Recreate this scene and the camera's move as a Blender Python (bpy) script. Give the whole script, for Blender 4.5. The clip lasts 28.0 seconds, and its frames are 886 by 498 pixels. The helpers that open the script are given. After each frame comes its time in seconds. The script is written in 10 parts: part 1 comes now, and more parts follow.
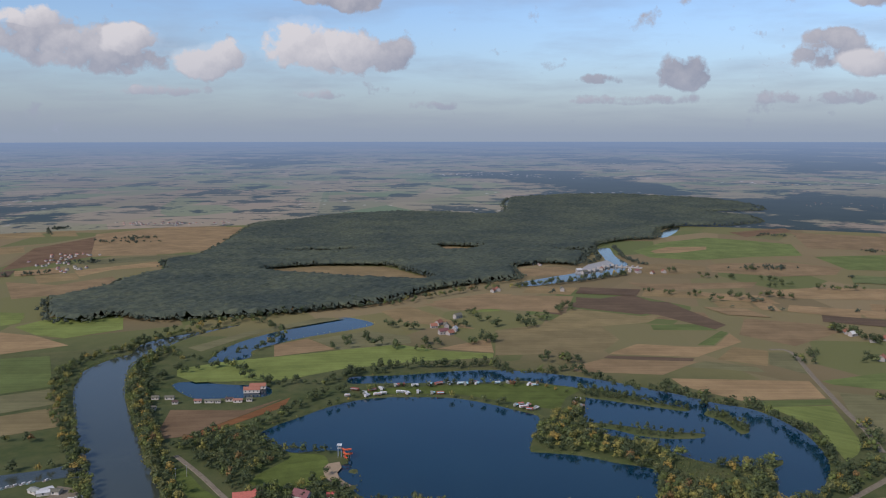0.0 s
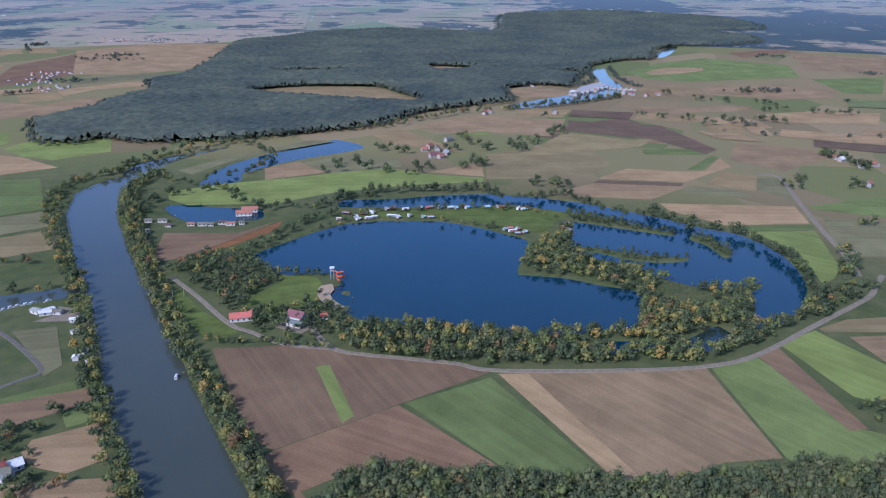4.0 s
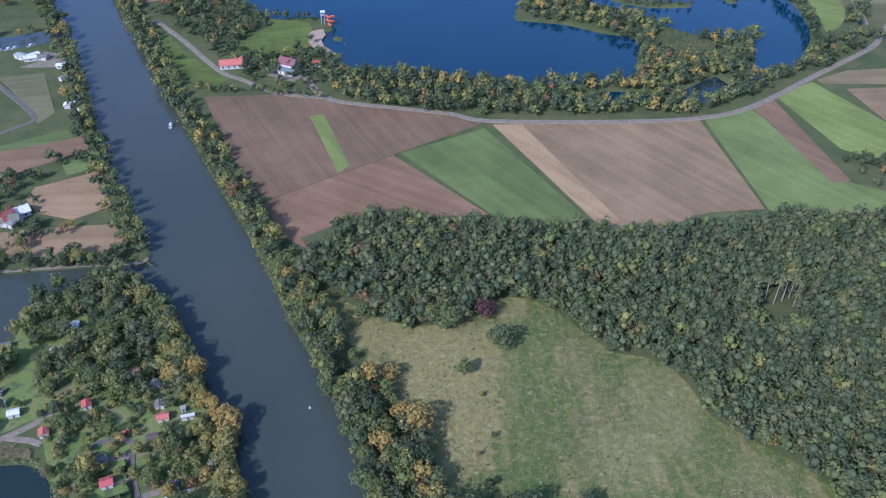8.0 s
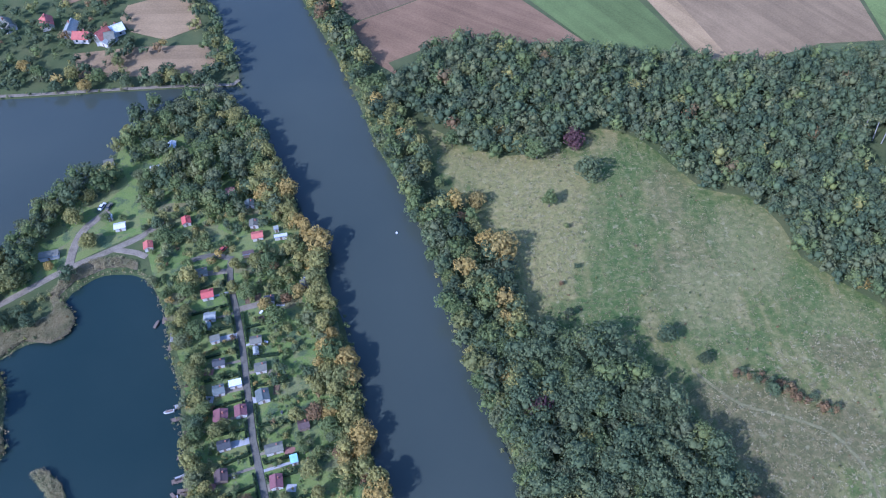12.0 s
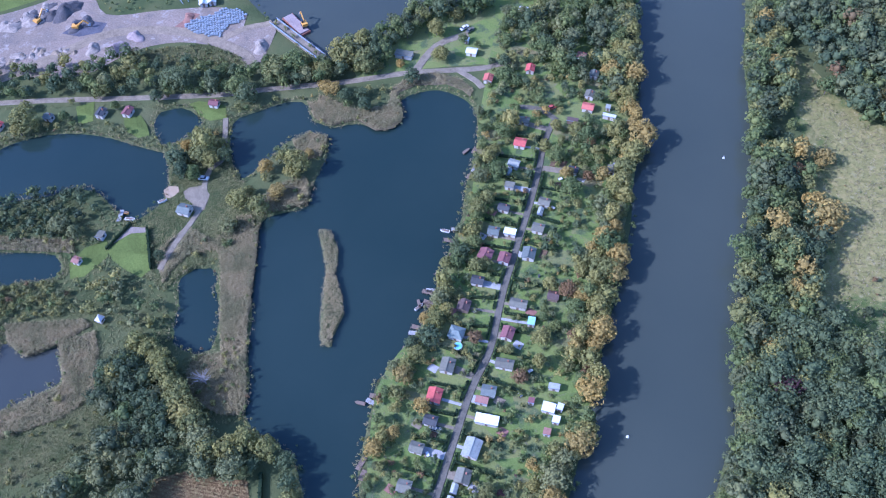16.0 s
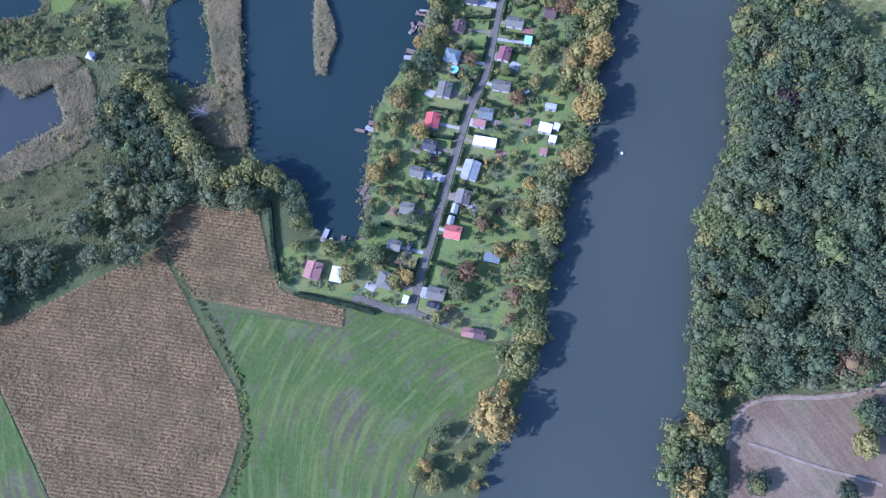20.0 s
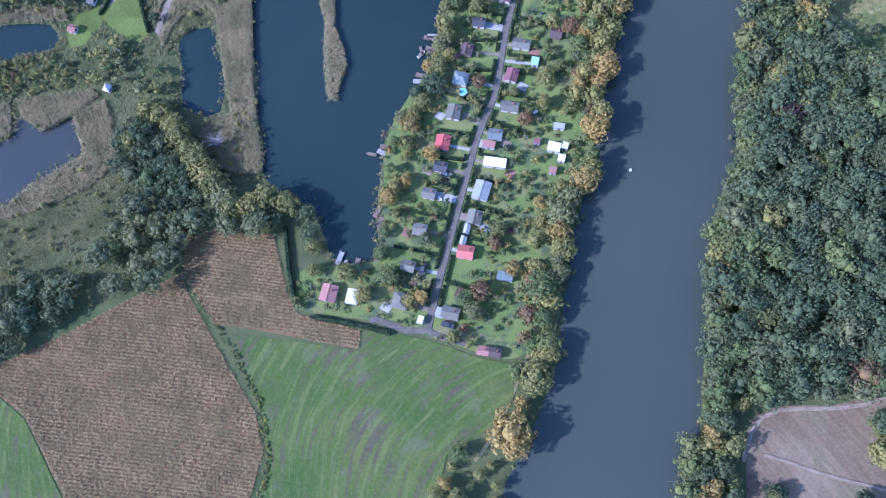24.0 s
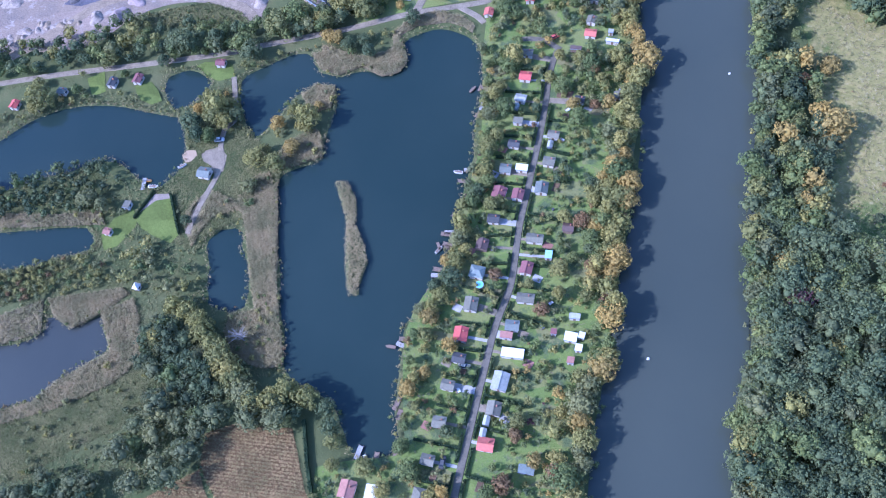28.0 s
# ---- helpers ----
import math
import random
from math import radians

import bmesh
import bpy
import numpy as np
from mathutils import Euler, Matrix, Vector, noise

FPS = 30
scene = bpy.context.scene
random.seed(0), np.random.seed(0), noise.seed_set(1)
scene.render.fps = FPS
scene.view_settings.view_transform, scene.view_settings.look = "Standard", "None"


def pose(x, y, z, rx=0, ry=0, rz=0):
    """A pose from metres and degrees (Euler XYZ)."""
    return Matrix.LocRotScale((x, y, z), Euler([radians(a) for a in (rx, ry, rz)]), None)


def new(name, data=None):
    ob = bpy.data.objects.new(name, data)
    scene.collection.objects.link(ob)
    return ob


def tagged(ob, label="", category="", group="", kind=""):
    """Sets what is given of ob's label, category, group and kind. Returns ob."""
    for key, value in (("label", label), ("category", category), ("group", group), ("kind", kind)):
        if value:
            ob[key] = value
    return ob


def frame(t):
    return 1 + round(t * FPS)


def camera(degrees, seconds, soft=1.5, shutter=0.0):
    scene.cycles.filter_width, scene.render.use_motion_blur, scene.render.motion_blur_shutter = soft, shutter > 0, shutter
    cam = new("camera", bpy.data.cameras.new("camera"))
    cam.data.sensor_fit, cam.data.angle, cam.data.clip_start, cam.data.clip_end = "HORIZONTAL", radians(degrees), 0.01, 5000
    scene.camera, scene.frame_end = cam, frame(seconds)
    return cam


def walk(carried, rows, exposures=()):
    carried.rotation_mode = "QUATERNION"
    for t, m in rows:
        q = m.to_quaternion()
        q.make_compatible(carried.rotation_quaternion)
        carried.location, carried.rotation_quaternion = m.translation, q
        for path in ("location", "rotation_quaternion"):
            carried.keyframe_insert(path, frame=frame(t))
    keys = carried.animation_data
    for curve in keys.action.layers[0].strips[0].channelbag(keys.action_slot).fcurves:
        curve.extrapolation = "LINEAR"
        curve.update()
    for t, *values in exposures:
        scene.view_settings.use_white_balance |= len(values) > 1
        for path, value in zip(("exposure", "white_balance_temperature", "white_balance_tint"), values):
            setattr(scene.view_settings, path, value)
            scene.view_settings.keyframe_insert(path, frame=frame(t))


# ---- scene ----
cam = camera(55.17, 28.0, 1.1)
PATH = [
    (0.0, -2.10, -4.70, 240.61, 82.43, 0.03, 0.24),
    (0.5, -2.10, -3.32, 240.55, 80.01, 0.02, 0.17),
    (1.0, -1.99, -3.51, 241.32, 77.30, -0.03, 0.07),
    (1.5, -2.00, -3.66, 242.49, 74.61, -0.12, -0.03),
    (2.0, -1.74, -3.58, 243.57, 72.17, -0.18, -0.09),
    (2.5, -1.87, -3.40, 243.71, 71.23, -0.22, -0.15),
    (4.5, -0.99, -2.30, 245.63, 69.29, -0.35, -0.30),
    (5.0, -0.61, -2.29, 246.70, 67.57, -0.34, -0.32),
    (5.5, -0.80, -2.03, 247.16, 65.57, -0.42, -0.34),
    (6.0, -0.56, -1.93, 247.18, 63.28, -0.36, -0.39),
    (6.5, -0.81, -1.69, 247.37, 60.98, -0.49, -0.41),
    (7.0, -0.94, -1.65, 248.37, 58.20, -0.60, -0.43),
    (7.5, -1.79, -1.71, 249.28, 55.67, -0.77, -0.50),
    (8.0, -1.78, -1.73, 249.55, 53.05, -0.85, -0.49),
    (8.5, -1.44, -1.58, 250.07, 50.54, -0.88, -0.47),
    (9.0, -1.08, -1.19, 250.59, 47.81, -0.83, -0.47),
    (9.5, -1.27, -1.32, 250.69, 45.34, -0.84, -0.50),
    (10.0, -1.14, -1.38, 250.82, 42.78, -0.85, -0.46),
    (10.5, -1.34, -0.83, 251.09, 41.32, -0.82, -0.52),
    (11.0, -0.96, -0.54, 251.43, 41.22, -0.72, -0.46),
    (11.5, -2.26, -0.68, 251.55, 41.32, -0.82, -0.39),
    (12.0, -2.66, -0.38, 249.68, 41.43, 1.71, 4.91),
    (12.5, -2.20, 0.46, 249.74, 41.54, 2.67, 14.12),
    (13.0, -1.51, 0.53, 248.99, 41.92, 3.87, 21.99),
    (13.5, -1.10, 1.03, 249.73, 42.10, 4.19, 27.96),
    (15.5, 0.47, -0.75, 247.38, 37.92, 3.19, 36.03),
    (16.0, 1.41, -1.50, 246.39, 35.34, 2.90, 35.99),
    (16.5, 1.13, -0.92, 247.13, 32.45, 2.73, 35.75),
    (17.0, 1.38, -0.58, 246.98, 29.58, 2.89, 35.50),
    (17.5, 1.31, -0.51, 247.67, 27.09, 3.12, 35.25),
    (18.0, 1.34, -0.38, 248.16, 24.39, 3.36, 35.00),
    (18.5, 1.27, 0.57, 249.07, 21.69, 3.62, 34.79),
    (19.0, 1.32, 0.57, 249.41, 19.00, 3.74, 34.55),
    (19.5, 1.55, 1.70, 249.95, 17.00, 3.95, 34.30),
    (20.0, 1.74, 2.67, 250.48, 15.78, 4.20, 34.06),
    (20.5, 1.42, 2.53, 250.95, 15.76, 4.24, 33.80),
    (21.0, 1.33, 2.38, 251.37, 15.95, 4.36, 33.57),
    (21.5, 1.57, 2.04, 251.94, 16.32, 4.48, 33.52),
    (23.5, 1.53, 3.30, 254.10, 16.57, 5.26, 33.02),
    (24.0, 1.62, 3.02, 254.55, 16.73, 5.39, 32.95),
    (24.5, 1.45, 3.57, 255.10, 17.38, 5.58, 32.92),
    (25.0, 1.46, 3.66, 255.68, 18.89, 5.77, 32.87),
    (25.5, 1.52, 3.84, 256.14, 20.55, 5.94, 32.81),
    (26.0, 1.51, 4.00, 257.15, 22.39, 6.15, 32.71),
    (26.5, 1.30, 3.60, 257.75, 24.16, 6.25, 32.64),
    (27.0, 1.64, 3.72, 258.33, 25.82, 6.51, 32.67),
    (27.5, 2.19, 3.37, 258.25, 27.55, 6.73, 32.69),
    (28.0, 2.64, 3.09, 258.30, 29.38, 6.94, 32.69),
]
EXPOSURES = [(0.0, 0.02, 6200, 23), (2.5, 0.38, 5300, 28), (6.0, 0.80, 5080, 30), (9.5, 0.98, 4800, 29), (11.0, 1.10, 4620, 30), (13.0, 1.22, 4520, 32), (16.0, 1.40, 4570, 36), (20.0, 1.44, 4590, 37), (24.0, 1.48, 4590, 37), (28.0, 1.62, 4590, 37)]
walk(cam, [(t, pose(x, y, z, rx, ry, rz)) for t, x, y, z, rx, ry, rz in PATH], EXPOSURES)

# ---- light: sun from the south-west, hazy sky with cumulus ----
SUN_AZ, SUN_EL = radians(220.0), radians(37.0)
sun_dir = Vector((math.sin(SUN_AZ) * math.cos(SUN_EL), math.cos(SUN_AZ) * math.cos(SUN_EL), math.sin(SUN_EL)))
lamp = bpy.data.lights.new("sun", "SUN")
lamp.energy, lamp.angle, lamp.color = 2.6, radians(1.2), (1.0, 0.96, 0.90)
sun = new("sun", lamp)
sun.rotation_euler = sun_dir.to_track_quat("Z", "Y").to_euler()

world = bpy.data.worlds.new("sky")
scene.world = world
world.use_nodes = True
wt = world.node_tree
wt.nodes.clear()


def wnode(kind, **kw):
    n = wt.nodes.new(kind)
    for k, v in kw.items():
        n.inputs[k].default_value = v
    return n


def wmath(op, a, b=None, clamp=False):
    n = wt.nodes.new("ShaderNodeMath")
    n.operation, n.use_clamp = op, clamp
    for i, v in enumerate((a, b)):
        if v is None:
            continue
        if isinstance(v, (int, float)):
            n.inputs[i].default_value = v
        else:
            wt.links.new(v, n.inputs[i])
    return n.outputs[0]


sky = wt.nodes.new("ShaderNodeTexSky")
sky.sky_type, sky.sun_disc = "NISHITA", False
sky.sun_elevation, sky.sun_rotation = SUN_EL, SUN_AZ
sky.air_density, sky.dust_density, sky.ozone_density = 1.0, 1.1, 2.5
coord = wt.nodes.new("ShaderNodeTexCoord")
xyz = wt.nodes.new("ShaderNodeSeparateXYZ")
wt.links.new(coord.outputs["Generated"], xyz.inputs[0])
dx, dy, dz = xyz.outputs
# direction on a flat layer of air: ahead-angle and height-angle
flat = wt.nodes.new("ShaderNodeCombineXYZ")
lift = wmath("ADD", wmath("MAXIMUM", dz, 0.0), 0.10)
wt.links.new(wmath("DIVIDE", dx, lift), flat.inputs[0])
wt.links.new(wmath("DIVIDE", dy, lift), flat.inputs[1])
wt.links.new(wmath("MULTIPLY", dz, 9.0), flat.inputs[2])
puff = wnode("ShaderNodeTexNoise", Scale=1.15, Detail=9.0, Roughness=0.56)
wt.links.new(flat.outputs[0], puff.inputs["Vector"])
# heaped clouds: soft masses at (side, height) broken up by fine noise
fine = wnode("ShaderNodeTexNoise", Scale=16.0, Detail=8.0, Roughness=0.62)
wt.links.new(coord.outputs["Generated"], fine.inputs["Vector"])
bend = wnode("ShaderNodeTexNoise", Scale=11.0, Detail=5.0, Roughness=0.55)
wt.links.new(coord.outputs["Generated"], bend.inputs["Vector"])
parts = wt.nodes.new("ShaderNodeSeparateColor")
wt.links.new(bend.outputs["Color"], parts.inputs[0])
drift_a, drift_b = wmath("MULTIPLY", wmath("SUBTRACT", parts.outputs[0], 0.5), 2.0), wmath("MULTIPLY", wmath("SUBTRACT", parts.outputs[1], 0.5), 1.9)
heap = lit = None
grain = wnode("ShaderNodeTexNoise", Scale=48.0, Detail=6.0, Roughness=0.6)
wt.links.new(coord.outputs["Generated"], grain.inputs["Vector"])
# bearing, height, half width and half height in degrees, and how much sun the flank catches
HEAPS = ((-25.8, 5.6, 4.4, 2.3, 0.42), (-25.5, 7.0, 2.9, 0.9, 1.0), (-21.6, 5.0, 5.0, 1.9, 0.42), (-19.8, 5.8, 2.2, 1.4, 0.8), (-15.1, 4.5, 2.6, 1.6, 0.95),
         (-9.1, 5.2, 3.3, 2.0, 1.0), (-6.2, 5.4, 2.4, 1.9, 0.75), (-3.6, 5.1, 2.0, 1.5, 0.3), (-6.2, 8.9, 3.8, 1.4, 0.25), (15.1, 4.05, 2.4, 1.5, 0.12), (10.4, 3.7, 2.0, 0.45, 0.15),
         (24.6, 4.6, 4.4, 1.8, 0.35), (26.4, 4.2, 2.2, 1.2, 0.85), (23.9, 5.6, 2.7, 1.0, 0.3), (26.7, 8.4, 2.5, 1.3, 0.3), (-18.9, 2.8, 4.6, 0.5, 0.6), (-8.5, 2.7, 2.0, 0.55, 0.6),
         (11.9, 2.3, 5.6, 0.5, 0.45), (24.0, 2.3, 4.8, 0.65, 0.42), (-1.0, 2.0, 2.4, 0.45, 0.4),
         (-42.0, 5.0, 6.0, 2.0, 0.6), (42.0, 6.0, 6.0, 2.5, 0.5), (75.0, 7.0, 8.0, 3.0, 0.5), (-80.0, 8.0, 9.0, 3.5, 0.6), (130.0, 7.0, 8.0, 3.0, 0.5))
drift_a, drift_b = wmath("MULTIPLY", drift_a, 0.8), wmath("MULTIPLY", drift_b, 0.8)
bearing = wmath("ARCTAN2", dx, dy)
for az, el, wa, we, sunny in HEAPS:
    side = wmath("ADD", wmath("DIVIDE", wmath("SUBTRACT", bearing, radians(az)), radians(wa)), drift_a)
    high = wmath("ADD", wmath("DIVIDE", wmath("SUBTRACT", dz, math.sin(radians(el))), radians(we)), drift_b)
    flatbase = wmath("MULTIPLY", high, wmath("ADD", 1.0, wmath("MULTIPLY", wmath("LESS_THAN", high, 0.0), 0.5)))
    m = wmath("SUBTRACT", 1.15, wmath("ADD", wmath("MULTIPLY", side, side), wmath("MULTIPLY", flatbase, flatbase)), clamp=True)
    if we < 0.7:
        m = wmath("MULTIPLY", m, 0.6)
    heap = m if heap is None else wmath("MAXIMUM", heap, m)
    flank = wmath("ADD", wmath("SUBTRACT", wmath("MULTIPLY", high, 0.45), wmath("MULTIPLY", side, 0.35)), 0.62)
    top = wmath("MULTIPLY", wmath("MULTIPLY", wmath("MULTIPLY", m, 2.0, clamp=True), sunny), flank, clamp=True)
    lit = top if lit is None else wmath("MAXIMUM", lit, top)
rough = wmath("ADD", wmath("MULTIPLY", wmath("SUBTRACT", fine.outputs[0], 0.5), 2.2), wmath("MULTIPLY", wmath("SUBTRACT", grain.outputs[0], 0.5), 1.9))
mass = wmath("MULTIPLY", wmath("SUBTRACT", wmath("ADD", heap, rough), 0.30), 2.6, clamp=True)
veil = wmath("MULTIPLY", wmath("SUBTRACT", puff.outputs[0], 0.44), 3.4, clamp=True)
cover = wmath("MAXIMUM", mass, wmath("MULTIPLY", veil, 0.45), clamp=True)
shade = wmath("ADD", wmath("MULTIPLY", lit, 1.3), wmath("MULTIPLY", rough, 0.45), clamp=True)
tone = wt.nodes.new("ShaderNodeMix")
tone.data_type = "RGBA"
tone.inputs[6].default_value, tone.inputs[7].default_value = (1.85, 2.08, 2.38, 1), (4.3, 4.35, 4.1, 1)
wt.links.new(shade, tone.inputs[0])
mixc = wt.nodes.new("ShaderNodeMix")
mixc.data_type = "RGBA"
wt.links.new(cover, mixc.inputs[0])
clear_sky = wt.nodes.new("ShaderNodeMix")
clear_sky.data_type, clear_sky.blend_type = "RGBA", "MULTIPLY"
clear_sky.inputs[0].default_value, clear_sky.inputs[7].default_value = 1.0, (0.74, 0.84, 0.88, 1)
wt.links.new(sky.outputs[0], clear_sky.inputs[6])
wt.links.new(clear_sky.outputs[2], mixc.inputs[6])
wt.links.new(tone.outputs[2], mixc.inputs[7])
# pale haze low over the horizon
low = wmath("POWER", wmath("SUBTRACT", 1.0, wmath("MULTIPLY", wmath("ABSOLUTE", dz), 7.5), clamp=True), 1.6)
haze = wt.nodes.new("ShaderNodeMix")
haze.data_type = "RGBA"
haze.inputs[7].default_value = (1.90, 2.38, 2.78, 1)
wt.links.new(wmath("MULTIPLY", low, 0.9), haze.inputs[0])
wt.links.new(mixc.outputs[2], haze.inputs[6])
back = wnode("ShaderNodeBackground", Strength=0.15)
wt.links.new(haze.outputs[2], back.inputs["Color"])
out = wt.nodes.new("ShaderNodeOutputWorld")
wt.links.new(back.outputs[0], out.inputs["Surface"])

# ---- materials ----


class Nodes:
    """A small hand for writing node materials."""

    def __init__(self, name, rough=0.8, spec=0.3):
        self.mat = bpy.data.materials.new(name)
        self.mat.use_nodes = True
        self.t = self.mat.node_tree
        self.bsdf = self.t.nodes["Principled BSDF"]
        self.bsdf.inputs["Roughness"].default_value = rough
        self.bsdf.inputs["Specular IOR Level"].default_value = spec

    def put(self, v, sock):
        if hasattr(v, "links"):
            self.t.links.new(v, sock)
        elif isinstance(v, (tuple, list)):
            sock.default_value = (*v, 1.0) if len(v) == 3 and sock.type == "RGBA" else v
        else:
            sock.default_value = v

    def coords(self, kind="Object", scale=(1, 1, 1), turn=0.0):
        c = self.t.nodes.new("ShaderNodeTexCoord")
        m = self.t.nodes.new("ShaderNodeMapping")
        m.inputs["Scale"].default_value, m.inputs["Rotation"].default_value = scale, (0, 0, turn)
        self.t.links.new(c.outputs[kind], m.inputs["Vector"])
        return m.outputs[0]

    def noise(self, vec, scale, detail=4.0, rough=0.55):
        n = self.t.nodes.new("ShaderNodeTexNoise")
        self.put(vec, n.inputs["Vector"])
        n.inputs["Scale"].default_value, n.inputs["Detail"].default_value, n.inputs["Roughness"].default_value = scale, detail, rough
        return n.outputs["Fac"]

    def voronoi(self, vec, scale, output="Color", feature="F1"):
        n = self.t.nodes.new("ShaderNodeTexVoronoi")
        n.feature = feature
        self.put(vec, n.inputs["Vector"])
        n.inputs["Scale"].default_value = scale
        return n.outputs[output]

    def ramp(self, fac, stops):
        n = self.t.nodes.new("ShaderNodeValToRGB")
        while len(n.color_ramp.elements) < len(stops):
            n.color_ramp.elements.new(0.5)
        for el, (p, c) in zip(n.color_ramp.elements, stops):
            el.position, el.color = p, (*c, 1)
        self.put(fac, n.inputs[0])
        return n.outputs[0]

    def mix(self, fac, a, b, mode="MIX"):
        n = self.t.nodes.new("ShaderNodeMix")
        n.data_type, n.blend_type = "RGBA", mode
        self.put(fac, n.inputs[0]), self.put(a, n.inputs[6]), self.put(b, n.inputs[7])
        return n.outputs[2]

    def math(self, op, a, b=0.0, clamp=False):
        n = self.t.nodes.new("ShaderNodeMath")
        n.operation, n.use_clamp = op, clamp
        self.put(a, n.inputs[0]), self.put(b, n.inputs[1])
        return n.outputs[0]

    def random(self):
        return self.t.nodes.new("ShaderNodeObjectInfo").outputs["Random"]

    def island(self):
        return self.t.nodes.new("ShaderNodeNewGeometry").outputs["Random Per Island"]

    def attr(self, name):
        n = self.t.nodes.new("ShaderNodeAttribute")
        n.attribute_name = name
        return n.outputs["Fac"]

    def bump(self, height, strength, distance):
        n = self.t.nodes.new("ShaderNodeBump")
        n.inputs["Strength"].default_value, n.inputs["Distance"].default_value = strength, distance
        self.put(height, n.inputs["Height"])
        self.t.links.new(n.outputs[0], self.bsdf.inputs["Normal"])

    def done(self, colour):
        self.put(colour, self.bsdf.inputs["Base Color"])
        return self.mat


def scaled(c, k):
    return tuple(min(1.0, v * k) for v in c)


def leaf_material(name, dark, light, third, tint=False):
    n = Nodes(name, 0.75, 0.2)
    base = n.ramp(n.attr("tint") if tint else n.random(), [(0.0, dark), (0.5, light), (1.0, third)])
    leafy = n.ramp(n.island(), [(0.0, (0.74, 0.75, 0.78)), (0.55, (1.0, 0.99, 0.97)), (1.0, (1.30, 1.24, 1.10))])
    colour = n.mix(1.0, base, leafy, "MULTIPLY")
    thin = n.t.nodes.new("ShaderNodeBsdfTranslucent")
    n.put(colour, thin.inputs["Color"])
    both = n.t.nodes.new("ShaderNodeMixShader")
    both.inputs[0].default_value = 0.28
    n.t.links.new(n.bsdf.outputs[0], both.inputs[1])
    n.t.links.new(thin.outputs[0], both.inputs[2])
    n.t.links.new(both.outputs[0], n.t.nodes["Material Output"].inputs["Surface"])
    return n.done(colour)


def soil_material(name, c, row_scale=1.2, amount=0.35, patch=0.02, rough=0.95, speck=0.0):
    """Worked land: drill rows, wide passes of the machine, damp and dry patches, clods."""
    c = (c[0] * 0.84, c[1] * 0.79, c[2] * 0.60)
    n = Nodes(name, rough, 0.1)
    v = n.coords("Object")
    lines = n.noise(n.coords("Object", (0.012, row_scale, 1)), 1.0, 2.0)
    bands = n.noise(n.coords("Object", (0.006, 0.16, 1)), 1.0, 2.0, 0.5)
    spots = n.noise(v, patch, 6.0, 0.62)
    grain = n.noise(v, 0.9, 5.0, 0.75)
    col = n.ramp(spots, [(0.34, scaled(c, 0.62)), (0.5, c), (0.66, scaled(c, 1.42))])
    col = n.mix(amount * 0.6, col, n.ramp(lines, [(0.40, scaled(c, 0.6)), (0.60, scaled(c, 1.35))]))
    col = n.mix(0.24, col, n.ramp(bands, [(0.42, scaled(c, 0.62)), (0.58, scaled(c, 1.35))]))
    col = n.mix(0.25 + speck, col, n.ramp(grain, [(0.36, scaled(c, 0.45)), (0.64, scaled(c, 1.5))]))
    k = n.ramp(n.random(), [(0, (0.84, 0.84, 0.86)), (1, (1.16, 1.14, 1.10))])
    n.bump(grain, 0.6, 0.35)
    return n.done(n.mix(1.0, col, k, "MULTIPLY"))


FIELD = {
    "soil_brown": soil_material("soil_brown", (0.234, 0.160, 0.106)),
    "soil_red": soil_material("soil_red", (0.232, 0.150, 0.100), amount=0.2),
    "soil_dark": soil_material("soil_dark", (0.165, 0.118, 0.088)),
    "soil_orange": soil_material("soil_orange", (0.26, 0.125, 0.06)),
    "soil_tan": soil_material("soil_tan", (0.318, 0.228, 0.142), amount=0.22),
    "soil_pale": soil_material("soil_pale", (0.330, 0.238, 0.146), amount=0.22),
    "stubble": soil_material("stubble", (0.25, 0.205, 0.120)),
    "stubble_olive": soil_material("stubble_olive", (0.20, 0.195, 0.115)),
    "stubble_gold": soil_material("stubble_gold", (0.30, 0.225, 0.13)),
    "crop_green": soil_material("crop_green", (0.160, 0.205, 0.078), amount=0.12),
    "crop_lime": soil_material("crop_lime", (0.205, 0.255, 0.084), amount=0.15),
    "hay_meadow": None, "bare_sand": None,
    "grass_strip": soil_material("grass_strip", (0.155, 0.185, 0.09), amount=0.2),
}


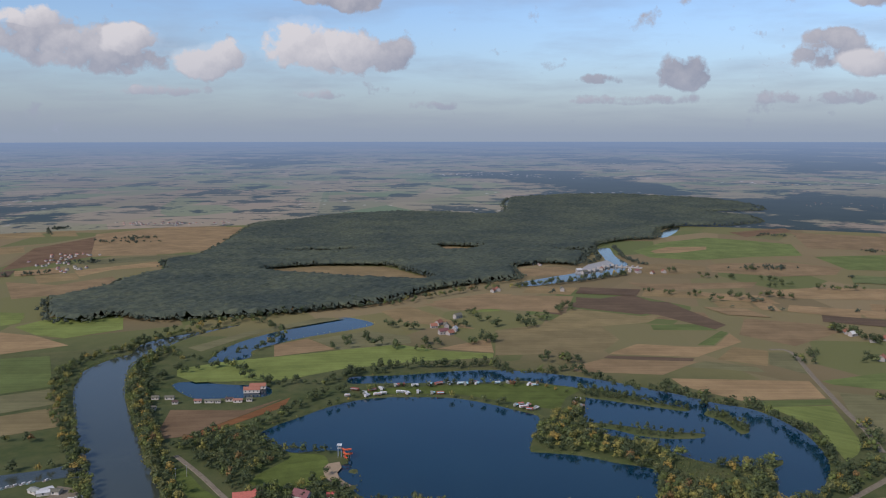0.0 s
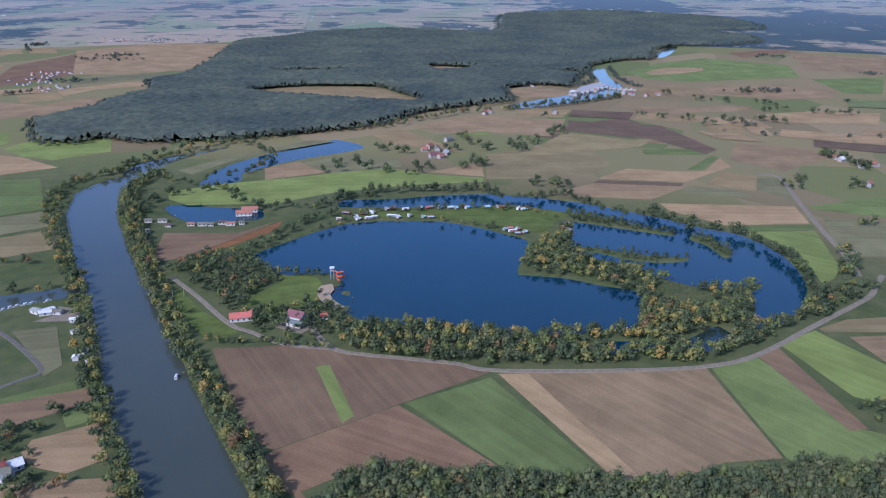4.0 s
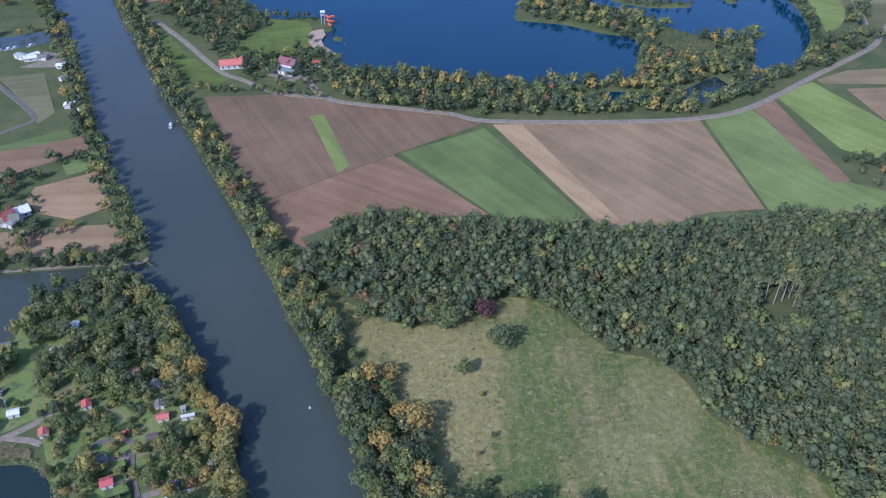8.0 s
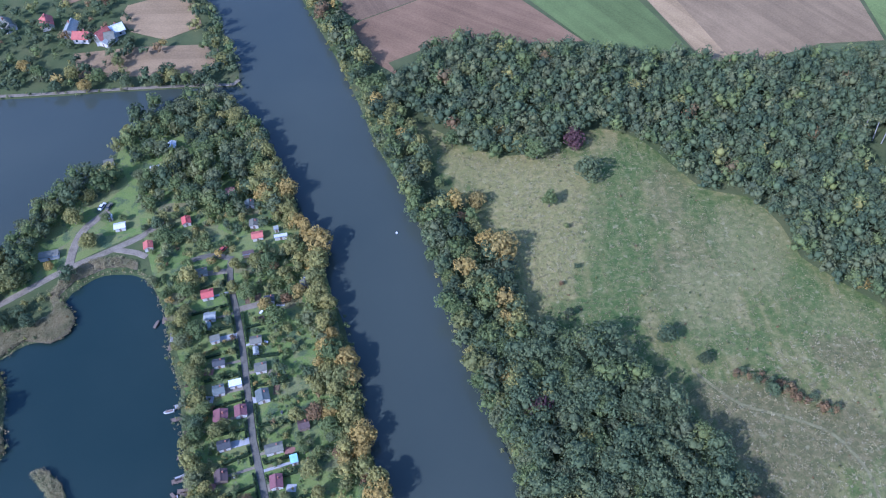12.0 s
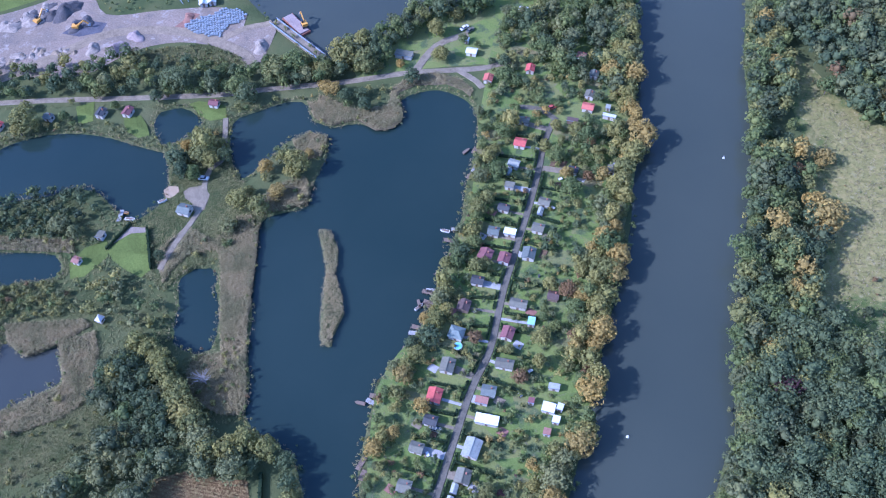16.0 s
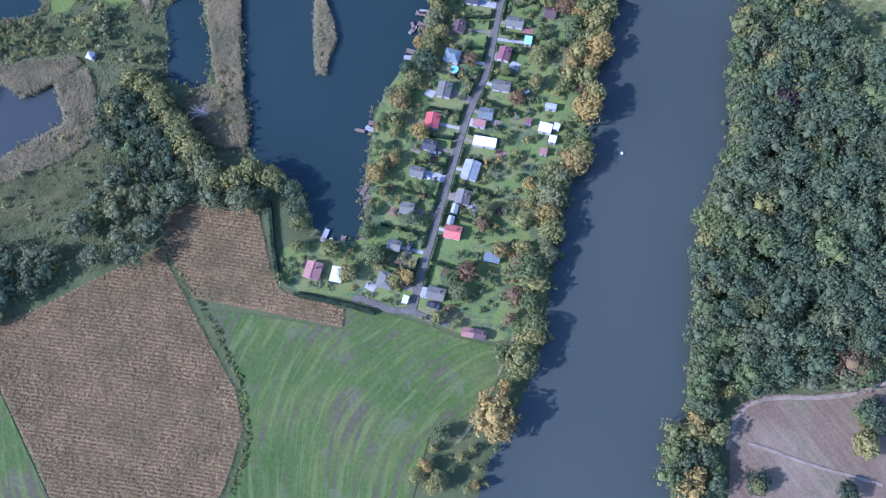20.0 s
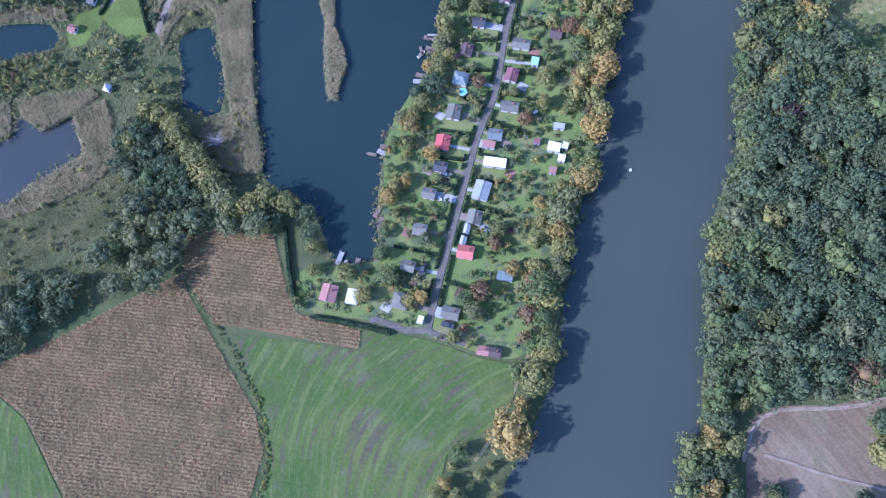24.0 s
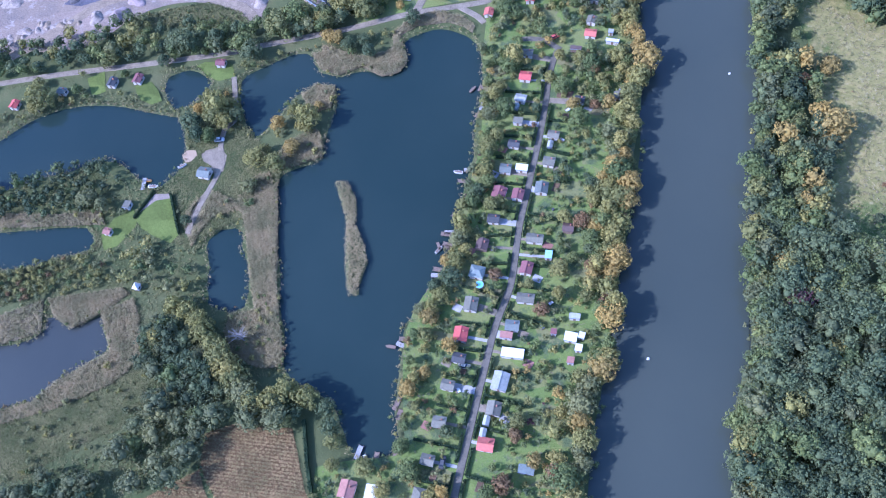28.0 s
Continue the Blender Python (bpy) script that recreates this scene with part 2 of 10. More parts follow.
def hay_material():
    """Mown grass with swathes that curve with the tractor's turns."""
    n = Nodes("hay_meadow", 0.95, 0.1)
    v = n.coords("Object")
    ends = n.t.nodes.new("ShaderNodeSeparateXYZ")
    n.put(v, ends.inputs[0])
    bow = n.math("MULTIPLY", n.math("POWER", n.math("ABSOLUTE", n.math("ADD", ends.outputs[1], 2.0)), 2.0), 0.011)
    across = n.math("ADD", n.math("SUBTRACT", ends.outputs[0], bow), n.math("MULTIPLY", n.noise(v, 0.03, 2, 0.5), 5.0))
    along_run = n.t.nodes.new("ShaderNodeCombineXYZ")
    n.put(n.math("MULTIPLY", across, 0.42), along_run.inputs[0])
    n.put(n.math("MULTIPLY", ends.outputs[1], 0.045), along_run.inputs[1])
    swathe = n.noise(along_run.outputs[0], 1.0, 2, 0.55)
    fibre = n.noise(along_run.outputs[0], 2.6, 3, 0.6)
    patch, fine = n.noise(v, 0.035, 5, 0.6), n.noise(v, 0.8, 4, 0.7)
    col = n.ramp(patch, [(0.36, (0.044, 0.076, 0.013)), (0.5, (0.064, 0.098, 0.016)), (0.64, (0.106, 0.114, 0.026))])
    col = n.mix(n.ramp(swathe, [(0.36, (0.6, 0.6, 0.6)), (0.46, (0, 0, 0))]), col, (0.140, 0.150, 0.042))
    col = n.mix(n.ramp(fibre, [(0.52, (0, 0, 0)), (0.64, (0.45, 0.45, 0.45))]), col, (0.128, 0.128, 0.062))
    worn = n.math("MULTIPLY", n.ramp(swathe, [(0.52, (0, 0, 0)), (0.58, (0.95, 0.95, 0.95))]), n.ramp(n.noise(v, 0.05, 4, 0.6), [(0.42, (0.1, 0.1, 0.1)), (0.56, (1, 1, 1))]))
    col = n.mix(worn, col, (0.088, 0.066, 0.040))
    col = n.mix(n.ramp(n.noise(v, 0.09, 4, 0.6), [(0.56, (0, 0, 0)), (0.66, (0.5, 0.5, 0.5))]), col, (0.135, 0.125, 0.07))
    col = n.mix(0.22, col, n.ramp(fine, [(0.36, (0.05, 0.085, 0.018)), (0.64, (0.15, 0.185, 0.055))]))
    n.bump(fine, 0.6, 0.3)
    return n.done(col)


def sand_material():
    """Worn sandy ground: grey and brown patches, weeds, wheel ruts."""
    n = Nodes("bare_sand", 0.95, 0.1)
    v = n.coords("Object")
    a, b, c = n.noise(v, 0.05, 6, 0.65), n.noise(v, 0.11, 5, 0.6), n.noise(v, 1.1, 4, 0.7)
    ruts = n.noise(n.coords("Object", (0.030, 0.582, 0.820)), 1.0, 3, 0.6)
    col = n.ramp(a, [(0.38, (0.128, 0.082, 0.044)), (0.5, (0.176, 0.122, 0.066)), (0.60, (0.240, 0.180, 0.102))])
    col = n.mix(n.ramp(b, [(0.52, (0.000, 0.000, 0.000)), (0.62, (0.800, 0.776, 0.656))]), col, (0.125, 0.126, 0.054))
    col = n.mix(0.3, col, n.ramp(ruts, [(0.4, (0.112, 0.076, 0.040)), (0.6, (0.250, 0.188, 0.104))]))
    col = n.mix(0.25, col, n.ramp(c, [(0.36, (0.100, 0.072, 0.040)), (0.64, (0.250, 0.194, 0.118))]))
    n.bump(c, 0.6, 0.3)
    return n.done(col)


def meadow_material():
    """Rough grazing: straw coloured tussocks, greener wet runs, brown stands of dead weeds, each in its own part of the meadow."""
    n = Nodes("rough_meadow", 0.95, 0.1)
    v = n.t.nodes.new("ShaderNodeNewGeometry").outputs["Position"]
    axes = n.t.nodes.new("ShaderNodeSeparateXYZ")
    n.put(v, axes.inputs[0])
    x, y = axes.outputs[0], axes.outputs[1]
    patch, tuft, fine = n.noise(v, 0.035, 6, 0.65), n.noise(v, 0.35, 5, 0.7), n.noise(v, 1.6, 3, 0.7)
    ragged = n.noise(v, 0.055, 6, 0.7)
    streak = n.t.nodes.new("ShaderNodeCombineXYZ")
    n.put(n.math("MULTIPLY", n.math("ADD", x, n.math("MULTIPLY", y, 0.12)), 0.16), streak.inputs[0])
    n.put(n.math("MULTIPLY", y, 0.022), streak.inputs[1])
    run_noise = n.noise(streak.outputs[0], 1.0, 3, 0.6)

    def zone(cx, cy, rx, ry, strength):
        dx, dy = n.math("MULTIPLY", n.math("SUBTRACT", x, cx), 1 / rx), n.math("MULTIPLY", n.math("SUBTRACT", y, cy), 1 / ry)
        d2 = n.math("ADD", n.math("MULTIPLY", dx, dx), n.math("MULTIPLY", dy, dy))
        soft = n.math("SUBTRACT", 1.1, n.math("ADD", d2, n.math("MULTIPLY", n.math("SUBTRACT", ragged, 0.5), 3.6)))
        return n.math("MULTIPLY", n.math("MULTIPLY", soft, 2.2, True), min(1.0, strength * 1.2))

    mixed = n.math("ADD", n.math("MULTIPLY", run_noise, 0.55), n.math("MULTIPLY", patch, 0.45))
    col = n.ramp(mixed, [(0.40, (0.056, 0.100, 0.018)), (0.47, (0.104, 0.132, 0.028)), (0.53, (0.180, 0.166, 0.048)), (0.60, (0.260, 0.215, 0.078))])
    STRAW, GREEN, BROWN, WEED, PALE = (0.310, 0.255, 0.080), (0.062, 0.108, 0.020), (0.134, 0.108, 0.046), (0.136, 0.110, 0.044), (0.206, 0.192, 0.066)
    for colour, spots in ((STRAW, ((2, 250, 22, 26, 0.8), (14, 225, 18, 24, 0.7), (-22, 268, 14, 10, 0.6), (22, 258, 14, 16, 0.6), (12, 200, 12, 16, 0.5))),
                          (GREEN, ((38, 225, 12, 45, 0.45), (27, 188, 16, 9, 0.7), (104, 200, 9, 24, 0.6), (76, 182, 16, 8, 0.6), (46, 270, 14, 12, 0.6))),
                          (BROWN, ((61, 250, 9, 22, 0.35), (72, 226, 12, 16, 0.3), (57, 210, 7, 20, 0.35))),
                          (PALE, ((90, 228, 15, 24, 0.6), (68, 200, 14, 18, 0.5), (132, 158, 9, 26, 0.6), (120, 126, 12, 16, 0.5), (118, 192, 12, 12, 0.4))),
                          (WEED, ((84, 148, 22, 18, 0.8), (108, 146, 18, 12, 0.8), (116, 178, 14, 9, 0.7), (90, 126, 16, 14, 0.7), (70, 157, 10, 8, 0.6)))):
        for spot in spots:
            col = n.mix(zone(*spot), col, colour)
    col = n.mix(0.36, col, n.ramp(tuft, [(0.42, (0.040, 0.070, 0.016)), (0.52, (0.140, 0.138, 0.042)), (0.60, (0.290, 0.225, 0.092))]))
    col = n.mix(n.ramp(n.noise(v, 0.30, 3, 0.6), [(0.60, (0, 0, 0)), (0.68, (0.5, 0.5, 0.5))]), col, (0.340, 0.290, 0.140))
    col = n.mix(0.14, col, n.ramp(fine, [(0.38, (0.048, 0.056, 0.020)), (0.62, (0.260, 0.208, 0.098))]))
    n.bump(tuft, 0.7, 0.5)
    return n.done(col)


def ground_material():
    n = Nodes("grassland", 0.95, 0.1)
    v = n.coords("Object")
    big, mid, small = n.noise(v, 0.012, 5, 0.6), n.noise(v, 0.07, 5, 0.6), n.noise(v, 0.8, 4, 0.7)
    near = n.ramp(mid, [(0.3, (0.060, 0.080, 0.026)), (0.48, (0.100, 0.118, 0.038)), (0.6, (0.130, 0.134, 0.046)), (0.75, (0.165, 0.150, 0.062))])
    near = n.mix(0.35, near, n.ramp(big, [(0.35, (0.06, 0.09, 0.03)), (0.65, (0.17, 0.16, 0.08))]))
    # mosaic of strip fields and woods towards the horizon
    strip = n.coords("Object", (0.0075, 0.0052, 0), 0.35)
    cell = n.t.nodes.new("ShaderNodeSeparateColor")
    n.t.links.new(n.voronoi(strip, 1.0), cell.inputs[0])
    crops = n.ramp(cell.outputs[0], [(0.0, (0.240, 0.180, 0.088)), (0.25, (0.310, 0.226, 0.112)), (0.42, (0.250, 0.216, 0.086)), (0.56, (0.160, 0.182, 0.060)), (0.68, (0.236, 0.206, 0.088)), (1.0, (0.326, 0.240, 0.120))])
    pos = n.t.nodes.new("ShaderNodeVectorMath")
    pos.operation = "LENGTH"
    west = n.t.nodes.new("ShaderNodeVectorMath")
    west.operation, west.inputs[1].default_value = "ADD", (300, 0, 0)
    n.t.links.new(v, west.inputs[0])
    n.t.links.new(west.outputs[0], pos.inputs[0])
    far = n.math("MULTIPLY", n.math("SUBTRACT", pos.outputs["Value"], 880.0), 0.005, True)
    col = n.mix(far, near, crops)
    col = n.mix(0.3, col, n.ramp(small, [(0.3, (0.05, 0.07, 0.03)), (0.7, (0.19, 0.19, 0.11))]), "OVERLAY")
    n.bump(small, 0.6, 0.4)
    return n.done(col)


def plain(name, c, rough=0.7, spec=0.3, vary=0.12, scale=1.5, metal=0.0):
    n = Nodes(name, rough, spec)
    n.bsdf.inputs["Metallic"].default_value = metal
    v = n.coords("Object")
    a, b = n.noise(v, scale, 5, 0.65), n.noise(v, scale * 8, 3)
    col = n.ramp(a, [(0.3, scaled(c, 1 - 1.6 * vary)), (0.5, c), (0.72, scaled(c, 1 + 1.4 * vary))])
    col = n.mix(0.35, col, n.ramp(b, [(0.35, scaled(c, 1 - 2 * vary)), (0.65, scaled(c, 1 + vary))]))
    n.bump(b, 0.25, 0.05)
    return n.done(col)


def roof_material(name, c, rough=0.6):
    n = Nodes(name, rough, 0.2)
    v = n.coords("Object")
    w = n.t.nodes.new("ShaderNodeTexWave")
    w.bands_direction = "X"
    w.inputs["Scale"].default_value, w.inputs["Distortion"].default_value = 1.1, 0.6
    n.put(v, w.inputs["Vector"])
    dirt = n.noise(v, 0.9, 6, 0.65)
    col = n.ramp(dirt, [(0.3, scaled(c, 0.72)), (0.5, c), (0.75, scaled(c, 1.2))])
    col = n.mix(0.18, col, n.ramp(w.outputs["Fac"], [(0.3, scaled(c, 0.55)), (0.7, scaled(c, 1.2))]))
    k = n.ramp(n.random(), [(0, (0.85, 0.85, 0.85)), (1, (1.15, 1.15, 1.15))])
    n.bump(w.outputs["Fac"], 0.4, 0.05)
    return n.done(n.mix(1.0, col, k, "MULTIPLY"))


def water_material(name, deep, shallow, rough=0.08):
    n = Nodes(name, rough, 0.5)
    v = n.coords("Object")
    n.bsdf.inputs["IOR"].default_value = 1.33
    murk = n.noise(v, 0.012, 4, 0.55)
    ripple = n.noise(v, 0.55, 5, 0.6)
    swell = n.noise(v, 0.06, 3, 0.5)
    n.bump(n.math("ADD", ripple, n.math("MULTIPLY", swell, 0.8)), 0.10, 0.25)
    return n.done(n.ramp(murk, [(0.35, deep), (0.7, shallow)]))


RIVER = water_material("river_water", (0.046, 0.055, 0.040), (0.056, 0.064, 0.045), 0.10)
LAKE = water_material("lake_water", (0.003, 0.026, 0.043), (0.005, 0.033, 0.050), 0.10)
POND = water_material("pond_water", (0.015, 0.028, 0.022), (0.022, 0.036, 0.028), 0.08)
SILT = water_material("silty_water", (0.040, 0.045, 0.036), (0.054, 0.058, 0.044), 0.10)
GRASS = ground_material()
ASPHALT = plain("asphalt", (0.132, 0.116, 0.080), 0.9, 0.2, 0.25, 0.4)
GRAVEL = plain("gravel", (0.220, 0.180, 0.118), 0.95, 0.1, 0.25, 0.3)
SAND = plain("sand", (0.36, 0.262, 0.155), 0.95, 0.1, 0.12, 0.3)
def rubble_material():
    """Crushed yard ground: pinkish tan, spread pale concrete, dark wet spoil and wheel ruts."""
    n = Nodes("rubble", 0.95, 0.1)
    v = n.coords("Object")
    wide, mid, fine = n.noise(v, 0.035, 5, 0.6), n.noise(v, 0.16, 6, 0.7), n.noise(v, 1.4, 4, 0.7)
    ruts = n.noise(n.coords("Object", (0.04, 0.5, 0)), 1.0, 4, 0.6)
    col = n.ramp(wide, [(0.36, (0.150, 0.122, 0.090)), (0.48, (0.222, 0.164, 0.108)), (0.62, (0.290, 0.212, 0.146))])
    col = n.mix(n.ramp(mid, [(0.55, (0, 0, 0)), (0.63, (0.9, 0.9, 0.9))]), col, (0.370, 0.318, 0.250))
    col = n.mix(n.ramp(mid, [(0.34, (0.85, 0.85, 0.85)), (0.43, (0, 0, 0))]), col, (0.098, 0.086, 0.070))
    col = n.mix(n.ramp(ruts, [(0.55, (0, 0, 0)), (0.66, (0.5, 0.5, 0.5))]), col, (0.130, 0.108, 0.084))
    n.bump(fine, 0.8, 0.3)
    return n.done(n.mix(0.35, col, n.ramp(fine, [(0.36, (0.10, 0.082, 0.060)), (0.66, (0.40, 0.325, 0.24))])))


RUBBLE = rubble_material()
TUSSOCK = leaf_material("tussock", (0.115, 0.135, 0.045), (0.21, 0.188, 0.082), (0.30, 0.245, 0.12), True)
TUSSOCK_PALE = leaf_material("pale_tussock", (0.20, 0.17, 0.075), (0.28, 0.235, 0.11), (0.36, 0.31, 0.17), True)
MEADOW = meadow_material()
FIELD["hay_meadow"], FIELD["bare_sand"] = hay_material(), sand_material()
def garden_material():
    """Allotment ground: mown lawns, longer grass, dug earth and trodden patches."""
    n = Nodes("garden_ground", 0.95, 0.1)
    v = n.coords("Object")
    plot = n.voronoi(n.coords("Object", (0.10, 0.17, 0)), 1.0)
    sep = n.t.nodes.new("ShaderNodeSeparateColor")
    n.t.links.new(plot, sep.inputs[0])
    lawn = n.ramp(sep.outputs[0], [(0.0, (0.120, 0.164, 0.029)), (0.35, (0.166, 0.208, 0.038)), (0.6, (0.204, 0.196, 0.056)), (0.8, (0.142, 0.190, 0.034)), (1.0, (0.226, 0.180, 0.078))])
    patch, tuft, fine = n.noise(v, 0.16, 6, 0.65), n.noise(v, 0.6, 4, 0.7), n.noise(v, 2.2, 3, 0.7)
    lawn = n.mix(n.ramp(patch, [(0.52, (0, 0, 0)), (0.60, (1, 1, 1))]), lawn, (0.070, 0.095, 0.038))
    lawn = n.mix(n.ramp(tuft, [(0.58, (0, 0, 0)), (0.66, (0.8, 0.8, 0.8))]), lawn, (0.17, 0.135, 0.088))
    n.bump(tuft, 0.7, 0.3)
    return n.done(n.mix(0.3, lawn, n.ramp(fine, [(0.36, (0.04, 0.065, 0.02)), (0.64, (0.19, 0.225, 0.10))])))


GARDEN = garden_material()
LAWN = soil_material("lawn", (0.126, 0.166, 0.048), 0.5, 0.2, 0.06)
REED_BED = soil_material("reed_litter", (0.24, 0.205, 0.15), 0.8, 0.1, 0.08, speck=0.2)
CORN = soil_material("dry_corn_stubble", (0.170, 0.116, 0.064), 1.0, 0.3, 0.03)
LEAF_TONES = {
    "green": ((0.117, 0.146, 0.047), (0.150, 0.178, 0.054), (0.185, 0.202, 0.059)),
    "dark": ((0.090, 0.117, 0.052), (0.110, 0.137, 0.056), (0.130, 0.151, 0.060)),
    "olive": ((0.189, 0.189, 0.059), (0.242, 0.227, 0.064), (0.297, 0.257, 0.071)),
    "gold": ((0.292, 0.221, 0.065), (0.347, 0.251, 0.068), (0.406, 0.284, 0.072)),
    "rust": ((0.194, 0.127, 0.057), (0.232, 0.144, 0.061), (0.223, 0.156, 0.062)),
    "willow": ((0.150, 0.164, 0.066), (0.186, 0.192, 0.074), (0.222, 0.218, 0.080)),
    "grey": ((0.112, 0.128, 0.056), (0.138, 0.150, 0.062), (0.165, 0.170, 0.068)),
    "deep": ((0.060, 0.080, 0.036), (0.075, 0.096, 0.042), (0.094, 0.111, 0.048)),
    "plum": ((0.086, 0.048, 0.046), (0.103, 0.052, 0.049), (0.122, 0.063, 0.053)),
    "bright": ((0.188, 0.245, 0.035), (0.237, 0.294, 0.035), (0.520, 0.372, 0.028)),
}
LEAF = {k: leaf_material("leaf_" + k, *c) for k, c in LEAF_TONES.items()}
LEAF_WOOD = {k: leaf_material("wood_leaf_" + k, *c, True) for k, c in LEAF_TONES.items()}


def far_wood_material():
    """Closed far canopy: crowns and stands of different age."""
    n = Nodes("far_woodland", 0.9, 0.1)
    v = n.coords("Object")
    # bluer than the near leaves: distance haze put into the base colour
    base = n.ramp(n.attr("tint"), [(0.0, (0.062, 0.076, 0.056)), (0.5, (0.077, 0.091, 0.064)), (1.0, (0.100, 0.110, 0.070))])
    stands = n.ramp(n.noise(v, 0.006, 5, 0.6), [(0.38, (0.72, 0.76, 0.82)), (0.62, (1.16, 1.12, 1.02))])
    crowns = n.ramp(n.noise(v, 0.13, 3, 0.6), [(0.38, (0.82, 0.84, 0.86)), (0.62, (1.16, 1.14, 1.08))])
    n.bump(n.noise(v, 0.25, 3, 0.6), 0.7, 1.6)
    return n.done(n.mix(1.0, n.mix(1.0, base, stands, "MULTIPLY"), crowns, "MULTIPLY"))


WOODLAND_FAR = far_wood_material()
BARK = plain("bark", (0.13, 0.105, 0.08), 0.95, 0.1, 0.25, 2.0)
def dry_material(name, a, b, c):
    n = Nodes(name, 0.9, 0.1)
    base = n.ramp(n.attr("tint"), [(0.0, a), (0.5, b), (1.0, c)])
    patch = n.ramp(n.noise(n.coords("Object"), 0.12, 4, 0.6), [(0.38, (0.72, 0.78, 0.70)), (0.62, (1.15, 1.1, 1.05))])
    return n.done(n.mix(1.0, base, patch, "MULTIPLY"))


REED = dry_material("dry_reed", (0.190, 0.152, 0.070), (0.222, 0.180, 0.085), (0.255, 0.212, 0.104))
MAIZE = dry_material("dry_maize", (0.175, 0.122, 0.052), (0.275, 0.190, 0.084), (0.285, 0.235, 0.098))
ROUGH = dry_material("rough_grass", (0.098, 0.108, 0.036), (0.136, 0.134, 0.050), (0.184, 0.162, 0.072))
HEDGE = leaf_material("hedge_leaf", (0.028, 0.050, 0.020), (0.042, 0.068, 0.024), (0.06, 0.082, 0.03))
WALL = plain("rendered_wall", (0.52, 0.475, 0.40), 0.9, 0.2, 0.1, 0.8)
TIMBER = plain("weathered_timber", (0.20, 0.145, 0.10), 0.9, 0.2, 0.2, 2.0)
CONCRETE = plain("concrete", (0.34, 0.325, 0.285), 0.9, 0.2, 0.15, 0.4)
METAL = plain("painted_metal", (0.30, 0.34, 0.38), 0.5, 0.4, 0.1, 1.0, 0.4)
GLASS = Nodes("window_glass", 0.08, 0.5).done((0.03, 0.04, 0.05))
ROOF = {k: roof_material("roof_" + k, c, r) for k, (c, r) in {
    "red": ((0.41, 0.092, 0.070), 0.6), "salmon": ((0.42, 0.125, 0.085), 0.7), "rose": ((0.30, 0.150, 0.105), 0.8),
    "maroon": ((0.185, 0.080, 0.072), 0.7), "umber": ((0.11, 0.075, 0.06), 0.8), "slate": ((0.160, 0.150, 0.104), 0.85),
    "navy": ((0.070, 0.070, 0.064), 0.8), "blue": ((0.132, 0.144, 0.116), 0.75), "sky": ((0.31, 0.31, 0.25), 0.7),
    "moss": ((0.155, 0.18, 0.15), 0.8), "white": ((0.62, 0.60, 0.54), 0.5), "turquoise": ((0.34, 0.56, 0.56), 0.4),
    "brick": ((0.33, 0.14, 0.085), 0.8)}.items()}

# ---- building helpers ----


def part(name, bm, material, parent=None, label=""):
    me = bpy.data.meshes.new(name)
    bm.to_mesh(me)
    bm.free()
    me.materials.append(material)
    ob = new(name, me)
    ob.parent = parent
    if label:
        ob["label"] = label
    return ob


def box(bm, x0, y0, z0, x1, y1, z1):
    vs = [bm.verts.new((x, y, z)) for z in (z0, z1) for x, y in ((x0, y0), (x1, y0), (x1, y1), (x0, y1))]
    for q in ((3, 2, 1, 0), (4, 5, 6, 7), (0, 1, 5, 4), (1, 2, 6, 5), (2, 3, 7, 6), (3, 0, 4, 7)):
        bm.faces.new([vs[i] for i in q])
    return bm


def boxed(*dims):
    return box(bmesh.new(), *dims)


def prism(points, z0, z1):
    """A solid over a flat outline."""
    bm = bmesh.new()
    lo = [bm.verts.new((x, y, z0)) for x, y in points]
    hi = [bm.verts.new((x, y, z1)) for x, y in points]
    bm.faces.new(hi), bm.faces.new(lo[::-1])
    for i in range(len(points)):
        j = (i + 1) % len(points)
        bm.faces.new((lo[i], lo[j], hi[j], hi[i]))
    bmesh.ops.recalc_face_normals(bm, faces=bm.faces[:])
    return bm


def cylinder(r0, r1, z0, z1, sides=10, x=0.0, y=0.0):
    bm = bmesh.new()
    rings = [[bm.verts.new((x + r * math.cos(6.2832 * i / sides), y + r * math.sin(6.2832 * i / sides), z)) for i in range(sides)] for r, z in ((r0, z0), (r1, z1))]
    bm.faces.new(rings[1]), bm.faces.new(rings[0][::-1])
    for i in range(sides):
        j = (i + 1) % sides
        bm.faces.new((rings[0][i], rings[0][j], rings[1][j], rings[1][i]))
    return bm


def tri_mesh(name, verts, tris, material, tint=None):
    """A mesh straight from arrays of places and triangles."""
    me = bpy.data.meshes.new(name)
    me.vertices.add(len(verts)), me.loops.add(3 * len(tris)), me.polygons.add(len(tris))
    me.vertices.foreach_set("co", np.asarray(verts, np.float32).ravel())
    me.loops.foreach_set("vertex_index", np.asarray(tris, np.int32).ravel())
    me.polygons.foreach_set("loop_start", np.arange(0, 3 * len(tris), 3, dtype=np.int32))
    if tint is not None:
        me.attributes.new("tint", "FLOAT", "POINT").data.foreach_set("value", np.asarray(tint, np.float32))
    me.update(calc_edges=True)
    me.materials.append(material)
    return me


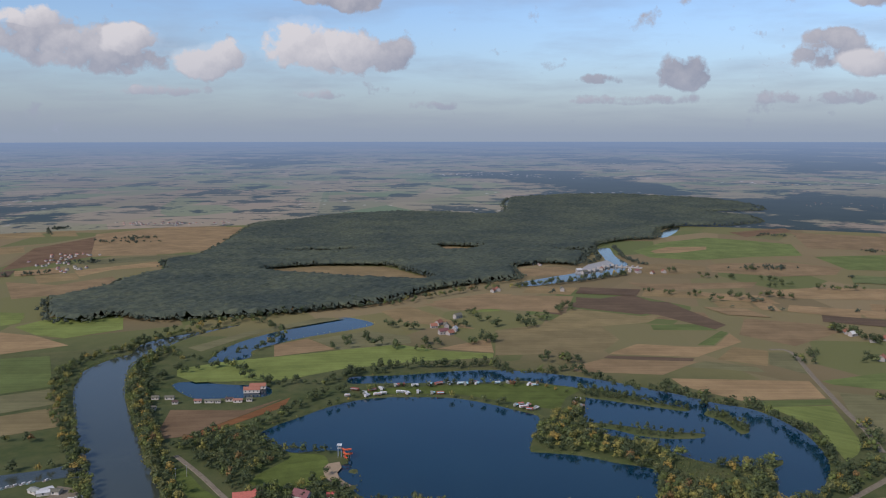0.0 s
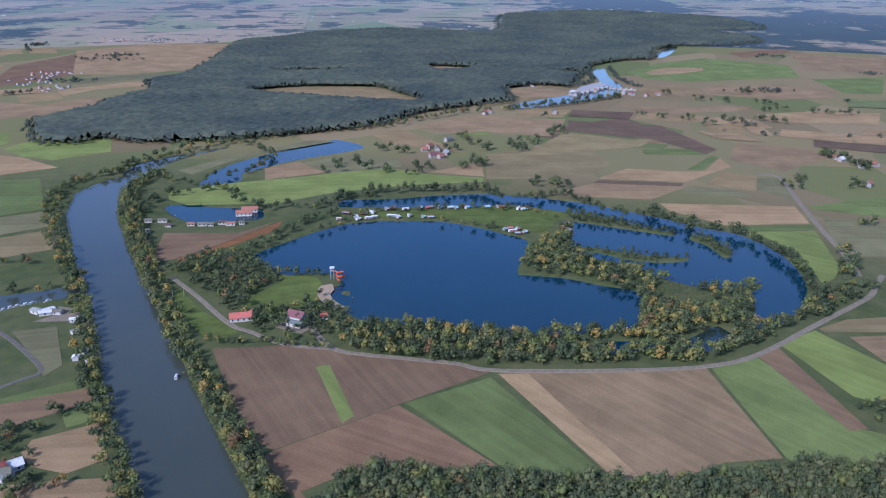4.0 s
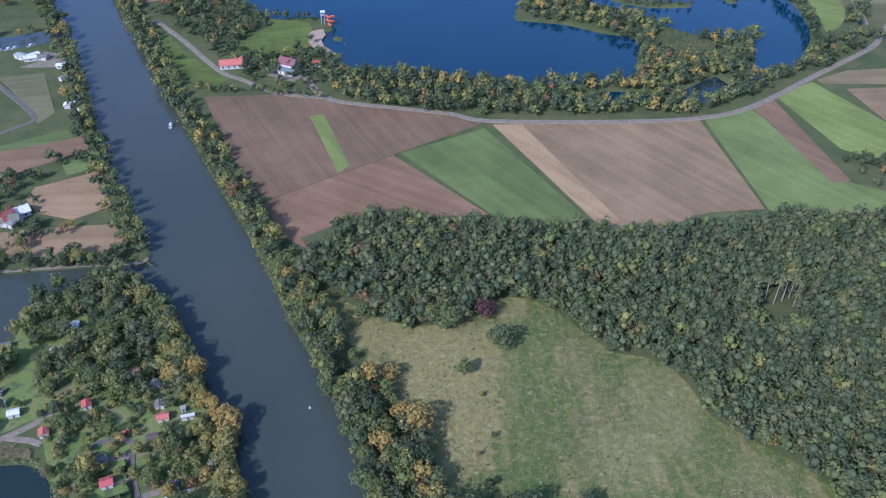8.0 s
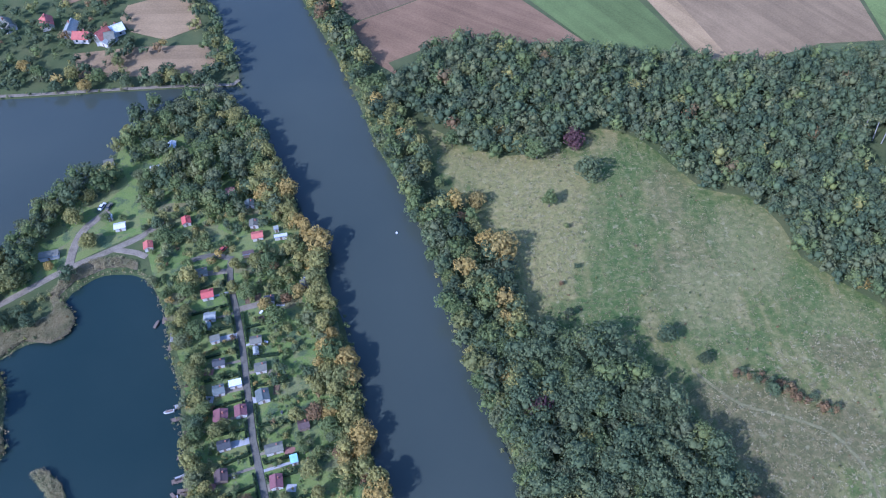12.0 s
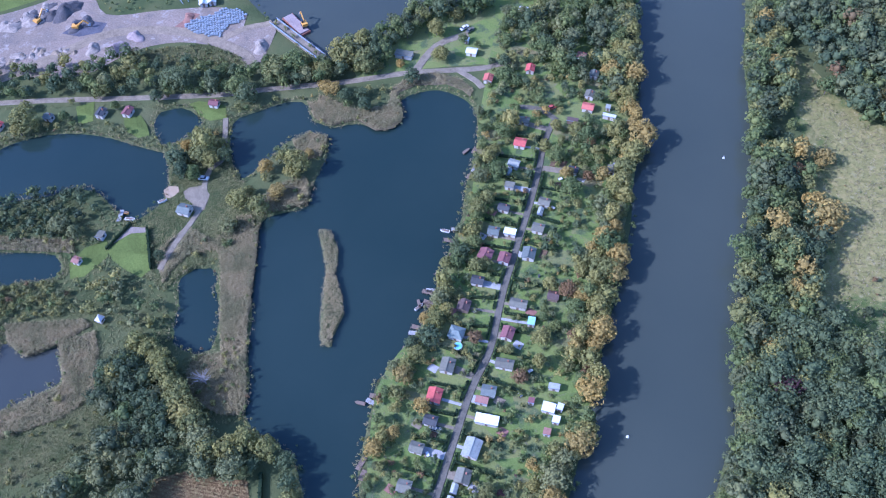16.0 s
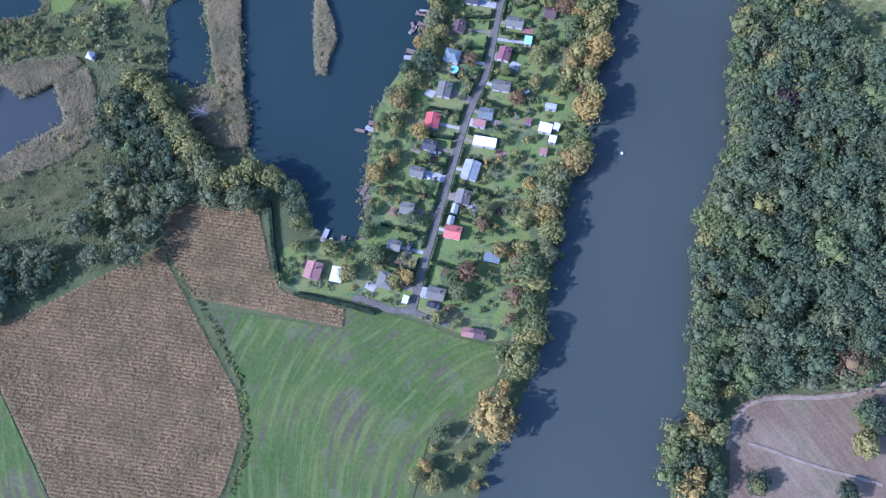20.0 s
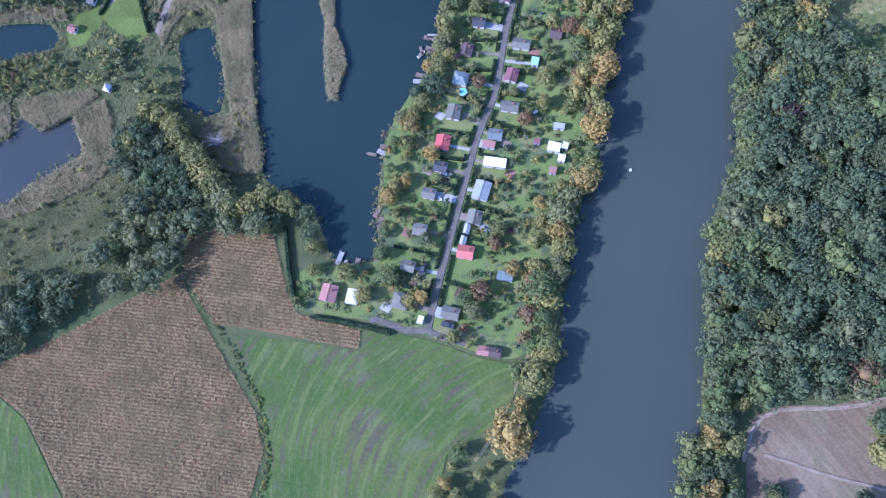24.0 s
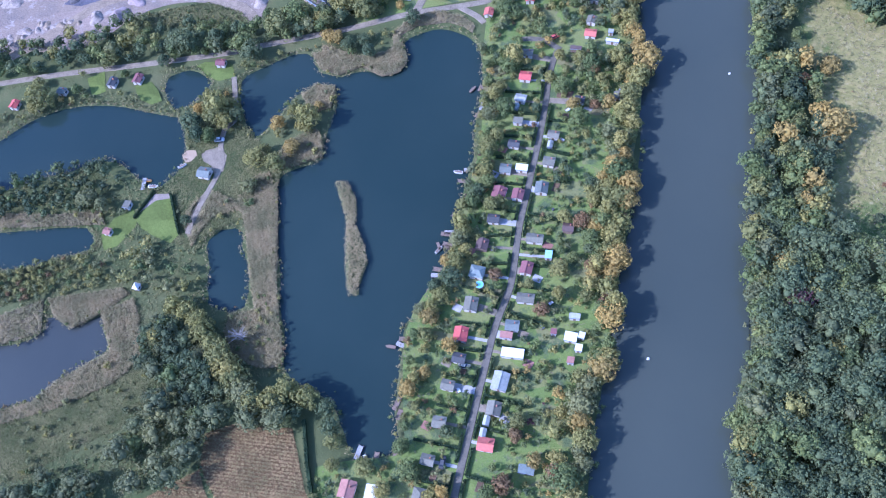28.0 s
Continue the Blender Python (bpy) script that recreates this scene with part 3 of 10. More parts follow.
def curve(pts, closed=True, step=6.0):
    """A smooth line through plan points."""
    p = [np.array(q, float) for q in pts]
    n, res = len(p), []
    for i in range(n if closed else n - 1):
        a, b, c, d = (p[(i + k) % n] if closed else p[min(max(i + k, 0), n - 1)] for k in (-1, 0, 1, 2))
        for s in range(max(1, int(np.hypot(*(c - b)) / step))):
            t = s / max(1, int(np.hypot(*(c - b)) / step))
            res.append(0.5 * (2 * b + (c - a) * t + (2 * a - 5 * b + 4 * c - d) * t * t + (3 * b - a - 3 * c + d) * t ** 3))
    if not closed:
        res.append(p[-1])
    return np.array(res)


def inside(x, y, poly):
    hit = np.zeros(np.shape(x), bool)
    for (ax, ay), (bx, by) in zip(poly, np.roll(poly, -1, 0)):
        if ay != by:
            hit ^= ((ay > y) != (by > y)) & (x < (bx - ax) * (y - ay) / (by - ay) + ax)
    return hit


def shore_distance(x, y, poly):
    """Metres from the outline: plus outside, minus inside."""
    d2 = np.full(np.shape(x), 1e12)
    for (ax, ay), (bx, by) in zip(poly, np.roll(poly, -1, 0)):
        ux, uy = bx - ax, by - ay
        t = np.clip(((x - ax) * ux + (y - ay) * uy) / (ux * ux + uy * uy + 1e-9), 0, 1)
        d2 = np.minimum(d2, (x - ax - t * ux) ** 2 + (y - ay - t * uy) ** 2)
    return np.where(inside(x, y, poly), -1, 1) * np.sqrt(d2)


def land_height(x, y):
    """Flat valley floor; beyond 2.6 km the country rises slowly to the skyline."""
    r = np.hypot(x, y)
    dip = 0.0958 * (1 - (np.clip(r, 2600, 4640) - 2600) / 2250)
    return np.where(r < 2600, 0.0, 250 - np.clip(r, 2600, 4640) * np.tan(dip))


def drawn_in(points):
    """Plan places beyond 2.6 km, brought in so that the wide plain fits inside the drawn country."""
    q = np.array(points, float)
    r = np.hypot(q[:, 0], q[:, 1])
    near = 2600 + 2250 * (1 - np.arctan(250 / np.maximum(r, 2600)) / 0.0958)
    return q * np.where(r < 2600, 1.0, near / r)[:, None]


def off_line(p, line, gap):
    """Only the places farther than gap from a path."""
    q = curve(line, False, 1.5)
    return p[np.array([np.hypot(q[:, 0] - x, q[:, 1] - y).min() > gap for x, y in p], bool)] if len(p) else p


def tufts(name, poly, count, height, width, material, rng, label, category, blades=6, rows=None, lean=0.34, avoid=(), lines=()):
    """Many small leaning blades over a patch of ground, as one thing."""
    poly = np.array(poly, float)
    lo, hi = poly.min(0), poly.max(0)
    p = rng.uniform(lo, hi, (count * 3, 2))
    if rows:
        ang, gap = rows
        u, v = p[:, 0] * math.cos(ang) + p[:, 1] * math.sin(ang), -p[:, 0] * math.sin(ang) + p[:, 1] * math.cos(ang)
        v = np.round(v / gap) * gap + rng.normal(0, 0.13, len(v)) + 0.5 * np.sin(u * 0.05 + v * 0.02)
        p = np.stack([u * math.cos(ang) - v * math.sin(ang), u * math.sin(ang) + v * math.cos(ang)], 1)
    p = p[inside(p[:, 0], p[:, 1], poly)][:count]
    for o in avoid:
        p = p[~inside(p[:, 0], p[:, 1], np.array(o, float))]
    for line, gap in lines:
        p = off_line(p, line, gap)
    n = len(p) * blades
    at = np.zeros((n, 3))
    at[:, :2] = np.repeat(p, blades, 0) + rng.normal(0, width * 0.8, (n, 2))
    at[:, 2] = height * rng.uniform(0.15, 1.0, n) * np.repeat(rng.uniform(0.6, 1.1, len(p)), blades)
    nrm = rng.normal(0, lean, (n, 3)) + [-0.2, -0.15, 1.0]
    nrm /= np.linalg.norm(nrm, axis=1)[:, None]
    u = np.cross(nrm, rng.normal(0, 1, (n, 3)))
    u /= np.linalg.norm(u, axis=1)[:, None]
    w = np.cross(nrm, u) * (width * 0.28)
    u *= (width * rng.uniform(0.7, 1.5, n))[:, None]
    v = np.stack([at - u, at - w, at + u, at + w], 1)
    f = np.arange(n)[:, None] * 4
    tris = np.concatenate([f + [0, 1, 2], f + [0, 2, 3]])
    tint = np.repeat(rng.uniform(0, 1, len(p)), blades * 4)
    return tagged(new(name, tri_mesh(name, v.reshape(-1, 3), tris, material, tint)), label, category, kind="stuff")


# ---- trees ----
ICO_V = np.array([(0, 0, 1)] + [(0.894 * math.cos(1.2566 * i), 0.894 * math.sin(1.2566 * i), 0.447) for i in range(5)]
                 + [(0.894 * math.cos(1.2566 * i + 0.628), 0.894 * math.sin(1.2566 * i + 0.628), -0.447) for i in range(5)] + [(0, 0, -1)])
ICO_F = np.array([(0, 1 + i, 1 + (i + 1) % 5) for i in range(5)] + [(1 + i, 6 + i, 1 + (i + 1) % 5) for i in range(5)]
                 + [(1 + (i + 1) % 5, 6 + i, 6 + (i + 1) % 5) for i in range(5)] + [(11, 6 + (i + 1) % 5, 6 + i) for i in range(5)])


def crown_arrays(rng, radius, low, high, lobes, leaves, leaf, spread=1.0):
    """A crown: a few leafy masses on the main limbs, each covered with small tufts of leaf sprays."""
    mid, half = (low + high) / 2, (high - low) / 2
    n = max(3, min(6, round(lobes * 0.32)))
    C, R = [np.array([0.0, 0.0, mid + 0.18 * half])], [radius * 0.58]
    turn = rng.uniform(0, 6.28)
    for i in range(n):
        a, d = turn + 6.2832 * i / n + rng.uniform(-0.4, 0.4), radius * rng.uniform(0.42, 0.62) * spread
        C.append(np.array([d * math.cos(a), d * math.sin(a), mid + half * rng.uniform(-0.5, 0.25)]))
        R.append(radius * rng.uniform(0.34, 0.52))
    C, R, tall = np.array(C), np.array(R), min(1.0, half / radius)
    V, F, k = [], [], 0
    for c, r in zip(C, R):
        V.append(ICO_V * r * rng.uniform(0.60, 0.80, (12, 1)) * [1, 1, tall] + c), F.append(ICO_F + k)
        k += 12
    each = 5 if lobes * leaves < 260 else 8
    tufts_made = lobes * leaves // each
    which = rng.choice(len(R), tufts_made * 3, p=R ** 2 / (R ** 2).sum())
    d = rng.normal(0, 1, (len(which), 3)) + [0, 0, 0.5]
    d /= np.linalg.norm(d, axis=1)[:, None]
    p = C[which] + d * R[which][:, None] * rng.uniform(0.84, 1.10, (len(which), 1)) * [1, 1, tall]
    buried = np.zeros(len(which), bool)
    for j, (c, r) in enumerate(zip(C, R)):
        buried |= (which != j) & (np.linalg.norm((p - c) / [1, 1, tall], axis=1) < r * 0.86)
    p, d = p[~buried][:tufts_made], d[~buried][:tufts_made]
    m = len(p) * each
    p, d = np.repeat(p, each, 0), np.repeat(d, each, 0)
    q = rng.normal(0, 0.85, (m, 3)) + d
    q /= np.linalg.norm(q, axis=1)[:, None]
    at = p + q * radius * np.repeat(rng.uniform(0.11, 0.26, m // each), each)[:, None]
    nrm = q + rng.normal(0, 0.35, (m, 3))
    nrm /= np.linalg.norm(nrm, axis=1)[:, None]
    u = np.cross(nrm, rng.normal(0, 1, (m, 3)))
    u /= np.linalg.norm(u, axis=1)[:, None]
    w = np.cross(nrm, u)
    s = leaf * rng.uniform(0.45, 1.15, (m, 1))
    V.append(np.stack([at - u * s, at - w * s * 0.72, at + u * s, at + w * s * 0.72], 1).reshape(-1, 3))
    f = np.arange(m)[:, None] * 4 + k
    F.append(np.concatenate([f + [0, 1, 2], f + [0, 2, 3]]))
    return np.concatenate(V), np.concatenate(F)


def trunk_mesh(rng, height, thick):
    bm = cylinder(thick, thick * 0.55, -0.4, height * 0.62, 7)
    for i in range(5):
        a, z = i * 1.26 + rng.uniform(-0.4, 0.4), height * rng.uniform(0.32, 0.58)
        limb = cylinder(thick * 0.42, thick * 0.14, 0, height * rng.uniform(0.28, 0.4), 5)
        limb.transform(Matrix.Translation((0, 0, z)) @ Matrix.Rotation(a, 4, "Z") @ Matrix.Rotation(rng.uniform(0.6, 1.0), 4, "Y"))
        tmp = bpy.data.meshes.new("limb")
        limb.to_mesh(tmp), limb.free()
        bm.from_mesh(tmp)
        bpy.data.meshes.remove(tmp)
    me = bpy.data.meshes.new("trunk")
    bm.to_mesh(me), bm.free()
    me.materials.append(BARK)
    return me


TREE_LABEL = {
    "grey": "dull grey green broad tree",
    "green": "broad tree with green autumn foliage", "dark": "dense dark green tree with rounded crown",
    "olive": "yellowish olive tree turning in autumn", "gold": "golden orange autumn tree",
    "rust": "rusty brown autumn tree", "willow": "pale grey green willow",
    "deep": "deep dark green tree with a dense crown", "plum": "dark purple leaved tree", "bright": "vivid yellow green tree"}
tree_rng = np.random.default_rng(7)
SHAPES = []
for k in range(7):
    r, h = (4.2, 9.5) if k < 4 else ((3.4, 9.8) if k < 6 else (2.5, 10.5))
    V, F = crown_arrays(tree_rng, r, h * 0.16, h * 0.98, 20, 58, 0.38)
    SHAPES.append((V, F, trunk_mesh(tree_rng, h, 0.2 + 0.02 * k)))
BUSHES = [crown_arrays(tree_rng, 1.3, 0.1, 1.9, 8, 36, 0.17) for _ in range(4)]


def smooth(me):
    me.polygons.foreach_set("use_smooth", np.ones(len(me.polygons), bool))
    return me


CROWN = {(k, s): smooth(tri_mesh("crown", V, F, LEAF[s])) for k, (V, F, _) in enumerate(SHAPES) for s in LEAF}
BUSH = {(k, s): smooth(tri_mesh("foliage", V, F, LEAF[s])) for k, (V, F) in enumerate(BUSHES) for s in LEAF}
STEM = trunk_mesh(tree_rng, 1.6, 0.06)


def tree(x, y, size, species, shape=None, place=""):
    """One tree: trunk with limbs, and a crown of leaf clumps. size 1 is about 9.5 m tall."""
    k = int(tree_rng.integers(0, 7)) if shape is None else shape
    top = tagged(new("tree"), TREE_LABEL[species] + " " + place, "tree", "trees " + place)
    wide = size * tree_rng.uniform(0.95, 1.2)
    top.matrix_basis = Matrix.LocRotScale((x, y, 0), Euler((0, 0, tree_rng.uniform(0, 6.28))), (wide, wide, size * tree_rng.uniform(0.85, 1.1)))
    for name, me in (("trunk", SHAPES[k][2]), ("crown", CROWN[k, species])):
        new(name, me).parent = top
    return top


def bush(x, y, size, species, place):
    k = int(tree_rng.integers(0, 4))
    top = tagged(new("bush"), {"gold": "golden autumn bush ", "rust": "rusty brown bush ", "plum": "dark red leaved bush ", "willow": "pale grey green bush "}.get(species, "rounded leafy %s green bush " % {"green": "mid", "dark": "dark", "olive": "olive", "bright": "bright"}.get(species, "")) + place, "bush", "bushes " + place)
    top.matrix_basis = Matrix.LocRotScale((x, y, 0), Euler((0, 0, tree_rng.uniform(0, 6.28))), (size, size, size * tree_rng.uniform(0.8, 1.15)))
    new("stem", STEM).parent = top
    new("foliage", BUSH[k, species]).parent = top


def pick(mixture):
    names = list(mixture)
    p = np.array([mixture[n] for n in names], float)
    return names[int(tree_rng.choice(len(names), p=p / p.sum()))]


def along(line, gap, width):
    pts = curve(line, False, gap)
    return pts + tree_rng.uniform(-width, width, pts.shape)


def scatter(poly, gap, rng):
    """Uneven places about one gap apart inside an outline."""
    poly = np.array(poly, float)
    lo, hi = poly.min(0), poly.max(0)
    gx, gy = np.meshgrid(np.arange(lo[0], hi[0], gap), np.arange(lo[1], hi[1], gap * 0.87))
    gx = gx + (np.arange(gx.shape[0]) % 2)[:, None] * gap / 2
    p = np.stack([gx.ravel(), gy.ravel()], 1) + rng.uniform(-0.42, 0.42, (gx.size, 2)) * gap
    return p[inside(p[:, 0], p[:, 1], poly)]


def without(p, *outlines):
    for o in outlines:
        p = p[~inside(p[:, 0], p[:, 1], np.array(o, float))]
    return p


def plant(points, mixture, size, place):
    for x, y in points:
        tree(x, y, tree_rng.uniform(*size), pick(mixture), None, place)


def woodland(name, p, label, mixture, rng, radius, height, lobes, leaves, leaf, kinds=6, size=(0.75, 1.25), low=0.22, category="woodland", far=None):
    """Many trees of a wood or belt as one thing."""
    forms = [crown_arrays(rng, radius, height * low, height, lobes, leaves, leaf, 0.95) for _ in range(kinds)]
    which = rng.integers(0, kinds, len(p))
    names = list(mixture)
    weight = np.array([mixture[n] for n in names], float)
    V, F, T, M, k = [], [], [], [], 0
    for i, (v, f) in enumerate(forms):
        q = p[which == i]
        if not len(q):
            continue
        a, s = rng.uniform(0, 6.28, len(q)), rng.uniform(*size, len(q))
        ca, sa = np.cos(a) * s, np.sin(a) * s
        x = ca[:, None] * v[:, 0] - sa[:, None] * v[:, 1] + q[:, :1]
        y = sa[:, None] * v[:, 0] + ca[:, None] * v[:, 1] + q[:, 1:2]
        z = (s * rng.uniform(0.85, 1.12, len(q)))[:, None] * v[:, 2] + land_height(q[:, 0], q[:, 1])[:, None]
        V.append(np.stack([x, y, z], 2).reshape(-1, 3))
        F.append((f[None] + (np.arange(len(q)) * len(v))[:, None, None]).reshape(-1, 3) + k)
        T.append(np.repeat(rng.uniform(0, 1, len(q)), len(v)))
        M.append(np.repeat(rng.choice(len(names), len(q), p=weight / weight.sum()), len(f)))
        k += len(q) * len(v)
    me = smooth(tri_mesh(name, np.concatenate(V), np.concatenate(F), far or LEAF_WOOD[names[0]], np.concatenate(T)))
    if not far:
        for n in names[1:]:
            me.materials.append(LEAF_WOOD[n])
        me.polygons.foreach_set("material_index", np.concatenate(M).astype(np.int32))
    return tagged(new(name, me), label, category, kind="stuff")

# ---- plan of the valley, metres east and north of the start ----
river_bank_west = [(4, -29), (-4, -4), (-7, 9), (-7, 18), (-9, 29), (-12, 43), (-17, 54), (-22, 65), (-27, 77), (-31, 90), (-36, 104), (-40, 118), (-47, 133), (-48, 140), (-55, 159), (-62, 180), (-74, 202), (-79, 216), (-92, 239), (-105, 261), (-122, 288), (-139, 305)]
river_bank_west_north = [(-136, 317), (-138, 327), (-150, 352), (-159, 367), (-172, 388), (-190, 424), (-215, 481), (-240, 533), (-255, 562), (-270, 590), (-299, 650), (-326, 707), (-357, 774), (-371, 822), (-378, 853), (-367, 899), (-355, 919), (-358, 964), (-336, 1001), (-315, 1022), (-290, 1047), (-270, 1070)]
river_bank_east = [(-269, 1063), (-288, 1041), (-310, 1004), (-324, 961), (-333, 909), (-335, 862), (-317, 802), (-300, 756), (-270, 692), (-244, 637), (-222, 590), (-219, 595), (-192, 533), (-165, 482), (-143, 438), (-124, 400), (-106, 367), (-91, 338), (-77, 309), (-64, 279), (-49, 251), (-33, 217), (-23, 187), (-15, 172), (-6, 146), (4, 122), (-8, 150), (2, 131), (4, 116), (8, 100), (18, 81), (26, 62), (34, 44), (33, 36), (41, 26), (48, 1)]
basin = [(-133, 314), (-137, 317), (-186, 311), (-238, 303), (-283, 298), (-331, 294), (-382, 309), (-436, 332), (-561, 374), (-561, 298), (-471, 259), (-480, 258), (-445, 252), (-380, 234), (-322, 215), (-322, 205), (-289, 193), (-279, 199), (-249, 191), (-213, 185), (-205, 196), (-197, 211), (-190, 239), (-183, 257), (-178, 271), (-174, 279), (-150, 285), (-147, 298), (-139, 307)]
marina_inlet = [(-257, 573), (-274, 601), (-291, 589), (-326, 575), (-345, 566), (-333, 543), (-313, 550), (-295, 562), (-275, 572)]
lake_main = [(-155, 663), (-147, 681), (-127, 707), (-110, 730), (-87, 750), (-66, 759), (-40, 761), (-2, 760), (19, 752), (39, 740), (59, 724), (77, 708), (76, 684), (66, 646), (63, 623), (74, 621), (100, 615), (124, 601), (150, 588), (145, 560), (136, 528), (122, 522), (86, 515), (48, 515), (10, 524), (-17, 528), (-37, 534), (-53, 536), (-66, 551), (-63, 566), (-69, 583), (-76, 602), (-76, 619), (-90, 626), (-105, 624), (-122, 621), (-137, 637), (-148, 650)]
lake_east = [(-100, 827), (-78, 832), (-43, 836), (3, 849), (45, 854), (85, 849), (108, 839), (141, 825), (171, 806), (200, 784), (227, 761), (248, 741), (270, 727), (285, 696), (291, 661), (288, 623), (280, 593), (265, 566), (251, 546), (239, 533), (223, 524), (213, 525), (211, 536), (225, 550), (230, 566), (232, 585), (247, 598), (251, 608), (228, 597), (206, 597), (187, 606), (173, 622), (163, 640), (142, 652), (126, 664), (113, 681), (121, 725), (126, 758), (126, 781), (98, 805), (71, 816), (42, 810), (3, 809), (-42, 807), (-75, 806), (-98, 806)]
island_long = [(110, 683), (137, 673), (153, 660), (175, 652), (204, 654), (211, 663), (193, 667), (170, 672), (148, 683), (130, 690), (112, 692)]
island_spit = [(121, 767), (150, 750), (179, 735), (211, 720), (216, 728), (196, 742), (174, 761), (156, 780), (125, 792)]
island_small = [(223, 711), (234, 693), (239, 662), (246, 666), (252, 686), (246, 700), (242, 719), (230, 723)]
pool_dark = [(94, 492), (111, 503), (133, 503), (148, 497), (138, 491), (112, 487)]
pool_reedy = [(159, 499), (179, 519), (192, 528), (197, 518), (193, 500), (171, 489)]
oxbow_pond = [(-258, 881), (-260, 914), (-255, 950), (-238, 992), (-206, 1038), (-169, 1077), (-143, 1112), (-119, 1102), (-96, 1071), (-120, 1041), (-159, 1010), (-183, 989), (-205, 961), (-222, 935), (-218, 905), (-239, 885)]
harbour_pond = [(-271, 800), (-254, 812), (-218, 802), (-177, 795), (-170, 765), (-207, 758), (-238, 758)]
lake_west = [(-168, 190), (-162, 197), (-149, 199), (-141, 196), (-135, 189), (-127, 175), (-122, 162), (-114, 148), (-111, 138), (-106, 124), (-101, 110), (-97, 97), (-97, 83), (-99, 79), (-95, 72), (-89, 60), (-84, 51), (-79, 46), (-77, 40), (-82, 35), (-89, 33), (-97, 39), (-103, 43), (-110, 44), (-117, 42), (-126, 45), (-133, 55), (-141, 62), (-150, 74), (-156, 79), (-166, 92), (-175, 104), (-175, 109), (-166, 120), (-171, 130), (-176, 144), (-181, 151), (-189, 148), (-194, 141), (-194, 133), (-194, 124), (-195, 115), (-203, 119), (-215, 129), (-221, 138), (-215, 148), (-209, 158), (-202, 162), (-193, 155), (-183, 157), (-178, 164), (-165, 167), (-163, 176), (-171, 185)]
reed_island = [(-154, 114), (-150, 116), (-142, 111), (-137, 103), (-129, 97), (-124, 92), (-122, 85), (-119, 79), (-122, 78), (-129, 86), (-134, 93), (-141, 103), (-147, 108)]
reed_pond = [(-182, 69), (-182, 74), (-179, 79), (-173, 81), (-168, 74), (-161, 70), (-152, 57), (-152, 53), (-164, 50), (-171, 57), (-174, 62)]
fishing_pond = [(-294, 49), (-291, 70), (-285, 83), (-274, 94), (-258, 102), (-242, 106), (-232, 109), (-224, 105), (-216, 97), (-213, 89), (-216, 77), (-222, 77), (-239, 80), (-249, 75), (-253, 67), (-260, 61), (-267, 53), (-280, 39)]
garden_pool = [(-248, 118), (-250, 125), (-243, 132), (-232, 131), (-229, 127), (-230, 117), (-236, 111)]
marsh_pool = [(-275, 21), (-258, 33), (-239, 46), (-229, 52), (-222, 50), (-219, 45), (-229, 36), (-234, 29), (-245, 21), (-261, 9)]
marsh_pond = [(-216, -28), (-240, -8), (-221, 0), (-211, 11), (-217, 20), (-211, 19), (-202, 19), (-196, 29), (-192, 24), (-184, 19), (-188, 11), (-193, -1), (-194, -8), (-200, -14), (-206, -21)]
corn_field = [(-162, -54), (-156, -44), (-148, -32), (-138, -13), (-128, 4), (-123, 0), (-108, -7), (-81, -19), (-72, -27), (-67, -41), (-62, -62), (-92, -82), (-113, -72), (-143, -59), (-157, -59)]
corn_strip = [(-134, 14), (-128, 21), (-110, 30), (-94, 16), (-88, 13), (-68, 19), (-65, 14), (-83, 7), (-100, 0), (-109, -4), (-128, 4)]
meadow = [(-50, 291), (-21, 274), (-6, 270), (8, 273), (18, 281), (34, 290), (49, 285), (60, 271), (75, 254), (91, 251), (100, 238), (105, 221), (114, 212), (123, 204), (136, 193), (143, 179), (142, 165), (137, 153), (139, 140), (136, 126), (146, 118), (152, 106), (80, 106), (74, 114), (62, 132), (50, 148), (54, 162), (58, 170), (46, 174), (32, 173), (14, 176), (0, 187), (-6, 208), (-12, 226), (-22, 251), (-42, 276)]
yard = [(-384, 99), (-362, 122), (-351, 139), (-340, 161), (-317, 153), (-297, 169), (-276, 185), (-261, 188), (-256, 180), (-245, 190), (-234, 168), (-236, 164), (-256, 165), (-274, 158), (-287, 143), (-296, 118), (-330, 98), (-346, 75)]
yard_north = [(-515, 262), (-445, 252), (-379, 233), (-324, 215), (-327, 204), (-361, 215), (-371, 186), (-386, 156)]
lawn_north = [(-365, 186), (-360, 214), (-325, 205), (-331, 181)]
lawn_quay = [(-326, 194), (-318, 202), (-288, 192), (-293, 180)]
camp_lawn = [(-83, 768), (-63, 786), (3, 796), (70, 803), (124, 788), (109, 758), (95, 725), (65, 741), (40, 752), (3, 769), (-40, 768)]
beach = [(-92, 590), (-90, 597), (-82, 601), (-79, 590), (-81, 580), (-78, 570), (-68, 557), (-72, 553), (-84, 564), (-90, 577)]
park_lawn = [(-141, 563), (-127, 595), (-121, 613), (-140, 644), (-122, 619), (-95, 613), (-89, 574), (-110, 548)]
marina_yard = [(-270, 539), (-272, 556), (-261, 553), (-249, 541), (-249, 531), (-279, 529)]
reeds_a = [(-176, 85), (-174, 95), (-174, 103), (-161, 87), (-150, 72), (-133, 53), (-138, 47), (-150, 59), (-164, 73)]
reeds_b = [(-155, 51), (-143, 61), (-134, 55), (-126, 45), (-132, 41), (-143, 39), (-152, 45)]
reeds_c = [(-218, 22), (-197, 39), (-193, 39), (-196, 29), (-202, 18), (-211, 18)]
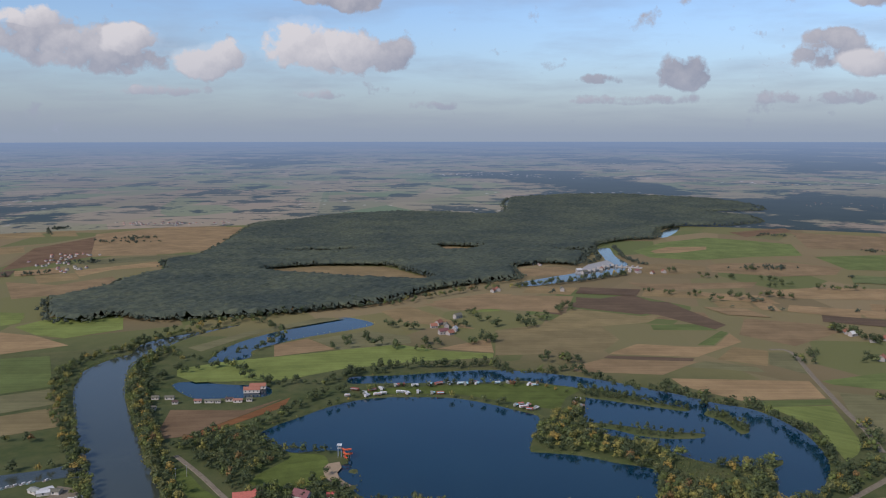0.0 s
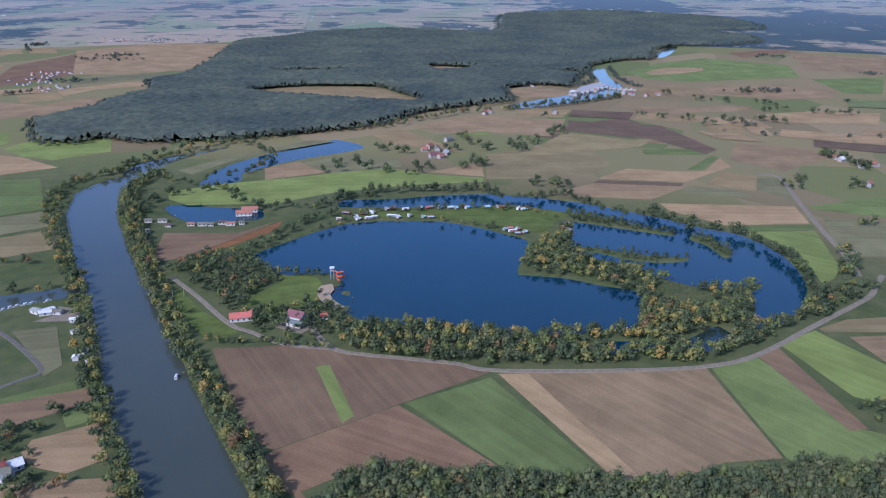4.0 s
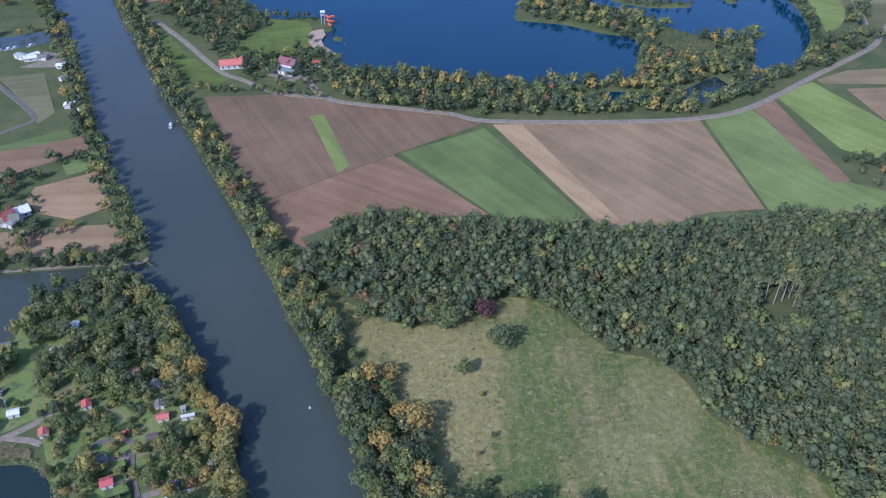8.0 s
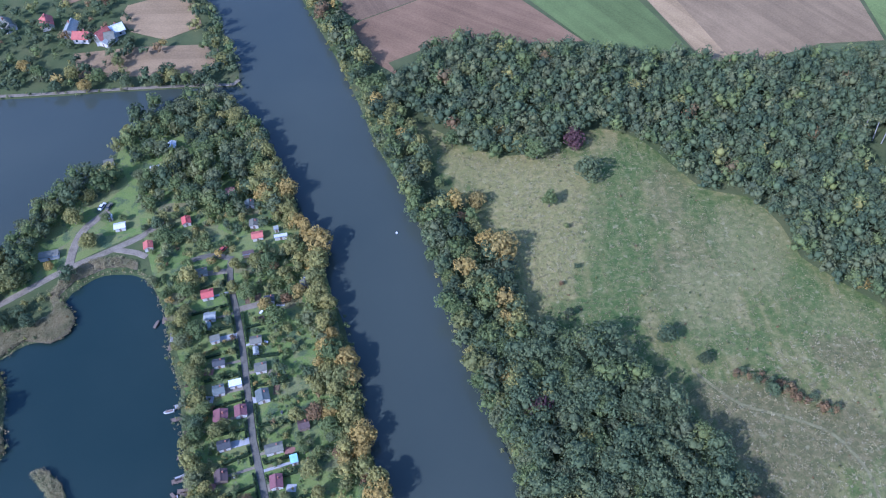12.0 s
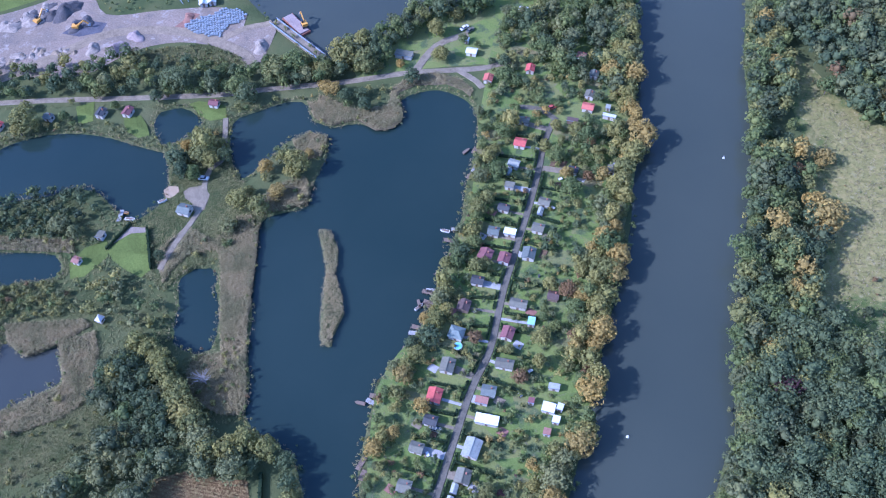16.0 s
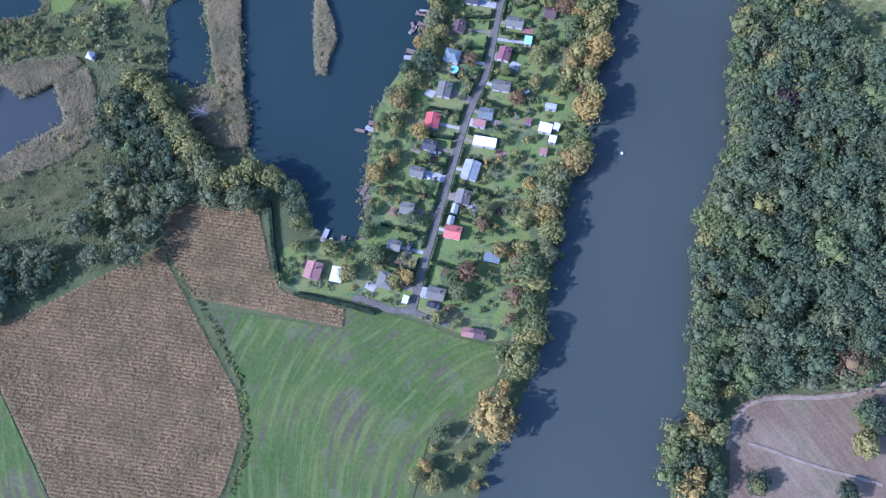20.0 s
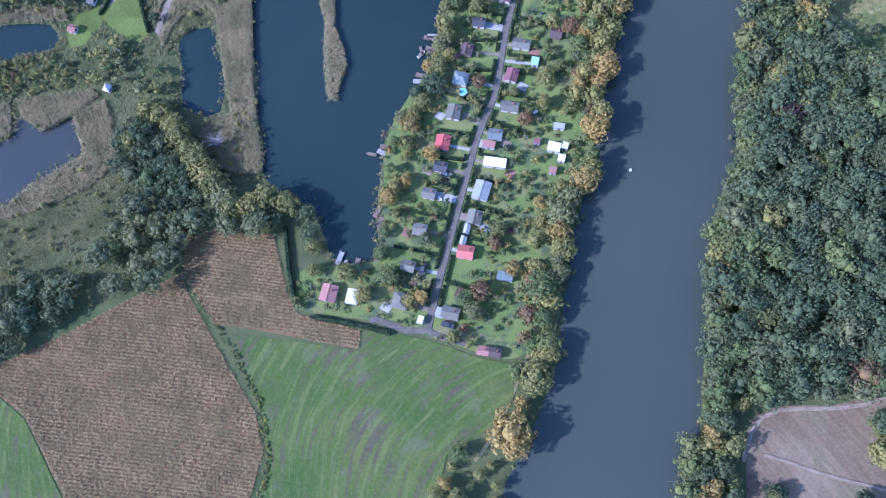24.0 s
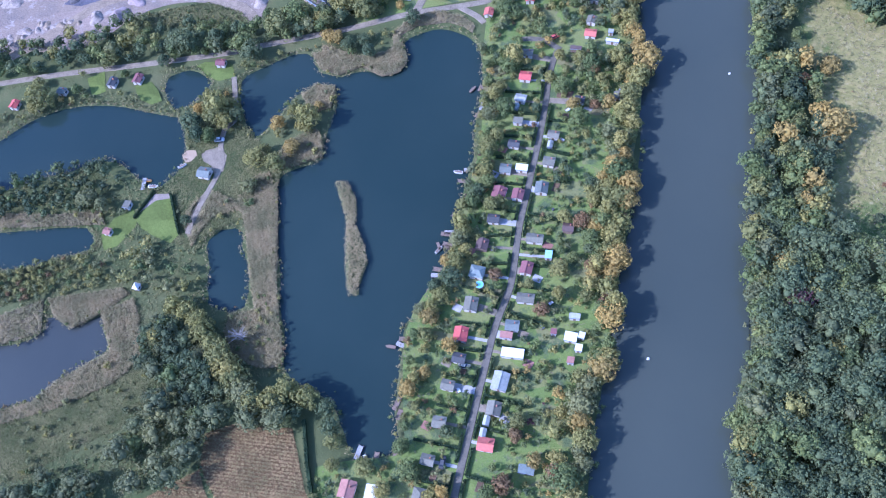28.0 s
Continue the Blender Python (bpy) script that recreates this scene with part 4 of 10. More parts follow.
reeds_d = [(-197, 28), (-190, 38), (-183, 34), (-171, 22), (-174, 10), (-185, -6), (-196, -18), (-206, -29), (-210, -26), (-194, -9), (-193, -1), (-187, 11), (-183, 19), (-191, 24)]
reeds_e = [(-178, 108), (-178, 117), (-172, 126), (-171, 128), (-166, 121), (-173, 112)]
reeds_f = [(-192, 142), (-189, 149), (-181, 151), (-177, 142), (-182, 136)]
reeds_g = [(-201, 161), (-194, 166), (-181, 168), (-171, 179), (-171, 184), (-163, 176), (-165, 168), (-178, 165), (-184, 157), (-193, 156)]
reeds_h = [(-264, 39), (-241, 51), (-228, 60), (-222, 56), (-229, 52), (-259, 34)]
reeds_i = [(-248, -2), (-230, 8), (-220, 21), (-211, 11), (-221, 0), (-240, -8)]
forest_near = [(-57, 325), (-48, 342), (-32, 352), (31, 348), (84, 342), (106, 341), (139, 348), (182, 356), (253, 357), (286, 368), (242, 266), (173, 132), (147, 116), (137, 127), (140, 141), (138, 153), (143, 166), (144, 180), (136, 194), (124, 206), (114, 214), (107, 222), (103, 238), (92, 252), (76, 256), (62, 272), (50, 286), (34, 291), (18, 281), (10, 272), (-6, 269), (-20, 274), (-42, 293), (-64, 306)]
forest_south = [(-3, 148), (1, 172), (17, 179), (33, 177), (44, 164), (54, 152), (64, 139), (74, 121), (80, 112), (90, 102), (81, 100), (69, 83), (58, 74), (48, 67), (40, 61), (30, 64), (22, 75), (12, 98), (6, 120)]
forest_far = drawn_in([(-558, 1144), (-582, 1205), (-569, 1241), (-533, 1324), (-540, 1377), (-504, 1479), (-540, 1589), (-498, 1666), (-499, 1866), (-520, 2198), (-520, 2300), (-459, 2346), (-328, 2553), (-162, 2650), (-20, 2629), (134, 2552), (180, 2649), (233, 3208), (477, 3426), (705, 3426), (981, 3206), (1056, 2937), (1002, 2709), (800, 2668), (899, 2496), (869, 2345), (753, 2254), (617, 2254), (540, 2156), (488, 1972), (417, 1950), (336, 1866), (307, 1770), (273, 1667), (246, 1568), (179, 1582), (117, 1533), (121, 1406), (34, 1350), (-29, 1299), (-77, 1215), (-122, 1173), (-182, 1145), (-259, 1107), (-365, 1082), (-412, 1089), (-448, 1106), (-471, 1071), (-524, 1081)])
lake_wood_south = [(-65, 499), (-52, 527), (-29, 530), (48, 510), (133, 519), (148, 571), (170, 560), (194, 555), (211, 546), (215, 522), (248, 536), (272, 566), (297, 567), (206, 496), (166, 472), (37, 466), (-19, 473), (-56, 486)]
lake_wood_mid = [(66, 646), (81, 687), (118, 741), (113, 673), (132, 646), (162, 634), (173, 616), (185, 598), (219, 598), (250, 604), (231, 582), (226, 556), (208, 536), (171, 545), (149, 576), (125, 606), (74, 626)]
park_wood = [(-218, 628), (-197, 670), (-152, 659), (-132, 625), (-95, 619), (-84, 563), (-69, 544), (-65, 503), (-130, 529), (-151, 551), (-193, 604)]
grove_west = [(-162, -8), (-157, 18), (-135, 21), (-128, 22), (-135, 8), (-129, 2), (-135, -9), (-145, -14), (-144, -1), (-154, -9)]
STRIP_SCRUB = [(-158, 51), (-152, 59), (-147, 66), (-138, 57), (-128, 46), (-125, 43), (-134, 40), (-147, 43)]
GROVE_DENSE = [(-179, 29), (-176, 37), (-168, 40), (-157, 37), (-146, 32), (-139, 26), (-133, 20), (-141, 15), (-150, 20), (-160, 19), (-171, 22)]
grove_ridge = [(-176, 30), (-171, 38), (-164, 42), (-150, 35), (-138, 29), (-133, 27), (-145, 20), (-162, 19), (-171, 23)]
grove_south_west = [(-182, -43), (-176, -32), (-170, -22), (-150, -16), (-145, -25), (-152, -37), (-161, -49), (-167, -59)]
grove_corner = [(-126, 30), (-120, 40), (-110, 43), (-106, 33), (-113, 27), (-121, 24)]
grove_northwest = [(-333, 100), (-314, 111), (-303, 124), (-284, 140), (-263, 147), (-234, 164), (-215, 180), (-205, 190), (-194, 185), (-205, 168), (-229, 152), (-235, 144), (-267, 122), (-316, 88), (-331, 76), (-349, 88)]
grove_tip = [(-181, 270), (-173, 295), (-142, 310), (-118, 285), (-95, 249), (-95, 233), (-108, 233), (-117, 232), (-127, 232), (-138, 239), (-147, 240), (-163, 253)]
POINT_GARDENS = [(-166, 243), (-145, 247), (-125, 243), (-99, 239), (-76, 204), (-94, 192), (-101, 205), (-110, 214), (-131, 193), (-140, 206), (-143, 218), (-153, 232)]
grove_shore_nw = [(-197, 188), (-210, 196), (-200, 216), (-195, 235), (-185, 251), (-179, 261), (-169, 251), (-183, 226), (-191, 212), (-188, 197)]
grove_fishing = [(-281, 42), (-262, 60), (-250, 73), (-238, 79), (-227, 76), (-229, 59), (-242, 50), (-266, 32)]
grove_marsh = [(-207, 48), (-200, 60), (-190, 56), (-182, 48), (-198, 42)]
grove_mid = [(-182, 48), (-186, 60), (-176, 57), (-168, 46), (-176, 42)]
garden_area = [(-141, 200), (-164, 252), (-139, 259), (-101, 241), (-76, 209), (-61, 171), (-53, 149), (-44, 127), (-37, 106), (-33, 89), (-25, 68), (-17, 50), (-24, 36), (-44, 30), (-65, 24), (-90, 14), (-96, 24), (-88, 31), (-76, 40), (-76, 45), (-85, 57), (-97, 77), (-99, 91), (-99, 105), (-108, 134), (-115, 154), (-127, 176)]
FAR_WATER = [[(113, 1374), (176, 1436), (234, 1490), (284, 1570), (308, 1640), (314, 1720), (322, 1800), (338, 1822), (350, 1815), (344, 1750), (338, 1680), (342, 1590), (322, 1520), (300, 1480), (249, 1424), (194, 1385), (135, 1350)], [(507, 2022), (538, 2119), (598, 2239), (618, 2239), (574, 2119), (527, 2022)], [(952, 2357), (1006, 2472), (1036, 2524), (1026, 2472), (979, 2373)]]
FOREST_GAPS = [[(-327, 1472), (-321, 1517), (-245, 1558), (-118, 1558), (-73, 1492), (-21, 1402), (-40, 1374), (-145, 1402), (-266, 1442)], [(-27, 1815), (-2, 1844), (77, 1815), (57, 1761), (3, 1735)], [(-332, 1743), (-205, 1770), (-190, 1735), (-314, 1709)], [(230, 1770), (287, 1752), (276, 1718), (231, 1735)]]
wood_glade = [(139, 277), (152, 298), (167, 292), (157, 273), (145, 269)]
STREET = [(-110.8, 208.5), (-111.4, 206.6), (-108.2, 195.0), (-102.4, 181.6), (-96.4, 166.0), (-92.1, 153.5), (-87.9, 141.5), (-84.0, 130.2), (-79.5, 119.8), (-74.6, 107.8), (-71.7, 93.4), (-66.8, 78.0), (-62.5, 65.1), (-58.2, 52.5), (-54.0, 40.2), (-50.2, 30.1)]
STREET_WEST = [(-50.0, 30.2), (-56.1, 26.6), (-65.4, 24.7), (-67.4, 23.0)]
STREET_EAST = [(-50.0, 30.2), (-46.0, 30.6), (-42.0, 31.6), (-36.5, 33.0)]
NORTH_LANE = [(-329.0, 74.7), (-313.9, 86.9), (-294.6, 101.8), (-266.5, 121.6), (-235.3, 144.5), (-228.3, 151.0), (-210.2, 166.6), (-195.8, 179.1), (-185.5, 189.3), (-175.1, 199.3), (-159.9, 211.0), (-150.7, 218.6), (-144.9, 227.2)]
LANE_SPUR = [(-159.5, 210.5), (-150.0, 209.3), (-145.4, 207.5)]
LANE_LOOP = [(-110.8, 208.5), (-120.1, 209.9), (-127.3, 206.4)]
GRAVEL_TRACK = [(-174.7, 199.6), (-176.7, 212.8), (-175.4, 222.3), (-169.6, 231.2)]
LAKE_ROAD = [(352.1, 622.8), (334.8, 599.4), (318.5, 577.4), (262.5, 531.2), (203.5, 483.4), (166.3, 467.4), (115.5, 461.7), (34.7, 461.0), (10.3, 469.8), (-25.4, 477.2), (-47.3, 481.7), (-66.0, 488.0), (-79.2, 506.2), (-87.7, 528.2)]
PARK_ROAD = [(-207.7, 612.4), (-179.1, 576.3), (-143.7, 527.6), (-125.7, 514.3), (-100.0, 495.8), (-66.2, 489.6)]
EAST_ROAD = [(364.0, 936.7), (384.6, 926.5), (367.2, 823.9), (351.0, 724.3), (343.9, 671.9), (332.5, 620.0), (321.6, 580.2)]
MARINA_ROAD = [(-325.7, 532.2), (-293.0, 512.5), (-260.2, 481.1), (-241.5, 458.4), (-248.7, 447.6), (-257.2, 437.3)]
SAND_TRACK = [(47.0, 46.0), (45.2, 54.2), (45.6, 59.7), (48.6, 64.0), (54.0, 68.2), (61.0, 72.6), (71.1, 81.8), (81.4, 98.6)]
BELT_WEST_BANK = [(-12.7, 17.2), (-17.0, 36.6), (-18.9, 47.3), (-24.2, 60.2), (-30.7, 76.9), (-33.4, 86.0), (-34.6, 96.1), (-40.6, 115.9), (-49.9, 136.9), (-58.0, 157.6), (-63.9, 170.8), (-71.8, 190.2), (-77.5, 209.6), (-96.9, 241.1), (-108.4, 266.5), (-126.7, 286.3)]
BELT_EAST_BANK = [(-320.2, 930.3), (-323.5, 857.6), (-291.0, 757.6), (-238.0, 636.4), (-303.6, 781.1), (-270.2, 698.2), (-235.7, 629.5), (-193.4, 541.2), (-160.3, 471.9), (-138.6, 435.7), (-112.4, 386.3), (-90.5, 345.3), (-67.9, 300.2), (-48.6, 256.3), (-32.5, 224.4), (-22.4, 198.7), (-9.2, 170.7), (0.7, 147.9), (-4.9, 153.0), (5.0, 127.7), (7.1, 111.8), (13.8, 93.0), (22.4, 74.4), (31.4, 57.0), (42.4, 42.0), (41.1, 32.0)]
BELT_NORTH_WEST = [(-142.1, 327.1), (-155.5, 354.7), (-183.6, 409.5), (-202.0, 442.2), (-235.4, 522.0), (-287.7, 623.6), (-326.1, 691.9), (-359.8, 757.4), (-388.3, 835.4), (-387.0, 904.6), (-358.7, 930.2), (-353.4, 971.1), (-319.8, 1015.7)]
BELT_BASIN_NORTH = [(-147.9, 315.8), (-172.3, 316.0), (-190.9, 315.5), (-210.0, 315.1), (-280.7, 302.4), (-307.9, 300.0)]
BELT_LAKE_NORTH = [(-100.4, 832.7), (-67.5, 854.3), (-43.9, 854.7), (-8.7, 861.7), (15.0, 857.7), (44.8, 862.6), (60.9, 835.1), (95.6, 835.7), (126.0, 846.6), (153.7, 802.6), (182.3, 778.6), (209.3, 766.3), (240.8, 735.9), (267.8, 723.3), (281.6, 697.0), (287.9, 661.2), (288.9, 622.2), (281.1, 581.3), (274.1, 544.8)]
BELT_CAMP = [(-109.4, 726.5), (-91.4, 748.2), (-62.8, 787.7), (-46.6, 791.7), (-29.8, 784.4), (-2.5, 796.0), (42.0, 800.5), (52.5, 789.3), (69.5, 797.0), (86.0, 795.4), (110.8, 771.8)]
BELT_CAMP_SHORE = [(2.9, 756.3), (21.2, 749.7), (31.6, 744.7), (44.2, 736.5), (49.4, 736.6)]
BELT_HARBOUR = [(-285.7, 757.6), (-287.6, 794.9), (-283.9, 835.8), (-258.0, 846.7), (-231.4, 857.9), (-171.3, 795.2), (-150.9, 805.2), (-127.0, 795.4), (-107.3, 815.4), (-80.8, 836.4), (-63.3, 836.5)]
BELT_FIELD = [(-185.9, 623.8), (-169.9, 649.7), (-154.2, 685.0), (-133.1, 732.2), (-121.5, 758.1), (-102.5, 776.4)]
BELT_OXBOW = [(-370.0, 961.1), (-342.2, 1019.9), (-297.4, 1035.9), (-259.0, 1086.1), (-199.3, 1005.2), (-218.5, 934.6), (-244.3, 908.9), (-274.9, 884.5), (-307.0, 908.7)]
BELT_FAR_RIVER = [(-329.3, 1047.5), (-254.4, 1099.2), (-180.0, 1156.0), (-137.1, 1197.0), (-71.9, 1197.3), (-23.9, 1250.3), (46.3, 1313.0), (100.9, 1328.6), (159.1, 1365.8), (200.0, 1393.7), (306.3, 1452.9)]
BELT_VILLAGE = [(-70.8, 1048.5), (-48.5, 1032.4), (-18.9, 958.3), (-57.8, 944.5), (-24.9, 931.4), (27.3, 958.5), (41.6, 986.9), (47.1, 958.5), (-122.9, 944.3), (-91.5, 958.0), (-99.4, 972.0)]
BELT_VILLAGE_EAST = [(15.5, 1048.8), (45.6, 1082.7), (58.6, 1048.9), (90.1, 1082.9), (108.9, 1049.1), (127.1, 1083.0), (156.6, 1137.9), (169.9, 1177.5), (-118.8, 1176.3), (31.8, 1118.6), (104.4, 882.0), (122.7, 882.1), (129.5, 886.8)]
BELT_FAR_EAST = [(318.1, 1294.9), (338.3, 1271.1), (368.9, 1257.2), (393.4, 1225.8), (425.8, 1248.3), (439.7, 1239.3), (476.7, 1248.5), (498.7, 1239.6), (404.6, 1490.8), (436.9, 1429.5), (469.9, 1412.2), (545.7, 1491.4), (532.6, 1401.1), (517.8, 1336.0), (545.0, 1336.1), (583.8, 1320.9), (621.8, 1306.1), (643.7, 1296.3)]
BELT_FARM_EAST = [(485.2, 1038.7), (485.2, 1022.9), (492.2, 1007.6), (496.1, 986.9), (498.5, 964.2), (397.1, 911.1), (383.9, 886.7), (454.5, 886.9), (212.7, 780.7), (240.0, 744.9), (396.5, 745.4), (335.9, 660.7), (332.4, 634.2), (324.1, 603.8), (302.6, 581.2), (287.7, 575.8)]
BELT_LAKE_ROAD = [(270.2, 554.8), (287.3, 575.9), (300.6, 587.1), (311.7, 592.8), (323.0, 598.6), (325.0, 622.5), (341.2, 648.3), (344.1, 675.8)]
BELT_CLUMP_EAST = [(238.3, 411.9), (246.1, 415.1), (257.3, 418.5), (243.0, 399.7), (251.9, 405.9), (267.6, 412.3)]
BELT_BASIN_GARDEN = [(-226.8, 387.5), (-217.3, 393.2), (-205.7, 402.0), (-197.7, 405.1), (-192.8, 319.8), (-179.0, 317.7), (-169.6, 319.8), (-156.7, 319.9), (-194.7, 341.7), (-183.8, 341.8), (-151.5, 319.9)]
BELT_MARINA = [(-348.5, 638.8), (-330.4, 638.8), (-303.3, 638.9), (-279.4, 614.0), (-314.8, 579.6), (-296.7, 585.1), (-273.5, 579.7), (-252.4, 548.8), (-228.1, 503.4), (-205.0, 450.2)]
BELT_LAKE_SHORE = [(-137.2, 194.6), (-126.0, 180.1), (-120.0, 163.7), (-111.7, 149.9), (-109.0, 142.5), (-105.6, 127.3), (-100.4, 116.8), (-98.6, 104.7), (-95.4, 94.2), (-95.0, 84.6), (-95.7, 83.7), (-94.2, 75.3), (-79.4, 57.4), (-85.0, 60.6), (-77.1, 48.0), (-74.6, 43.0), (-70.7, 39.0), (-81.0, 32.4)]
BELT_MEADOW = [(29.8, 264.6), (65.8, 171.4), (19.4, 187.7), (86.6, 159.6), (12.4, 244.3)]
BELT_SAND = [(58.0, 42.5), (73.7, 75.9), (78.3, 73.4), (76.6, 66.8), (78.3, 53.5)]
BELT_GARDEN_AUTUMN = [(-48.4, 68.1), (-46.7, 63.8), (-38.0, 59.9), (-42.6, 48.5), (-56.7, 37.3), (-59.0, 34.7), (-42.0, 32.4), (-42.5, 114.1), (-11.7, 18.0), (-15.7, -6.4), (-6.3, -1.9), (-101.4, 247.4), (-93.6, 203.7), (-92.0, 184.4), (-224.2, 122.2), (-223.6, 115.3), (-187.5, 192.4), (-200.1, 192.7)]
BANK_WOOD = [(-67.2, 300.3), (-49.1, 260.8), (-33.4, 222.3), (-21.7, 186.7), (-6.6, 153.1), (4.3, 127.8), (16.7, 166.9), (7.0, 186.8), (1.9, 205.6), (-14.0, 232.1), (-28.7, 253.0), (-41.4, 281.3), (-57.7, 308.4)]
BANK_WOOD_SOUTH = [(-15.8, 175.8), (-5.9, 150.9), (3.6, 129.4), (6.3, 115.6), (11.0, 99.2), (19.5, 81.8), (27.7, 63.1), (34.3, 48.1), (35.6, 35.7), (43.7, 24.7), (53.9, 31.6), (44.8, 51.3), (42.0, 62.8), (26.3, 78.1), (18.6, 102.0), (16.7, 126.6), (14.9, 159.2), (2.4, 186.9)]
BANK_WOOD_NORTH = [(-113.2, 391.6), (-90.9, 349.6), (-69.0, 304.3), (-57.9, 310.5), (-72.2, 331.6), (-90.1, 363.9), (-105.8, 391.7)]
MARSH = [(-278.3, 40.5), (-248.9, 71.6), (-224.4, 76.3), (-214.0, 78.4), (-195.2, 75.5), (-186.3, 75.5), (-180.7, 62.1), (-164.0, 49.3), (-154.6, 48.2), (-154.8, 53.3), (-142.6, 61.0), (-133.7, 54.5), (-124.5, 43.8), (-135.1, 30.2), (-135.0, 15.3), (-139.5, -11.0), (-155.4, -34.4), (-167.2, -48.6), (-230.4, 18.8)]
POINT = [(-193.2, 183.6), (-209.9, 196.0), (-198.8, 214.1), (-187.7, 241.6), (-177.1, 262.4), (-179.6, 275.6), (-171.9, 293.0), (-141.2, 308.4), (-115.5, 282.3), (-93.4, 245.6), (-102.6, 233.9), (-133.1, 249.1), (-153.4, 249.4), (-143.9, 221.3), (-153.8, 219.0), (-165.0, 209.9), (-176.1, 200.7), (-186.2, 190.1)]
CLUB_SCRUB = [(-186.1, 69.8), (-186.4, 78.4), (-188.9, 98.3), (-178.3, 108.5), (-173.7, 102.1), (-174.4, 95.5), (-176.0, 85.4), (-182.7, 72.1)]
LANE_SCRUB = [(-330.9, 76.0), (-312.1, 85.7), (-272.1, 113.9), (-231.2, 140.4), (-202.8, 165.4), (-189.5, 179.1), (-179.0, 188.7), (-170.3, 193.0), (-169.9, 184.7), (-181.6, 169.4), (-200.6, 162.9), (-220.9, 140.0), (-215.6, 124.9), (-212.9, 115.9), (-230.8, 111.3), (-230.3, 126.4), (-233.3, 135.9), (-270.5, 112.6), (-311.0, 84.8), (-325.5, 72.3)]
POND_SCRUB = [(-311.0, 62.6), (-300.2, 77.1), (-285.2, 94.5), (-264.8, 107.8), (-245.8, 112.6), (-228.6, 109.2), (-231.6, 109.0), (-241.8, 106.0), (-258.5, 102.4), (-273.8, 94.3), (-285.3, 83.1), (-290.8, 70.3), (-297.4, 53.4)]
PENINSULA = [(-193.1, 108.5), (-193.7, 121.6), (-193.2, 134.1), (-188.5, 149.1), (-180.1, 149.8), (-176.7, 142.4), (-171.3, 129.5), (-168.5, 121.5), (-175.6, 108.7), (-183.6, 101.8)]
YARD_SCRUB = [(-332.5, 158.2), (-332.5, 175.8), (-314.7, 181.7), (-295.4, 176.5), (-297.1, 169.1), (-315.8, 152.7)]
CLUB_GROUND = [(-229.7, 110.2), (-220.7, 136.4), (-193.4, 115.0), (-175.6, 108.7), (-173.7, 102.1), (-170.9, 91.8), (-175.1, 84.5), (-183.7, 75.8), (-182.4, 63.7), (-196.4, 62.9), (-214.8, 76.3), (-211.0, 90.0), (-217.6, 99.0)]
QUAY_FIELD = [(-394.6, 97.3), (-363.5, 122.7), (-341.7, 162.4), (-343.2, 179.6), (-336.4, 205.3), (-390.9, 206.9), (-461.8, 140.1)]
JETTIES = [(-113.3, 142.0), (-111.4, 137.3), (-105.8, 123.3), (-104.9, 116.1), (-102.3, 111.8), (-100.7, 101.5), (-96.7, 94.2), (-105.2, 115.1), (-101.7, 110.8), (-99.7, 99.3), (-98.2, 93.2), (-96.0, 73.9), (-95.8, 71.7), (-85.2, 53.9), (-82.6, 51.8), (-86.8, 34.5), (-80.9, 36.1), (-75.9, 39.4), (-123.8, 170.2), (-123.1, 166.3), (-129.0, 177.9)]
CARAVANS = [(-94.5, 760.6), (-80.2, 767.7), (-73.1, 778.5), (-65.2, 782.2), (-61.5, 768.0), (-52.2, 793.4), (-46.8, 795.3), (-40.0, 768.2), (-32.9, 793.6), (-19.2, 797.6), (-9.8, 799.6), (0.3, 799.7), (11.4, 799.9), (15.8, 798.0), (24.3, 803.8), (27.0, 800.1), (47.7, 802.2), (57.8, 802.4), (61.7, 802.4), (78.0, 797.0), (83.4, 795.2), (-15.9, 768.5), (-7.8, 768.6), (-29.4, 771.9), (-45.6, 771.7), (59.6, 732.4), (65.0, 735.7), (70.9, 732.6), (66.9, 727.7), (76.9, 724.6), (71.5, 721.4), (113.9, 741.2), (118.7, 749.6), (118.6, 729.9), (-89.5, 780.0), (-76.9, 760.8), (-66.6, 764.4)]
VILLAGES = [(-747.8, 1578.1), (-759.1, 1651.8), (-759.5, 1691.2), (-691.6, 1510.8), (-1003.2, 3192.7), (-932.7, 3204.3), (-865.3, 3229.4), (-806.9, 3252.6), (-888.1, 2328.5), (-833.8, 2328.9), (-771.8, 2329.3), (-725.3, 2329.6), (-632.5, 2360.6), (-680.8, 3494.0), (-625.7, 3576.1), (-490.1, 3287.8), (-429.4, 3323.0), (-339.3, 3298.7), (-188.2, 3321.1), (-101.1, 3338.8), (195.5, 2833.7), (749.7, 3820.6), (840.7, 3836.7), (970.9, 3754.2), (1118.2, 3754.1), (1363.4, 3374.0), (1473.7, 3373.6), (1274.7, 2773.4), (1347.5, 2734.1), (1000.1, 3129.1), (1079.1, 3058.6), (-300.4, 1974.5), (177.0, 1618.8)]
FARM_HOUSES = [(-18.3, 1047.9), (-12.0, 1064.3), (-2.5, 1048.0), (2.4, 1010.7), (8.1, 1029.1), (-6.0, 1013.7), (70.4, 1296.2), (78.0, 1305.9), (12.6, 1105.5), (489.3, 1015.5), (490.7, 1003.6), (500.8, 974.8), (520.5, 980.5), (468.8, 890.0), (179.1, 1306.4), (170.0, 1604.1), (325.5, 1496.3), (337.9, 1483.8), (360.1, 1471.5), (383.1, 1484.0), (240.7, 1471.0), (278.4, 1515.3), (234.6, 1495.9)]
